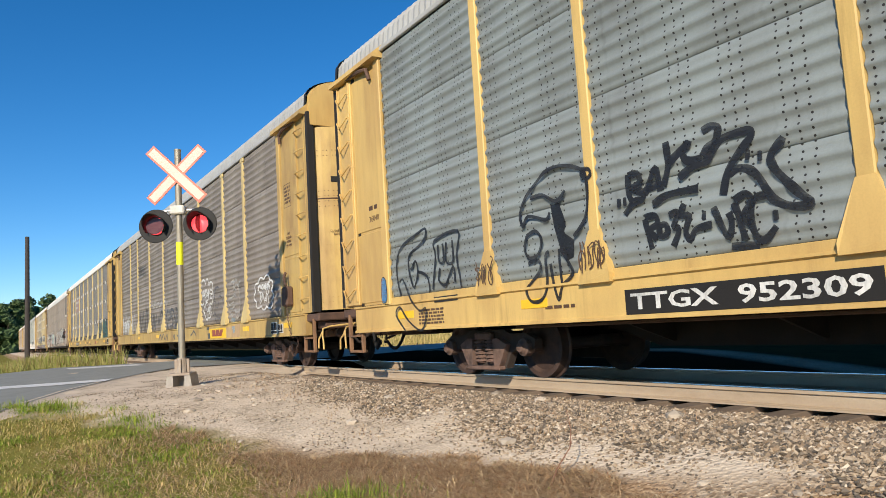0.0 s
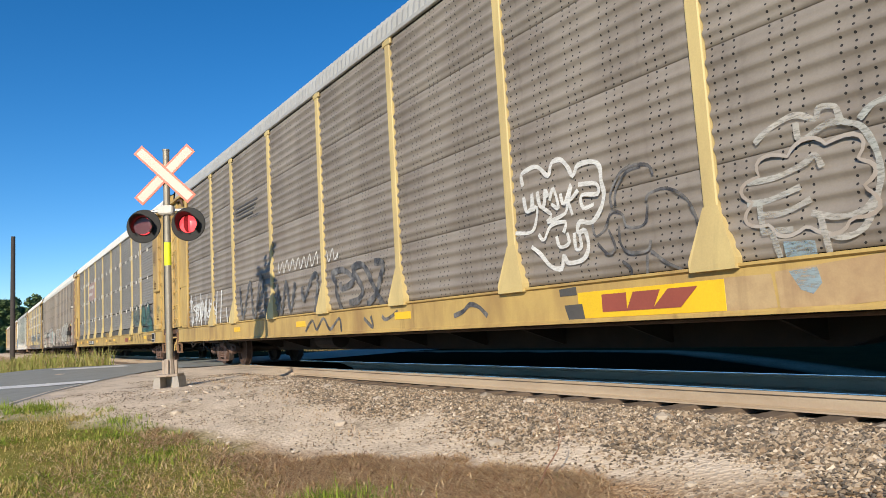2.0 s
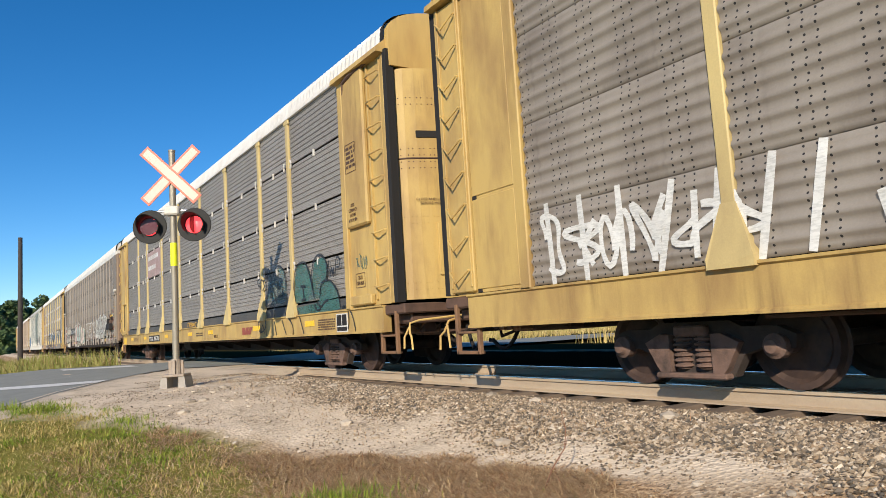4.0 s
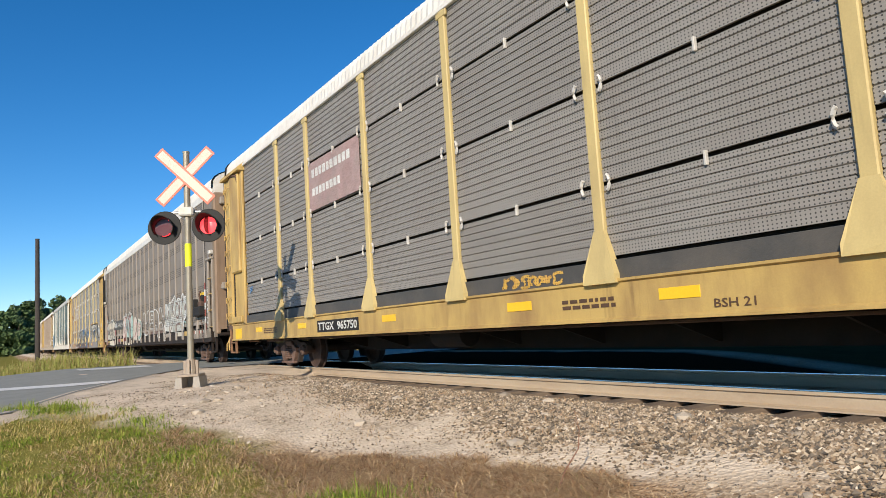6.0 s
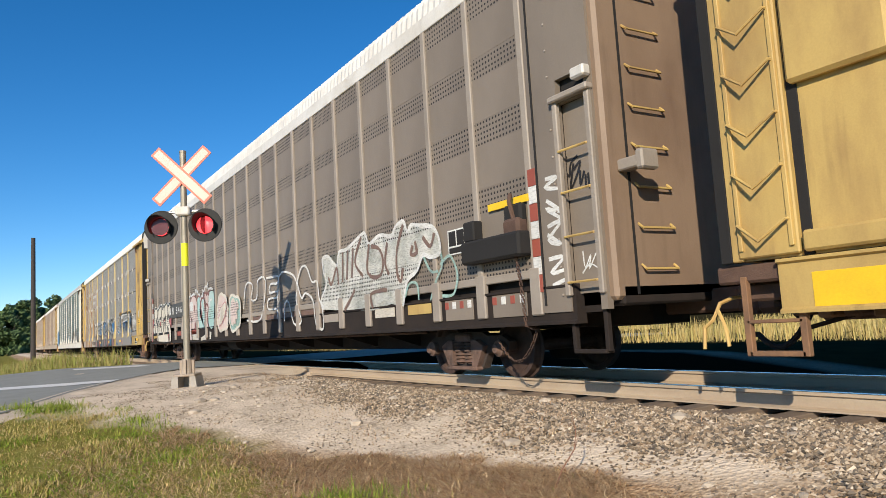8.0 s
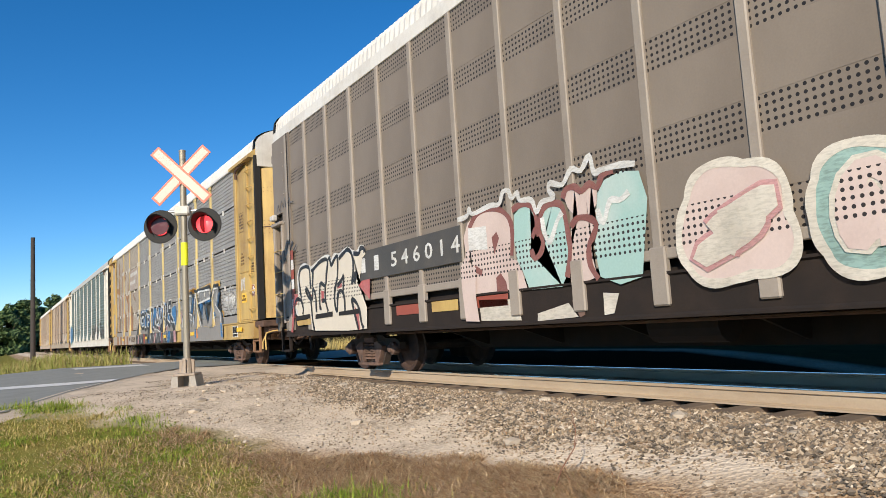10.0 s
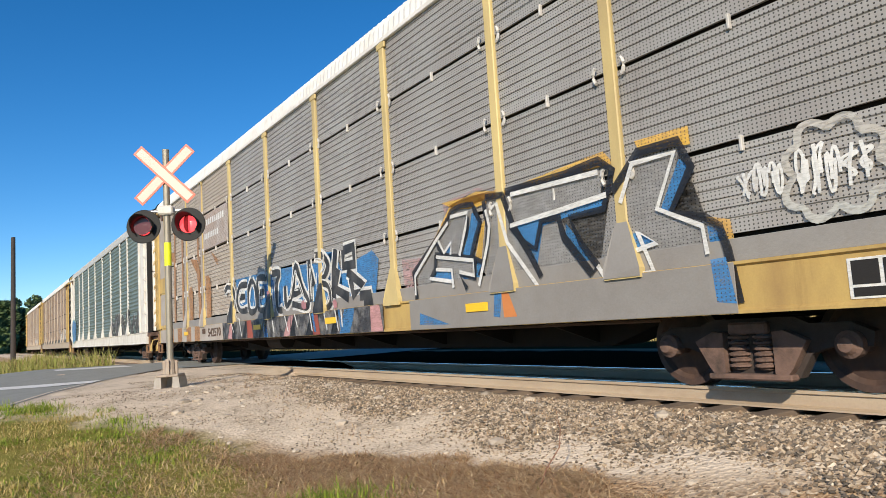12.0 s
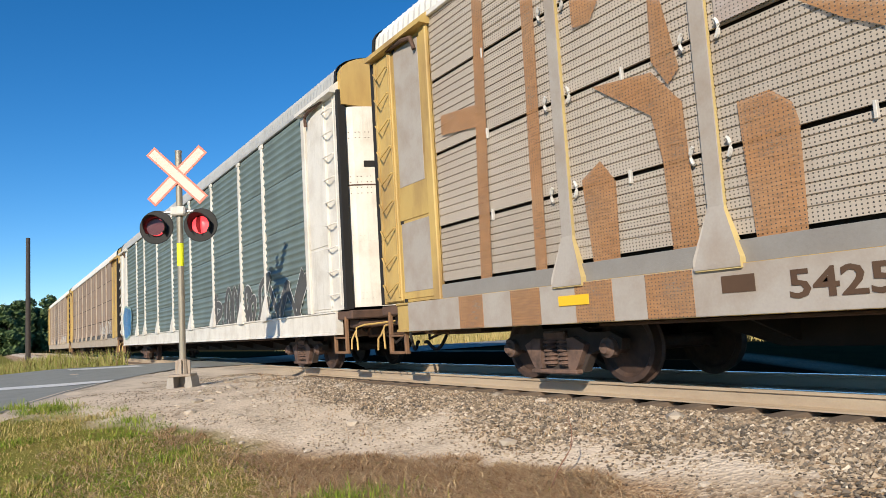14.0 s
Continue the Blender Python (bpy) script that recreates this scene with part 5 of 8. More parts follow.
def plate_with_lines(car, u0, u1, z0, z1):
    side_plate(car, u1, u0, z0, z1, CHALK, "data_plate", 0.024, "white-edged black data plate")
    m = (u0 + u1) / 2
    for a, b, c, d in ((u0 - 0.03, m + 0.015, 0.35, 0.94), (m - 0.015, u1 + 0.03, 0.35, 0.94), (u0 - 0.03, u1 + 0.03, 0.06, 0.28)):
        side_plate(car, b, a, z0 + (z1 - z0) * c, z0 + (z1 - z0) * d, BLACK, "data_field", 0.029)


def reflectors(car, places, z=0.96, out=0.024):
    for u in places:
        side_plate(car, u - 0.24, u + 0.24, z - 0.055, z + 0.055, REFLECT, "reflector", out, "yellow reflector strip")


def emblem(car, u0, u1, z0, z1, material):
    """A company emblem as three plain slabs."""
    w = (u0 - u1) / 3.3
    for k in range(3):
        bm = bmesh.new()
        a, lean = u0 - k * 1.12 * w, 0.05 * k
        v = [bm.verts.new((-HALF - 0.03, u, z)) for u, z in ((a + lean, z0), (a - w + lean, z0), (a - w - lean, z1), (a - lean, z1))]
        bm.faces.new(v)
        part("emblem", bm, material, car, "plain red-brown emblem slab")


def end_texts(car, s, warn=True, out=0.095):
    """The stencils on an end sheet."""
    u = s * 12.2
    hi, lo = u + 0.17, u - 0.17
    bars(car, hi, lo, 3.55, 3.95, 5, STENCIL, int(u) + 3, out)
    fit_words(car, "DECK\nCLEARANCE\nA 87 MIN\nB 93 1/4 MIN", hi - 0.02, lo, 2.63, 2.95, STENCIL, out=out)
    bm = bmesh.new()
    edge = [(hi + 0.03, 3.5), (lo - 0.03, 3.5), (lo - 0.03, 4.0), (hi + 0.03, 4.0), (hi + 0.03, 3.5)]
    for a, b in zip(edge, edge[1:]):
        ribbon(bm, [a, b], 0.014, -HALF - out - 0.001)
    part("table_frame", bm, STENCIL, car)
    if warn:
        bm = bmesh.new()
        x = -HALF - 0.004
        ring = [(hi, 1.50), (lo, 1.50), (lo, 1.74), (hi, 1.74), (hi, 1.50)]
        for a, b in zip(ring, ring[1:]):
            ribbon(bm, [a, b], 0.014, x)
        part("warning_frame", bm, STENCIL, car)
        fit_words(car, "THIS CAR\nEXCESS HEIGHT", hi - 0.04, lo + 0.04, 1.54, 1.70, STENCIL, out=0.004)


def paint_cars():
    c = CARS[1]
    side_plate(c, 4.17, 6.66, 0.765, 1.015, BLACK, "number_board", 0.024, "black board with white reporting number")
    fit_words(c, "TTGX  952309", 6.58, 4.25, 0.81, 0.975, CHALK, 0.022, out=0.031)
    for u, s in ((8.97, 11), (7.03, 12)):
        scrawl(c, u + 0.2, u - 0.2, 1.2, 1.6, STENCIL, 0.02, 3, s, 0.09, "thin brown spray-painted tag")
    cloud(c, 11.92, 11.72, 1.15, 1.6, BLUE, 3, 3, 0.056, INK, 0.015, "blue painted oval")
    bars(c, 12.3, 11.95, 2.71, 2.83, 1, STENCIL, 4, 0.016, "plain bars of a company mark")
    fit_words(c, "26040", 12.3, 11.95, 2.56, 2.66, STENCIL, out=0.016)
    reflectors(c, (8.1, 2.9, -2.0, -7.8, 11.2))
    bars(c, 10.8, 10.1, 0.78, 1.02, 5, STENCIL, 5, 0.026)
    bars(c, 7.9, 7.4, 0.86, 0.92, 1, STENCIL, 6, 0.026)
    strokes(c, 6.58, 4.65, 1.55, 2.39, [[(0.041, 0.731), (0.04, 0.482), (0.064, 0.382)], [(0.04, 0.711), (0.104, 0.709), (0.116, 0.593), (0.056, 0.55), (0.129, 0.477), (0.125, 0.398), (0.064, 0.382), (0, 0.257)], [(0.143, 0.439), (0.178, 0.564), (0.221, 0.712), (0.24, 0.556), (0.247, 0.441)], [(0.157, 0.505), (0.247, 0.532)], [(0.302, 0.979), (0.306, 0.721), (0.266, 0.484)], [(0.306, 0.721), (0.389, 0.84), (0.436, 0.898), (0.397, 0.789), (0.426, 0.697), (0.504, 0.694)], [(0.363, 0.537), (0.438, 0.615), (0.526, 0.644), (0.565, 0.772)], [(0.518, 0.967), (0.572, 0.997), (0.603, 0.948), (0.583, 0.835), (0.533, 0.771), (0.505, 0.712)], [(0.558, 0.72), (0.619, 0.832), (0.743, 0.841), (0.767, 0.781), (0.721, 0.684), (0.638, 0.496), (0.597, 0.245)]], INK, 0.085, 0.008, "black spray-painted tag")
    strokes(c, 6.58, 4.65, 1.55, 2.39, [[(0.635, 0.443), (0.681, 0.485), (0.739, 0.445), (0.784, 0.337), (0.836, 0.109), (0.923, 0), (1, 0.002), (0.958, 0.107), (0.892, 0.285), (0.85, 0.434), (0.849, 0.544), (0.895, 0.637), (0.912, 0.677)], [(0.192, 0.298), (0.282, 0.379), (0.468, 0.374)]], INK, 0.085, 0.01, "black spray-painted tag")
    strokes(c, 6.33, 4.96, 1.28, 1.75, [[(-0.001, 0.863), (0.019, 0.567), (0.045, 0.215)], [(-0, 0.891), (0.094, 0.89), (0.109, 0.707), (0.036, 0.617), (0.097, 0.408)], [(0.122, 0.652), (0.129, 0.452), (0.191, 0.497), (0.18, 0.675), (0.122, 0.652)], [(0.216, 0.833), (0.294, 0.865), (0.249, 0.611), (0.292, 0.524), (0.232, 0.204)], [(0.351, 1.01), (0.314, 0.787), (0.383, 0.755), (0.344, 0.468), (0.378, 0.286), (0.427, 0.467), (0.555, 0.511)], [(0.576, 0.828), (0.625, 0.448), (0.672, 0.224), (0.702, 0.478), (0.685, 0.677)], [(0.728, 0.834), (0.755, 0.58), (0.785, 0.13)], [(0.73, 0.871), (0.819, 0.956), (0.85, 0.784), (0.783, 0.555), (0.838, 0.387)], [(0.95, 0.854), (0.875, 0.833), (0.837, 0.542), (0.859, 0.193), (0.918, 0.079), (1, 0.285)], [(0.684, 0.042), (0.878, -0.004)]], INK, 0.075, 0.008, "black spray-painted tag")
    strokes(c, 6.68, 4.93, 1.5, 2.06, [[(0.859, 0.993), (0.884, 0.975)], [(0.923, 0.926), (0.948, 0.918)], [(0.002, 0.719), (0.034, 0.713)], [(0.05, 0.717), (0.077, 0.715)], [(0.578, 0.201), (0.603, 0.194)], [(0.97, 0.004), (0.998, 0.01)]], INK, 0.09, 0.008, "black sprayed dots")
    strokes(c, 8.24, 7.0, 0.98, 2.47, [[(0.041, 0.599), (0.001, 0.702), (0.099, 0.828), (0.294, 0.935), (0.427, 0.993), (0.618, 0.998), (0.837, 0.945), (0.936, 0.877), (0.941, 0.701), (0.891, 0.558), (0.733, 0.451)], [(0.175, 0.816), (0.353, 0.817), (0.536, 0.741), (0.665, 0.805)], [(0.041, 0.599), (0.131, 0.679), (0.375, 0.62), (0.44, 0.67)], [(0.083, 0.525), (0.042, 0.419), (0.11, 0.343), (0.241, 0.372), (0.295, 0.474), (0.216, 0.551), (0.083, 0.525)], [(0.079, 0.305), (0.234, 0.319), (0.248, 0.237), (0.109, 0.153), (0.023, 0.09), (0.089, 0.004), (0.241, 0.01), (0.335, 0.124), (0.335, 0.336), (0.389, 0.371)], [(0.4, 0.277), (0.426, 0.118), (0.479, -0.001), (0.539, 0.098), (0.686, 0.177), (0.652, 0.256), (0.531, 0.37), (0.539, 0.098)]], INK, 0.05, 0.03, "black spray-painted rounded outline")
    strokes(c, 8.24, 7.0, 0.98, 2.47, [[(0.903, 0.921), (0.986, 0.906), (0.997, 0.861), (0.936, 0.847), (0.89, 0.885), (0.903, 0.921)]], INK, 0.05, 0.032, "black spray-painted rounded outline")
    fills(c, 7.7, 7.35, 1.4, 2.06, [[(0.008, 0.997), (0.431, 1), (0.68, 0.642), (0.563, 0.476), (1.01, 0.328), (0.918, 0.048), (0.62, -0.004), (0.338, 0.199), (0.098, 0.63)]], INK, 0.008, "black sprayed patch")
    strokes(c, 11.45, 9.64, 1.08, 2.2, [[(0.11, 0.001), (0.025, 0.288), (0.003, 0.59), (0.105, 0.837), (0.359, 0.946), (0.518, 1), (0.509, 0.881), (0.387, 0.781), (0.228, 0.683), (0.224, 0.457), (0.29, 0.25), (0.363, 0.436), (0.335, 0.6), (0.255, 0.485)], [(0.364, 0.452), (0.511, 0.368), (0.532, 0.135), (0.399, 0.118)], [(0.591, 0.189), (0.656, 0.605), (0.652, 0.804), (1, 0.862), (0.962, 0.55), (0.979, 0.086), (0.584, 0.092)], [(0.702, 0.748), (0.705, 0.536), (0.775, 0.524), (0.773, 0.749)], [(0.825, 0.753), (0.809, 0.518), (0.909, 0.501), (0.911, 0.765)], [(0.716, 0.444), (0.688, 0.298), (0.788, 0.225), (0.905, 0.443), (0.924, 0.237)]], INK, 0.05, 0.008, "black spray-painted tag")
    strokes(c, 11.45, 10.54, 0.71, 1.49, [[(0.184, 0.97), (0.312, 1), (0.517, 0.618), (0.805, 0.374), (0.996, 0.408), (0.975, 0.189), (0.806, -0.004), (0.398, 0.213), (0.137, 0.481), (-0.005, 0.324), (0.297, 0.01)]], INK, 0.04, 0.056, "black spray-painted tag on the sill")
    fills(c, 10.34, 9.71, 1.1, 1.18, [[(0.019, 0.95), (1, 0.983), (0.989, -0.014), (0.005, -0.059)]], INK, 0.03, "black sprayed block")
    c = CARS[2]
    for k, (a, b, z0, z1, m, w) in enumerate(((-9.65, -11.1, 1.36, 2.15, CHALK, 0.05), (-7.35, -8.45, 1.3, 2.05, GREY_PATCH, 0.035))):
        cloud(c, a, b, z0, z1, None, 20 + k, 9, outline=m, width=w, label="white bubble outline tag")
        if k < 1:
            scrawl(c, a - 0.25, b + 0.25, z0 + 0.45, z1 - 0.15, m, 0.04, 4, 30 + k, label="white spray-painted tag")
            scrawl(c, a - 0.35, b + 0.35, z0 + 0.12, z0 + 0.5, m, 0.035, 3, 40 + k, label="white spray-painted tag")
    side_plate(c, -7.1, -5.3, 0.765, 1.04, BRIGHT_YELLOW, "sill_panel", 0.022, "bright yellow painted sill panel")
    emblem(c, -5.65, -6.75, 0.82, 1.0, MAROON)
    plate_with_lines(c, -10.85, -11.28, 0.78, 1.05)
    plate_with_lines(c, -11.33, -11.66, 0.80, 1.0)
    reflectors(c, (-11.95, -8.9, -1.5, 2.6, 6.8))
    for k in range(4):
        side_plate(c, 5.4 - 0.12 * k, 6.7, 3.66 + 0.09 * k, 3.70 + 0.09 * k, CHARCOAL, "emblem", 0.004, "dark striped emblem bars")
    bars(c, 5.8, 4.9, 3.5, 3.6, 1, CHARCOAL, 8, 0.006)
    strokes(c, -4.48, -5.78, 1.33, 2.53, [[(0.016, 0.854), (0.002, 0.964), (0.082, 0.999), (0.23, 1), (0.361, 0.883), (0.418, 0.989), (0.532, 0.995), (0.612, 0.909), (0.667, 0.814), (0.739, 0.895), (0.903, 0.887), (0.976, 0.822), (0.982, 0.696), (1, 0.583), (0.959, 0.467), (0.849, 0.362), (0.708, 0.385), (0.678, 0.294), (0.761, 0.297), (0.787, 0.151), (0.715, 0.05), (0.545, 0.037), (0.486, 0.109), (0.453, -0.002), (0.32, 0.029), (0.193, 0.162), (0.08, 0.245)], [(0.015, 0.747), (0.041, 0.601), (0.118, 0.622), (0.132, 0.759), (0.139, 0.583)], [(0.206, 0.762), (0.23, 0.619), (0.288, 0.625), (0.311, 0.757), (0.341, 0.683)]], CHALK, 0.06, 0.008, "white bubble outline tag")
    strokes(c, -4.31, -5.69, 1.52, 2.23, [[(0.462, 0.823), (0.516, 1), (0.562, 0.676), (0.481, 0.76)], [(0.595, 0.889), (0.627, 0.71), (0.724, 0.981), (0.69, 0.744), (0.798, 0.87)], [(0.803, 0.95), (0.992, 0.894), (1, 0.742), (0.832, 0.776), (0.841, 0.584), (0.956, 0.599)], [(0.185, 0.741), (0.302, 0.761), (0.264, 0.481), (0.189, 0.384), (-0.002, 0.424)], [(0.369, 0.739), (0.471, 0.592), (0.422, 0.493), (0.639, 0.567), (0.67, 0.751), (0.718, 0.514)], [(0.301, 0.325), (0.362, 0.222), (0.461, 0.424), (0.631, 0.43), (0.602, 0.272)], [(0.516, 0.239), (0.548, 0.063), (0.653, 0.093), (0.642, 0.261)], [(0.722, 0.239), (0.728, -0.007), (0.788, 0.006), (0.779, 0.197)]], CHALK, 0.05, 0.009, "white spray-painted letters")
    strokes(c, -5.58, -6.9, 1.14, 2.24, [[(0.222, 0.66), (0.216, 0.795), (0.323, 0.952), (0.452, 1), (0.602, 0.961), (0.643, 0.871)], [(0.26, 0.669), (0.274, 0.815), (0.395, 0.951), (0.535, 0.963)], [(0.556, 0.655), (0.595, 0.71), (0.742, 0.723), (0.887, 0.629), (0.961, 0.48), (1, 0.297)], [(0.001, 0.551), (0.029, 0.426), (0.13, 0.477), (0.219, 0.627), (0.324, 0.574), (0.35, 0.471), (0.451, 0.437), (0.539, 0.469), (0.57, 0.621)], [(0.042, 0.357), (0.146, 0.241), (0.225, 0.296), (0.167, 0.471)], [(0.279, 0.484), (0.282, 0.32), (0.362, 0.227), (0.532, 0.219), (0.574, 0.307)], [(0.529, 0.188), (0.512, 0.003)], [(0.565, 0.215), (0.684, 0.106), (0.829, 0.014)], [(0.285, 0.157), (0.366, 0.083), (0.36, 0.02)]], SMOKE, 0.035, 0.008, "thin dark spray-painted sketch")
    strokes(c, -7.38, -8.55, 1.15, 2.27, [[(0.105, 0.873), (0.223, 0.948), (0.412, 0.999), (0.552, 0.932), (0.584, 0.998), (0.687, 0.979), (0.72, 0.871), (0.834, 0.803), (0.901, 0.644), (0.916, 0.501), (0.891, 0.368), (0.807, 0.175), (0.713, 0.108), (0.602, 0.112), (0.493, 0.176)], [(0.418, 0.945), (0.441, 0.811), (0.617, 0.876), (0.753, 0.862)], [(0.019, 0.596), (0.237, 0.59), (0.448, 0.645), (0.525, 0.689), (0.563, 0.593)], [(0.001, 0.438), (0.167, 0.434), (0.406, 0.49)], [(0.075, 0.345), (0.261, 0.326), (0.468, 0.39)], [(0.088, 0.211), (0.324, 0.201)], [(0.097, 0.42), (0.102, 0.209)], [(0.458, 0.293), (0.639, 0.238), (0.795, 0.259), (0.879, 0.347)], [(0.168, 0.199), (0.213, 0.013)], [(0.515, 0.271), (0.555, -0.002)], [(0.829, 0.852), (0.911, 0.922), (1, 0.94)]], PALE, 0.055, 0.008, "faded pale spray-painted piece")
    fills(c, -7.66, -7.93, 1.14, 1.29, [[(-0.003, 0.997), (0.961, 0.865), (1.01, 0.03), (0.051, 0.091)]], SKYBLUE, 0.008, "pale blue sprayed patch")
    fills(c, -7.69, -7.95, 0.86, 1.06, [[(0.007, 0.949), (0.899, 1.02), (1, 0.393), (0.7, -0.013), (0.334, 0.186)]], SKYBLUE, 0.026, "pale blue sprayed patch on the sill")
    strokes(c, 3.79, 0.74, 2.05, 2.33, [[(-0, 0.989), (0.015, 0.108), (0.089, 0.888), (0.103, 0.02), (0.176, 0.956), (0.211, 0.08), (0.281, 0.916), (0.314, 0.055), (0.382, 0.878), (0.414, 0.032), (0.48, 0.84), (0.511, 0.01), (0.575, 0.882), (0.604, -0.012), (0.685, 0.9), (0.694, 0.043)], [(0.84, 0.777), (0.866, 0), (0.923, 0.817), (0.948, 0.052), (1, 0.426), (0.98, 0.015)]], CHALK, 0.035, 0.008, "white spray-painted script")
    strokes(c, 2.5, -1.13, 1.12, 1.88, [[(0.393, 0.888), (0.443, 0.706), (0.451, 0.437), (0.507, -0)], [(0.393, 0.914), (0.528, 0.962), (0.647, 0.678), (0.519, 0.519), (0.496, 0.685)], [(0.629, 0.941), (0.726, 0.996), (0.791, 0.817), (0.85, 0.452), (0.947, -0.004), (0.999, 0.029)], [(0.64, 0.885), (0.737, 0.443), (0.685, 0.21), (0.588, 0.187)], [(0.862, 0.978), (0.946, 0.912), (0.92, 0.664), (0.869, 0.302), (0.776, 0.087)], [(-0.001, 0.759), (0.024, 0.399), (0.146, 0.935), (0.221, 0.904), (0.173, 0.018)]], SMOKE, 0.13, 0.008, "faded black spray-painted letters")
    strokes(c, 2.36, -3.66, 0.76, 1.03, [[(0.001, 0.159), (0.06, 0.925), (0.094, 0.269), (0.15, 1.01), (0.197, 0.21), (0.265, 0.908), (0.277, 0.018)], [(0.427, 0.769), (0.478, 0.185), (0.468, 0.869)], [(0.533, 0.809), (0.557, 0.592), (0.619, 0.984)], [(0.874, 0.495), (0.911, 0.682), (0.938, 0.979), (0.971, 0.832), (1, 0.379)]], SMOKE, 0.07, 0.026, "faded scribbles on the sill")
    strokes(c, 11.33, 7.62, 1.1, 2.09, [[(-0, 1), (0.015, 0.042)], [(0.145, 1), (0.158, 0.027)], [(0.297, 0.995), (0.302, 0.012)], [(0.481, 0.917), (0.42, -0.001)], [(0.619, 0.914), (0.586, 0.044)], [(0.758, 0.94), (0.707, 0.061)], [(0.873, 0.939), (0.824, 0.077)], [(0.973, 0.47), (1, -0.003)]], CHALK, 0.085, 0.008, "white spray-painted letters")
    scrawl(c, 11.5, 8.6, 1.2, 1.95, CHALK, 0.075, 6, 52, 0.011, "white spray-painted tag")
    strokes(c, 6.53, 2.86, 1.11, 2.14, [[(0.001, 0.865), (0.055, 0.107), (0.218, 0.911), (0.285, 0.025), (0.441, 0.996), (0.498, -0.003)], [(0.715, 0.72), (0.773, 0.1), (0.863, 0.725), (0.917, 0.123), (1, 0.685)]], SMOKE, 0.14, 0.008, "faded black spray-painted letters")
    fills(c, -5.01, -5.39, 0.74, 1.11, [[(0.011, 0.963), (0.712, 0.994), (0.743, 0.755), (0.033, 0.75)], [(0.185, 0.477), (0.914, 0.488), (1, 0.027), (0.356, -0.001)]], CHARCOAL, 0.026, "dark overpainted patch on the sill")
    fills(c, -6.98, -8.42, 0.73, 1.11, [[(0.41, 0.856), (1, 1.01), (0.975, 0.126), (0.427, -0.012)], [(0.003, 0.836), (0.388, 0.826), (0.409, 0.104), (0.066, 0.05)]], OLD_TAN, 0.0235, "dusty repainted stretch of the sill")
    c = CARS[3]
    emblem(c, -5.45, -6.2, 0.83, 1.0, MAROON)
    plate_with_lines(c, -11.17, -11.64, 0.76, 1.09)
    reflectors(c, (-9.86, -6.55, -2.4, 0.05, 3.56, 7.6, 10.6))
    side_plate(c, 4.42, 6.9, 3.28, 4.28, LOGO_PINK, "painted_field", 0.0035, "faded pink painted field")
    bars(c, 6.72, 4.75, 3.85, 4.12, 1, CHALK, 9, 0.012, "white bars of a company name", wide=(0.75, 1.0))
    bars(c, 6.72, 5.3, 3.48, 3.73, 1, CHALK, 10, 0.012, "white bars of a company name", wide=(0.75, 1.0))
    side_plate(c, 4.74, 6.72, 0.8, 1.03, BLACK, "number_board", 0.024, "black board with white reporting number")
    fit_words(c, "TTGX  965750", 6.66, 4.8, 0.835, 0.995, CHALK, 0.022, out=0.031)
    scrawl(c, 0.4, -0.8, 1.18, 1.32, GOLD, 0.04, 6, 78, 0.016, "yellow-green spray-painted tag")
    bars(c, -0.75, -1.6, 0.85, 0.98, 2, STENCIL, 12, 0.026)
    bars(c, 10.2, 9.2, 0.84, 0.98, 3, STENCIL, 13, 0.026)
    bars(c, -10.3, -11.1, 0.8, 1.02, 5, STENCIL, 14, 0.026)
    end_texts(c, -1)
    side_plate(c, 12.15, 12.72, 0.76, 1.03, BRIGHT_YELLOW, "sill_panel", 0.022, "bright yellow patch on the sill")
    fit_words(c, "BSH 21", -2.78, -3.2, 0.80, 0.88, STENCIL, 0.01, out=0.026)
    scrawl(c, -12.05, -12.5, 1.78, 2.1, TEAL, 0.025, 3, 79, label="pale green tag")
    scrawl(c, 11.3, 11.1, 1.9, 2.1, BLUE, 0.03, 2, 80, label="small blue tag")
    fills(c, -9.07, -10.81, 1.4, 2.19, [[(0.002, 0.218), (0.024, 0.632), (0.092, 0.921), (0.215, 0.984), (0.375, 0.944), (0.475, 0.789), (0.534, 0.501), (0.601, 0.148), (0.623, 0.025), (0.044, -0.001)], [(0.567, 0.584), (0.627, 0.892), (0.744, 1), (0.863, 1), (0.96, 0.919), (0.998, 0.725), (0.987, 0.512), (0.908, 0.41), (0.799, 0.292), (0.791, 0.137), (0.705, 0.026), (0.624, 0.048), (0.581, 0.295)]], TEAL, 0.0025, "teal bubble letter")
    fills(c, -10.31, -11.29, 1.35, 1.73, [[(0.162, 0.427), (0.165, 0.782), (0.302, 0.985), (0.564, 1.01), (0.799, 0.789), (0.935, 0.389), (0.999, 0.129), (0.604, 0.076), (0.002, 0.01)]], TEAL, 0.004, "teal bubble letter")
    fills(c, -9.18, -11.36, 1.14, 1.38, [[(-0.001, 0.692), (0.508, 0.842), (0.969, 0.984), (1, 0.159), (0.497, 0.012), (0.079, 0.023)]], TEAL, 0.014, "teal overspray on the kick plate")
    fills(c, -7.27, -8.61, 1.39, 2.25, [[(-0.001, 0.158), (0.216, 0.936), (0.38, 0.673), (0.638, 1), (0.901, 0.865), (1, 0.481), (1, 0.001)]], TEAL_FAINT, 0.0025, "thin teal overspray")
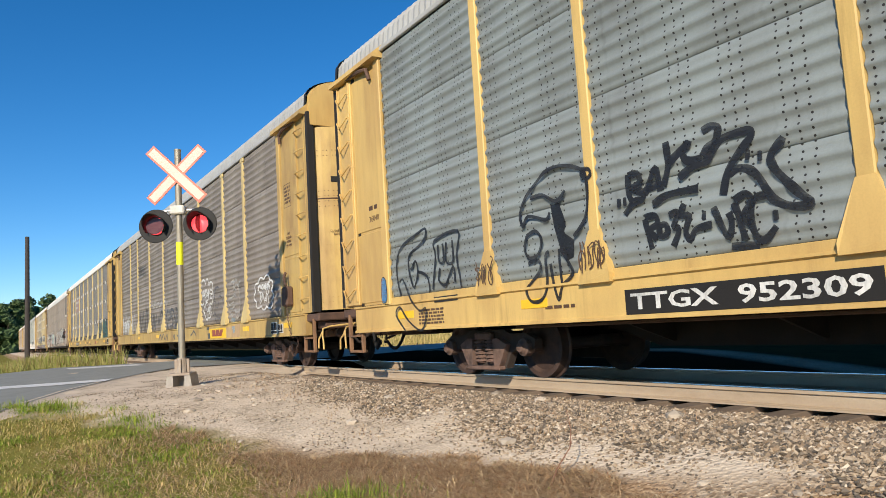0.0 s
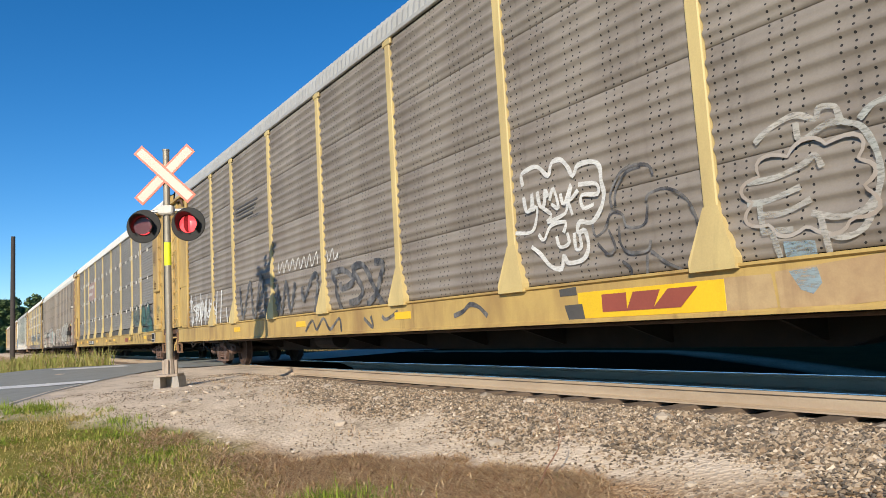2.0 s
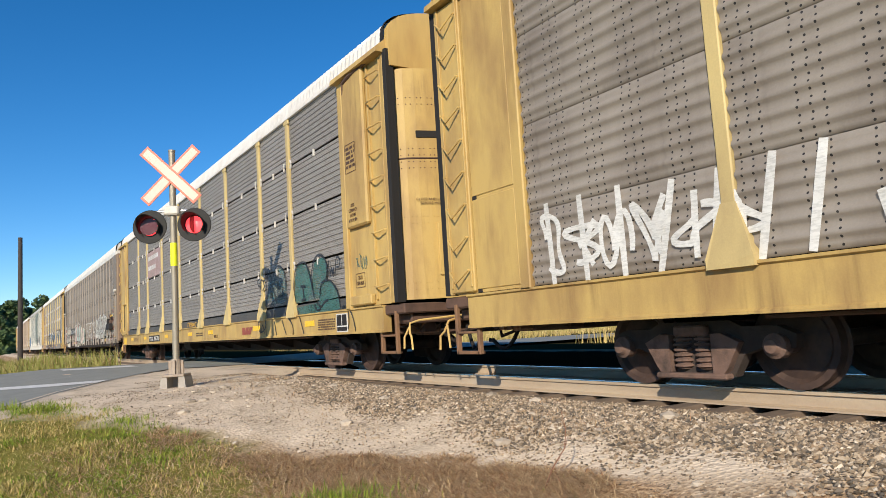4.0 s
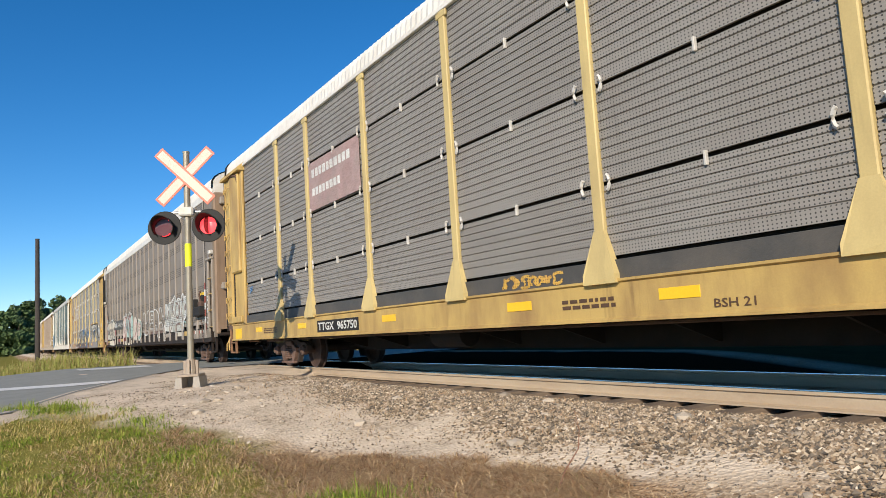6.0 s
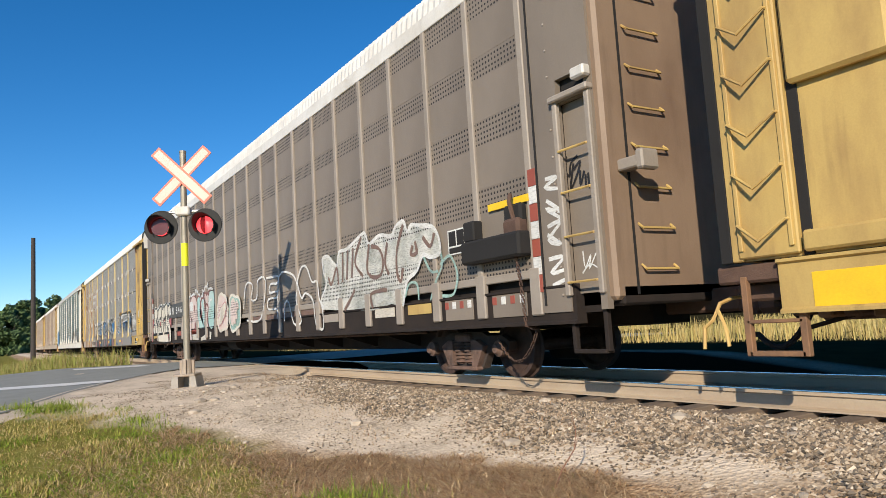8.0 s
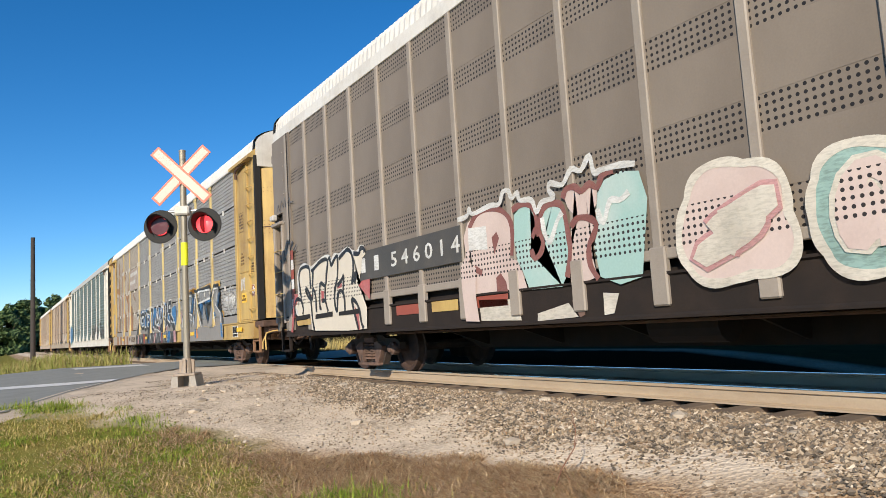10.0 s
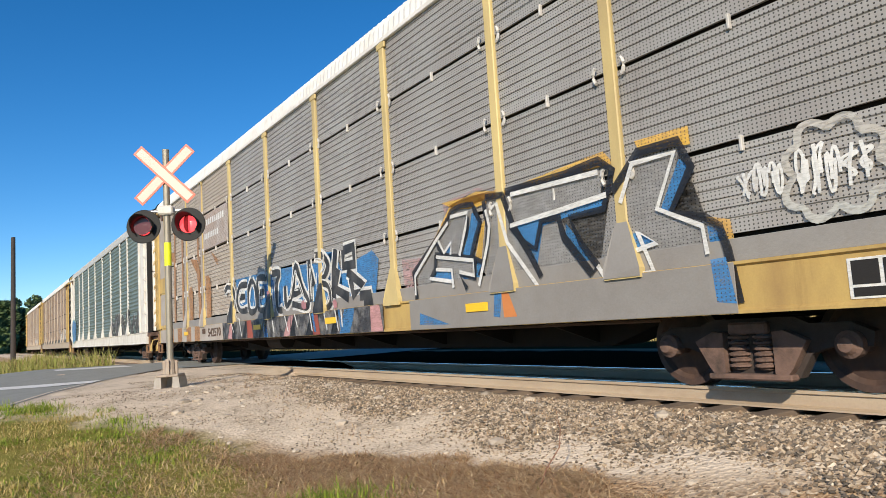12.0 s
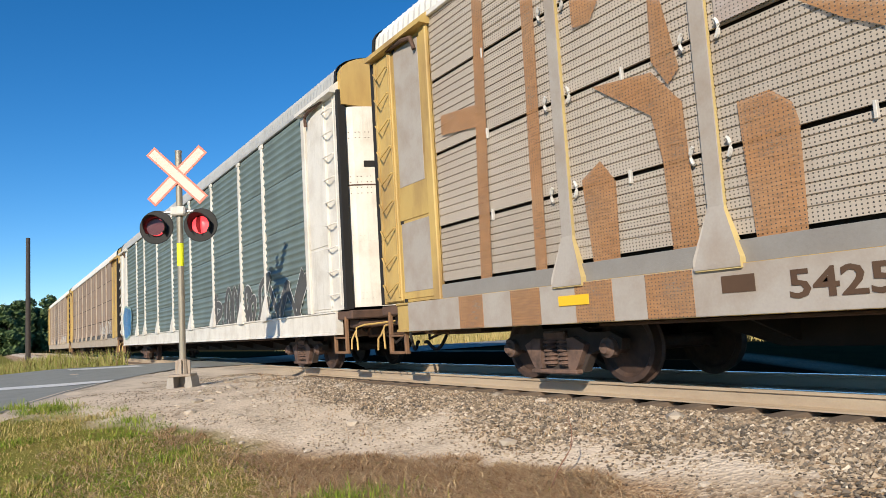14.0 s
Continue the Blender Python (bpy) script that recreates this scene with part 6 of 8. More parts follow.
    strokes(c, -9.07, -11.37, 1.16, 2.26, [[(-0, 0.338), (0.001, 0.602), (0.07, 0.88), (0.214, 0.951), (0.307, 0.894), (0.386, 0.653), (0.455, 0.324), (0.471, 0.236)], [(0.032, 0.199), (0.004, 0.412)], [(0.439, 0.43), (0.425, 0.639), (0.476, 0.892), (0.576, 0.997), (0.674, 0.967), (0.743, 0.839), (0.755, 0.676), (0.726, 0.546)], [(0.598, 0.317), (0.605, 0.428), (0.668, 0.519), (0.797, 0.52), (0.894, 0.41), (0.952, 0.274), (0.989, 0.09), (0.999, 0.002)], [(0.53, 0.172), (0.605, 0.09), (0.686, 0.166), (0.761, 0.193)], [(0.165, 0.514), (0.285, 0.495)], [(0.218, 0.497), (0.237, 0.278)], [(0.175, 0.258), (0.272, 0.269)], [(0.466, 0.154), (0.522, 0.043), (0.603, 0.058)]], INK, 0.055, 0.016, "black outline of teal letters")
    strokes(c, -7.26, -8.63, 1.12, 2.27, [[(-0.002, 0.269), (0.064, 0.622), (0.194, 1), (0.321, 0.748), (0.442, 0.483), (0.561, 0.267)], [(0.383, 0.779), (0.516, 0.958), (0.688, 1), (0.867, 0.925), (0.953, 0.753), (0.977, 0.482), (1, 0.234)], [(0.604, 0.699), (0.604, 0.42)], [(0.793, 0.705), (0.834, 0.427)], [(0.604, 0.42), (0.834, 0.427)], [(0.25, 0.635), (0.26, 0.426)], [(0.029, 0.265), (0.394, 0.286), (0.395, 0.003)]], INK, 0.045, 0.016, "black outlined letter")
    strokes(c, -6.78, -11.97, 0.76, 2.09, [[(0.082, 0.451), (0.094, 0.009)], [(0.203, 0.237), (0.226, 0.009)], [(0.297, 0.247), (0.343, 0.009)], [(0.334, 0.367), (0.416, 0.153), (0.418, -0.002)], [(0.481, 0.349), (0.509, 0.191), (0.536, 0.009)], [(0.898, 0.32), (0.919, 0.345), (0.949, 0.309), (0.977, 0.22), (0.996, 0.062), (0.999, -0.003)], [(0.941, 0.346), (0.951, 0.163), (0.941, 0.032)], [(0.028, 1), (-0, 0.961), (0.016, 0.875), (0.034, 0.885)], [(0.04, 0.805), (0.049, 0.972), (0.071, 0.959)], [(0.1, 0.962), (0.079, 0.936), (0.094, 0.854), (0.066, 0.793)]], INK, 0.045, 0.03, "thin black strokes on the sill")
    strokes(c, -6.72, -11.44, 0.82, 2.12, [[(0.001, 0.25), (0.006, 0.406), (0.056, 0.449), (0.101, 0.359), (0.113, 0.15), (0.072, 0.044), (0.015, 0.053), (0.001, 0.25)], [(0.029, 0.205), (0.033, 0.012), (0.066, 0.159), (0.09, 0.004)], [(0.895, 0.983), (0.884, 0.768), (0.904, 0.858), (0.911, 0.789), (0.922, 0.871), (0.927, 0.778), (0.938, 0.872), (0.938, 0.732)], [(0.955, 0.783), (0.961, 0.942), (0.978, 1), (1, 0.959), (0.993, 0.866), (0.966, 0.863)]], INK, 0.04, 0.03, "thin black spray-painted tag")
    c = CARS[4]
    plate_with_lines(c, -10.46, -10.9, 1.75, 2.1)
    for k, u in enumerate((-11.75, -10.6, -9.5, -8.35, -6.1, 6.4, 7.5, 5.25)):
        side_plate(c, u - 0.4, u + 0.3, 0.97 if k > 1 else 0.84, 1.12, (P_BOX_PLAIN, P_BOX_PLAIN, YELLOW_OLD, CREAM, BOX_TRIM, YELLOW_OLD, MAROON, MAROON)[k], "slot_plate", 0.03, "painted plate in a sill slot")
        if k < 2:
            for i in range(4):
                side_plate(c, u - 0.36 + 0.19 * i, u - 0.27 + 0.19 * i, 1.0, 1.1, MAROON if i % 2 else CHALK, "marker_band", 0.035)
    side_plate(c, -12.35, -11.5, 2.2, 2.29, BRIGHT_YELLOW, "sill_panel", 0.045, "yellow warning strip")
    bm = bmesh.new()
    box(bm, -HALF - 0.22, -HALF, -12.3, -11.05, 1.55, 1.85, 0.03)
    box(bm, -HALF - 0.16, -HALF, -11.3, -11.05, 1.85, 2.12, 0.02)
    box(bm, -HALF - 0.12, -HALF, -12.25, -11.9, 1.85, 2.2, 0.03)
    part("brake_box", bm, BLACK, c, "black brake gear box")
    for i in range(7):
        z = 1.1 + 0.21 * i
        side_plate(c, -12.49, -12.35, z, z + 0.205, CHALK if i % 2 else MAROON, "marker_band", 0.05, "red and white marker band")
        side_plate(c, 12.35, 12.49, z, z + 0.205, CHALK if i % 2 else MAROON, "marker_band", 0.05)
    side_plate(c, 5.8, 9.15, 1.62, 2.12, CHARCOAL, "number_board", 0.05, "dark painted band with white stencilled number")
    fit_words(c, "5 4 6 0 1 4", 7.85, 5.82, 1.75, 1.99, CHALK, 0.01, out=0.057)
    for u in (8.97, 8.46):
        bars(c, u, u - 0.17, 1.6, 2.0, 1, CHALK, 15, 0.057, "white bar of a company mark")
    for k in range(3, 5):
        a = 5.9 - 1.25 * k
        cloud(c, a, a - 1.2, 0.95, 1.95 + 0.1 * (k % 2), (BLUSH, AQUA, CREAM)[k % 3], 130 + k, 5, 0.052 + 0.004 * k, CREAM, 0.09, "pink and aqua bubble letter with white edge")
        fat_tag(c, a - 0.3, a - 0.95, 1.1, 1.75, (CREAM, BLUSH, AQUA)[k % 3], (PINK, CREAM, PINK)[k % 3], 1, 140 + k, 0.08, 0.2, 0.05, "inner strokes of painted letters")
    fills(c, -0.74, -5.8, 1.09, 2.15, [[(0.001, 0.103), (-0, 0.961), (0.313, 0.94), (0.497, 0.961), (0.675, 0.926), (0.79, 1), (0.849, 0.969), (0.901, 0.684), (0.97, 0.35), (1, 0.084), (0.768, 0.004), (0.477, 0.013)]], DULL_BROWN, 0.004, "brown painted letters")
    strokes(c, -0.49, -5.8, 0.86, 2.16, [[(-0.001, 0.504), (0.047, 0.961), (0.151, 0.924), (0.127, 0.658), (0.212, 0.657), (0.236, 0.984), (0.346, 0.943), (0.267, 0.269), (0.048, 0.261)], [(0.362, 0.98), (0.521, 0.96), (0.504, 0.843), (0.418, 0.853), (0.4, 0.71), (0.5, 0.7), (0.498, 0.598), (0.382, 0.588), (0.378, 0.419), (0.492, 0.394), (0.488, 0.23)], [(0.502, 0.228), (0.534, 0.955), (0.69, 0.932), (0.746, 0.718), (0.728, 0.494), (0.778, 0.143), (0.694, 0.118), (0.641, 0.478), (0.589, 0.452), (0.582, 0.174)], [(0.748, 0.793), (0.8, 1), (0.857, 0.975), (0.905, 0.735), (0.958, 0.715), (0.972, 0.463), (0.998, 0.316), (1, 0.003), (0.931, 0.082), (0.909, 0.445), (0.835, 0.575), (0.788, 0.515), (0.748, 0.793)]], CHALK, 0.055, 0.052, "white outline of painted letters")
    fills(c, -5.75, -10.28, 1.1, 2.44, [[(0.031, 0.833), (0.1, 0.838), (0.183, 0.673), (0.21, 0.856), (0.292, 0.867), (0.43, 0.999), (0.466, 0.98), (0.496, 0.846), (0.583, 0.918), (0.676, 0.869), (0.71, 0.961), (0.769, 0.994), (0.793, 0.861), (0.823, 0.923), (0.875, 0.892), (0.973, 0.811), (1, 0.554), (0.938, 0.508), (0.89, 0.554), (0.846, 0.395), (0.774, 0.29), (0.737, 0.011), (0.65, 0.056), (0.503, 0.002), (0.226, 0.053), (0.031, 0.089), (0, 0.23), (0.065, 0.449), (0.037, 0.66)]], WILD, 0.0485, "white spray-painted wild letters")
    strokes(c, -5.75, -10.28, 1.12, 2.44, [[(0.031, 0.83), (0.1, 0.835), (0.183, 0.668), (0.21, 0.854), (0.292, 0.865), (0.43, 0.999), (0.466, 0.98), (0.496, 0.844), (0.583, 0.917), (0.676, 0.867), (0.71, 0.96), (0.769, 0.994), (0.793, 0.858), (0.823, 0.922), (0.875, 0.891), (0.973, 0.808), (1, 0.547), (0.938, 0.501), (0.89, 0.548), (0.846, 0.386), (0.774, 0.28), (0.737, -0.004)], [(0.031, 0.075), (0, 0.219), (0.065, 0.441), (0.037, 0.655), (0.031, 0.83)]], CHALK, 0.07, 0.052, "bright white edge of the letters")
    strokes(c, -6.16, -10.15, 1.14, 2.4, [[(0.001, 0.544), (0.035, 0.428), (0.104, 0.65), (0.119, 0.405)], [(0.182, 0.859), (0.167, 0.425)], [(0.239, 0.869), (0.214, 0.445)], [(0.295, 0.878), (0.27, 0.461)], [(0.384, 0.999), (0.31, 0.676), (0.386, 0.457)], [(0.461, 0.868), (0.43, 0.537), (0.484, 0.41), (0.56, 0.431), (0.584, 0.602), (0.553, 0.766), (0.479, 0.829)], [(0.628, 0.822), (0.601, 0.566), (0.631, 0.408)], [(0.769, 0.983), (0.709, 0.698), (0.7, 0.414), (0.728, 0.291), (0.75, 0.454)], [(0.838, 0.697), (0.819, 0.595), (0.865, 0.603), (0.855, 0.744)], [(0.915, 0.769), (0.967, 0.638), (1, 0.779)], [(0.177, 0.021), (0.249, 0.172), (0.297, 0.29)], [(0.47, 0.001), (0.457, 0.187), (0.571, 0.219), (0.606, 0.21)]], DULL_BROWN, 0.075, 0.056, "brown strokes in the letters")
    strokes(c, -9.17, -10.69, 1.16, 1.84, [[(0.73, 1), (0.75, 0.713), (0.63, 0.411), (0.501, 0.003)], [(0.716, 0.723), (0.893, 0.86), (1, 0.465), (0.919, 0.074), (0.718, 0.063)], [(-0.002, 0.134), (0.096, 0.424), (0.255, 0.392), (0.277, 0.038)], [(0.402, 1), (0.533, 0.626), (0.674, 0.591)]], AQUA, 0.05, 0.052, "pale green strokes beside the letters")
    fills(c, 12.29, 8.77, 0.78, 2.22, [[(0.038, 0.247), (-0.001, 0.383), (0.02, 0.475), (0.073, 0.586), (0.074, 0.808), (0.117, 0.917), (0.191, 0.944), (0.258, 0.898), (0.29, 0.882), (0.431, 0.955), (0.543, 0.975), (0.578, 0.89), (0.619, 0.97), (0.677, 0.948), (0.757, 0.985), (0.81, 0.998), (0.856, 0.933), (0.903, 0.925), (0.95, 0.97), (0.992, 0.962), (1, 0.892), (0.962, 0.854), (0.941, 0.693), (0.903, 0.538), (0.941, 0.436), (0.991, 0.252), (0.979, 0.009), (0.877, 0.003), (0.751, -0.002), (0.328, 0.024), (0.265, 0.032), (0.243, 0.238), (0.103, 0.235)]], STAKFILL, 0.063, "cream painted letters")
    strokes(c, 12.31, 8.8, 1.18, 2.23, [[(0.045, 0.001), (0.001, 0.146), (0.021, 0.271), (0.074, 0.426), (0.071, 0.733), (0.117, 0.898), (0.198, 0.931), (0.265, 0.87), (0.297, 0.849), (0.439, 0.947), (0.551, 0.974), (0.586, 0.86), (0.627, 0.963), (0.685, 0.936), (0.765, 0.986), (0.818, 1), (0.865, 0.92), (0.912, 0.902), (0.959, 0.967), (1, 0.95)]], CHALK, 0.1, 0.0645, "white halo of painted letters")
    strokes(c, 12.3, 10.43, 0.82, 2.15, [[(0.004, 0.246), (-0.001, 0.42), (0.081, 0.512), (0.205, 0.492), (0.184, 0.665), (0.163, 0.841), (0.226, 0.962), (0.397, 0.983), (0.489, 0.926), (0.501, 0.698), (0.511, 0.632)], [(0.352, 0.632), (0.401, 0.638), (0.459, 0.563), (0.543, 0.468), (0.571, 0.62), (0.636, 0.514), (0.644, 0.268)], [(0.352, 0.632), (0.424, 0.521), (0.496, 0.445), (0.52, 0.19), (0.564, 0)], [(0.205, 0.492), (0.262, 0.35), (0.237, 0.254)], [(0.551, 0.925), (0.579, 0.902), (0.818, 1), (0.999, 0.991), (0.958, 0.8), (0.919, 0.636), (0.776, 0.668), (0.749, 0.344), (0.788, 0.323)], [(0.919, 0.636), (0.902, 0.436), (0.963, 0.255)], [(0.81, 0.423), (0.901, 0.422)], [(0.594, 0.898), (0.559, 0.654)]], INK, 0.085, 0.068, "black edge of painted letters")
    strokes(c, 10.39, 8.78, 0.78, 2.23, [[(0.003, 0.93), (0.048, 0.957), (0.08, 0.858), (0.224, 0.95), (0.273, 0.924), (0.249, 0.693), (0.152, 0.512), (0.146, 0.338), (0.203, 0.257), (0.236, 0.449), (0.329, 0.507), (0.416, 0.421), (0.419, 0.233)], [(0.236, 0.572), (0.368, 0.644), (0.42, 0.681), (0.384, 0.45)], [(0.31, 0.914), (0.475, 0.978), (0.569, 0.998), (0.67, 0.921), (0.695, 0.756), (0.633, 0.567), (0.728, 0.681), (0.768, 0.671), (0.697, 0.576)], [(0.714, 0.931), (0.853, 0.912), (0.897, 0.964), (0.972, 0.961), (1, 0.909)], [(0.614, 0.39), (0.731, 0.328), (0.8, 0.232), (0.841, 0.08), (0.889, 0.014)], [(0.614, 0.39), (0.644, 0.274), (0.693, 0.158), (0.756, 0.002)]], INK, 0.085, 0.068, "black edge of painted letters")
    fills(c, 12.58, 8.63, 0.78, 1.65, [[(0.652, 0.994), (0.702, 0.995), (0.7, 0.916), (0.649, 0.893)], [(0.447, 0.924), (0.485, 0.899), (0.473, 0.682), (0.447, 0.651)], [(0.83, 0.486), (0.871, 0.321), (0.878, -0), (0.855, 0.006)], [(0.28, 0.886), (0.324, 0.861), (0.3, 0.777)], [(0.882, 0.888), (0.919, 0.964), (0.999, 0.976), (0.989, 0.582), (0.914, 0.791)], [(0.06, 0.963), (0.13, 0.95), (0.117, 0.773), (0.069, 0.636), (0.027, 0.033), (-0.001, 0.038), (0.028, 0.437)]], ROSE, 0.066, "red patch in the letters")
    fills(c, 5.8, 3.14, 0.8, 2.23, [[(0.037, 0.648), (0.029, 0.793), (0.072, 0.919), (0.163, 1), (0.29, 0.994), (0.39, 0.931), (0.431, 0.809), (0.429, 0.663), (0.406, 0.524), (0.458, 0.489), (0.491, 0.38), (0.52, 0.234), (0.441, 0.228), (0.081, 0.245), (0.115, 0.003), (0.014, 0.012), (-0.001, 0.328), (0.027, 0.487)], [(0.834, 0.676), (0.878, 0.727), (0.823, 0.826), (0.807, 0.906), (0.832, 0.968), (0.873, 0.957), (0.899, 0.899), (0.931, 0.936), (0.97, 0.96), (0.999, 0.902), (0.992, 0.802), (0.945, 0.72), (0.979, 0.672), (0.985, 0.618), (0.954, 0.562), (0.945, 0.428), (0.963, 0.271), (0.886, 0.237), (0.807, 0.253), (0.816, 0.466)]], BLUSH, 0.0485, "pale pink bubble letter")
    fills(c, 4.62, 2.47, 1.08, 2.22, [[(0.016, 0.861), (0.087, 0.935), (0.164, 0.901), (0.203, 0.785), (0.178, 0.621), (0.147, 0.507), (0.147, 0.383), (0.191, 0.346), (0.24, 0.429), (0.261, 0.519), (0.237, 0.722), (0.266, 0.832), (0.354, 0.866), (0.43, 0.784), (0.456, 0.567), (0.457, 0.385), (0.43, 0.166), (0.383, 0.04), (0.11, 0.045), (0.06, 0.255), (0.018, 0.368), (-0, 0.606)], [(0.691, 0.862), (0.742, 0.963), (0.855, 1), (0.963, 0.959), (1, 0.705), (0.958, 0.304), (0.932, 0.045), (0.791, -0.001), (0.664, 0.089), (0.637, 0.371), (0.67, 0.53), (0.667, 0.659)]], AQUA_DOT, 0.0485, "aqua bubble letter")
    strokes(c, 5.75, 2.88, 0.83, 2.25, [[(0.062, 0.852), (0.132, 0.964), (0.251, 0.98), (0.343, 0.906), (0.387, 0.77), (0.373, 0.523)], [(0.396, 0.914), (0.459, 0.937), (0.529, 0.904), (0.552, 0.804), (0.555, 0.664), (0.579, 0.792), (0.605, 0.858), (0.669, 0.875), (0.717, 0.824), (0.738, 0.594), (0.74, 0.466), (0.714, 0.274)], [(0.507, 0.542), (0.526, 0.467), (0.567, 0.503), (0.584, 0.594), (0.551, 0.705), (0.519, 0.638)], [(0.721, 0.896), (0.745, 0.959), (0.793, 0.96), (0.827, 0.914), (0.873, 0.95), (0.914, 0.91), (0.943, 0.987), (1, 1)], [(0.756, 0.659), (0.797, 0.714), (0.858, 0.695), (0.893, 0.637), (0.871, 0.551), (0.846, 0.483), (0.846, 0.345), (0.882, 0.233)], [(0.025, 0.488), (0.001, 0.353), (0.044, -0.003)], [(0.087, 0.472), (0.145, 0.412)]], WINE, 0.085, 0.0525, "brown edge of bubble letters")
    strokes(c, 5.84, 2.58, 1.65, 2.48, [[(0.001, 0.656), (0.075, 0.679), (0.092, 0.786), (0.117, 0.684), (0.238, 0.736), (0.299, 0.719), (0.327, 0.878), (0.362, 0.88), (0.381, 0.752), (0.416, 0.808), (0.429, 0.688), (0.496, 0.642), (0.52, 0.449), (0.553, 0.57), (0.619, 0.589), (0.595, 0.711), (0.607, 0.798), (0.668, 0.732), (0.716, 0.899), (0.764, 0.843), (0.808, 1), (0.823, 0.771), (0.86, 0.771), (0.937, 0.763), (1, 0.724)], [(0.547, 0.358), (0.558, 0.116), (0.583, 0), (0.627, 0.257), (0.657, 0.36)], [(0.824, 0.298), (0.847, 0.102), (0.883, 0.356), (0.928, 0.339), (0.965, 0.41)]], CHALK, 0.075, 0.056, "white edge of bubble letters")
    fills(c, 5.61, 5.17, 1.71, 2.04, [[(0.038, 1.01), (0.982, 0.921), (0.995, 0.002), (0.009, 0.109)]], CHALK, 0.056, "white painted square")
    fills(c, 5.07, 4.81, 1.14, 1.91, [[(0.137, 0.25), (0.537, 0.314), (0.925, 0.161), (1.01, 0.003), (0.133, 0.023)], [(-0.012, 0.924), (0.402, 1), (0.59, 0.888), (0.118, 0.633)]], WINE, 0.0525, "dark painted hole in a letter")
    fills(c, 5.48, 2.96, 0.76, 1.08, [[(-0.001, 0.989), (0.335, 0.872), (0.35, 0.053), (0.012, 0.131)], [(0.474, 0.264), (0.692, 0.561), (0.749, 0.057), (0.47, -0.01)], [(0.909, 0.796), (0.998, 0.728), (0.963, 0.107), (0.907, 0.061)]], CREAM, 0.034, "cream painted sill slot")
    fills(c, 3.68, 3.46, 0.77, 0.99, [[(0.011, 0.865), (0.991, 1.01), (0.884, 0.122), (0.517, 0.008)]], DULL_BROWN, 0.034, "brown painted sill slot")
    # darkness of the slots, laid over the letters as flat black shapes
    fills(c, 12.29, 9.11, 1.04, 1.16, [[(0.001, 0.808), (0.266, 0.976), (0.263, 0.28), (0.007, 0.106)], [(0.361, 0.762), (0.633, 0.934), (0.63, 0.151), (0.357, 0.023)], [(0.725, 0.755), (1, 0.907), (0.998, 0.189), (0.722, 0.175)]], BLACK, 0.0725, "black shape painted for a dark slot along the sill")
    fills(c, 12.24, 11.42, 0.94, 1.06, [[(0.005, 0.844), (0.986, 0.96), (0.998, 0.047), (0.074, -0.021)]], YELLOW_OLD, 0.0655, "yellow plate in a sill slot")
    strokes(c, 13.19, 12.12, 2.28, 2.81, [[(0.09, 0.524), (-0.002, 0.317), (0.186, 0.146), (0.385, 0.306), (0.33, -0.004)], [(0.496, 0.964), (0.44, 0.613), (0.607, 1), (0.651, 0.519), (0.778, 0.918), (0.825, 0.532), (1, 0.718)]], INK, 0.035, 0.05, "thin black tag on the end sheet")
    strokes(c, 13.24, 12.19, 3.52, 3.78, [[(-0.002, 0.093), (0.056, 0.639), (0.163, -0.005), (0.269, 0.872), (0.369, 0.142), (0.472, 1), (0.524, 0.142)], [(0.644, 0.375), (0.767, 0.789), (0.781, 0.003)], [(0.792, 0.372), (1, 0.276)]], SMOKE, 0.035, 0.05, "thin black tag on the end sheet")
    strokes(c, -12.62, -12.89, 1.16, 2.39, [[(0.128, 1), (0.916, 0.989), (0.087, 0.925), (0.945, 0.881)], [(0.111, 0.798), (1, 0.666), (0.071, 0.722), (0.937, 0.608)], [(0.071, 0.551), (0.955, 0.577), (0.095, 0.427), (0.879, 0.37), (0.032, 0.476)], [(0, 0.246), (0.95, 0.248), (0.111, 0.12), (0.921, 0.13)], [(0.135, -0.002), (0.924, 0.041)]], CHALK, 0.05, 0.043, "white zigzag tag on the end sheet")
    strokes(c, -12.88, -13.43, 2.18, 2.6, [[(0.149, 0.991), (0.004, 0.774), (0.183, 0.445), (0.253, 0.775), (0.467, 0.917)], [(0.332, 0.747), (0.193, 0.089), (0.426, 0.452), (0.532, 0.762), (0.317, 0.576)], [(0.51, 0.51), (0.492, 0.127), (0.623, 0.471)], [(0.653, 0.375), (0.642, 0.079)], [(0.731, 0.391), (0.735, 0.007), (0.844, 0.395)], [(0.924, 0.704), (0.786, 0.16), (0.995, 0.426), (0.938, 0.027)]], INK, 0.035, -0.04, "black tag in the ladder recess")
    strokes(c, -13.07, -13.42, 1.24, 1.51, [[(0.087, 0.986), (0.148, 0.318), (0.429, 0.792), (0.319, 0.227), (0.727, 0.866), (0.783, 0.219), (0.994, 0.69)], [(0.006, 0.078), (0.395, 0.409), (0.933, 0.006)]], CHALK, 0.02, -0.04, "thin white tag in the ladder recess")
    fills(c, 5.82, 5.45, 0.79, 1.66, [[(0.004, 0.863), (0.3, 1), (0.985, 0.81), (0.862, 0.368), (0.996, 0.003), (0.127, 0.02), (-0.005, 0.553)]], BLUSH, 0.062, "pale pink foot of a bubble letter")
    c = CARS[5]
    side_plate(c, -10.2, -4.75, 0.722, 1.153, P_KICK, "sill_panel", 0.052, "grey overpainted sill")
    cloud(c, -10.7, -11.5, 1.4, 2.15, None, 152, 8, outline=PALE, width=0.07, label="faded white painted ring")
    scrawl(c, -10.8, -11.4, 1.55, 2.0, CHALK, 0.03, 5, 153, label="white spray-painted tag")
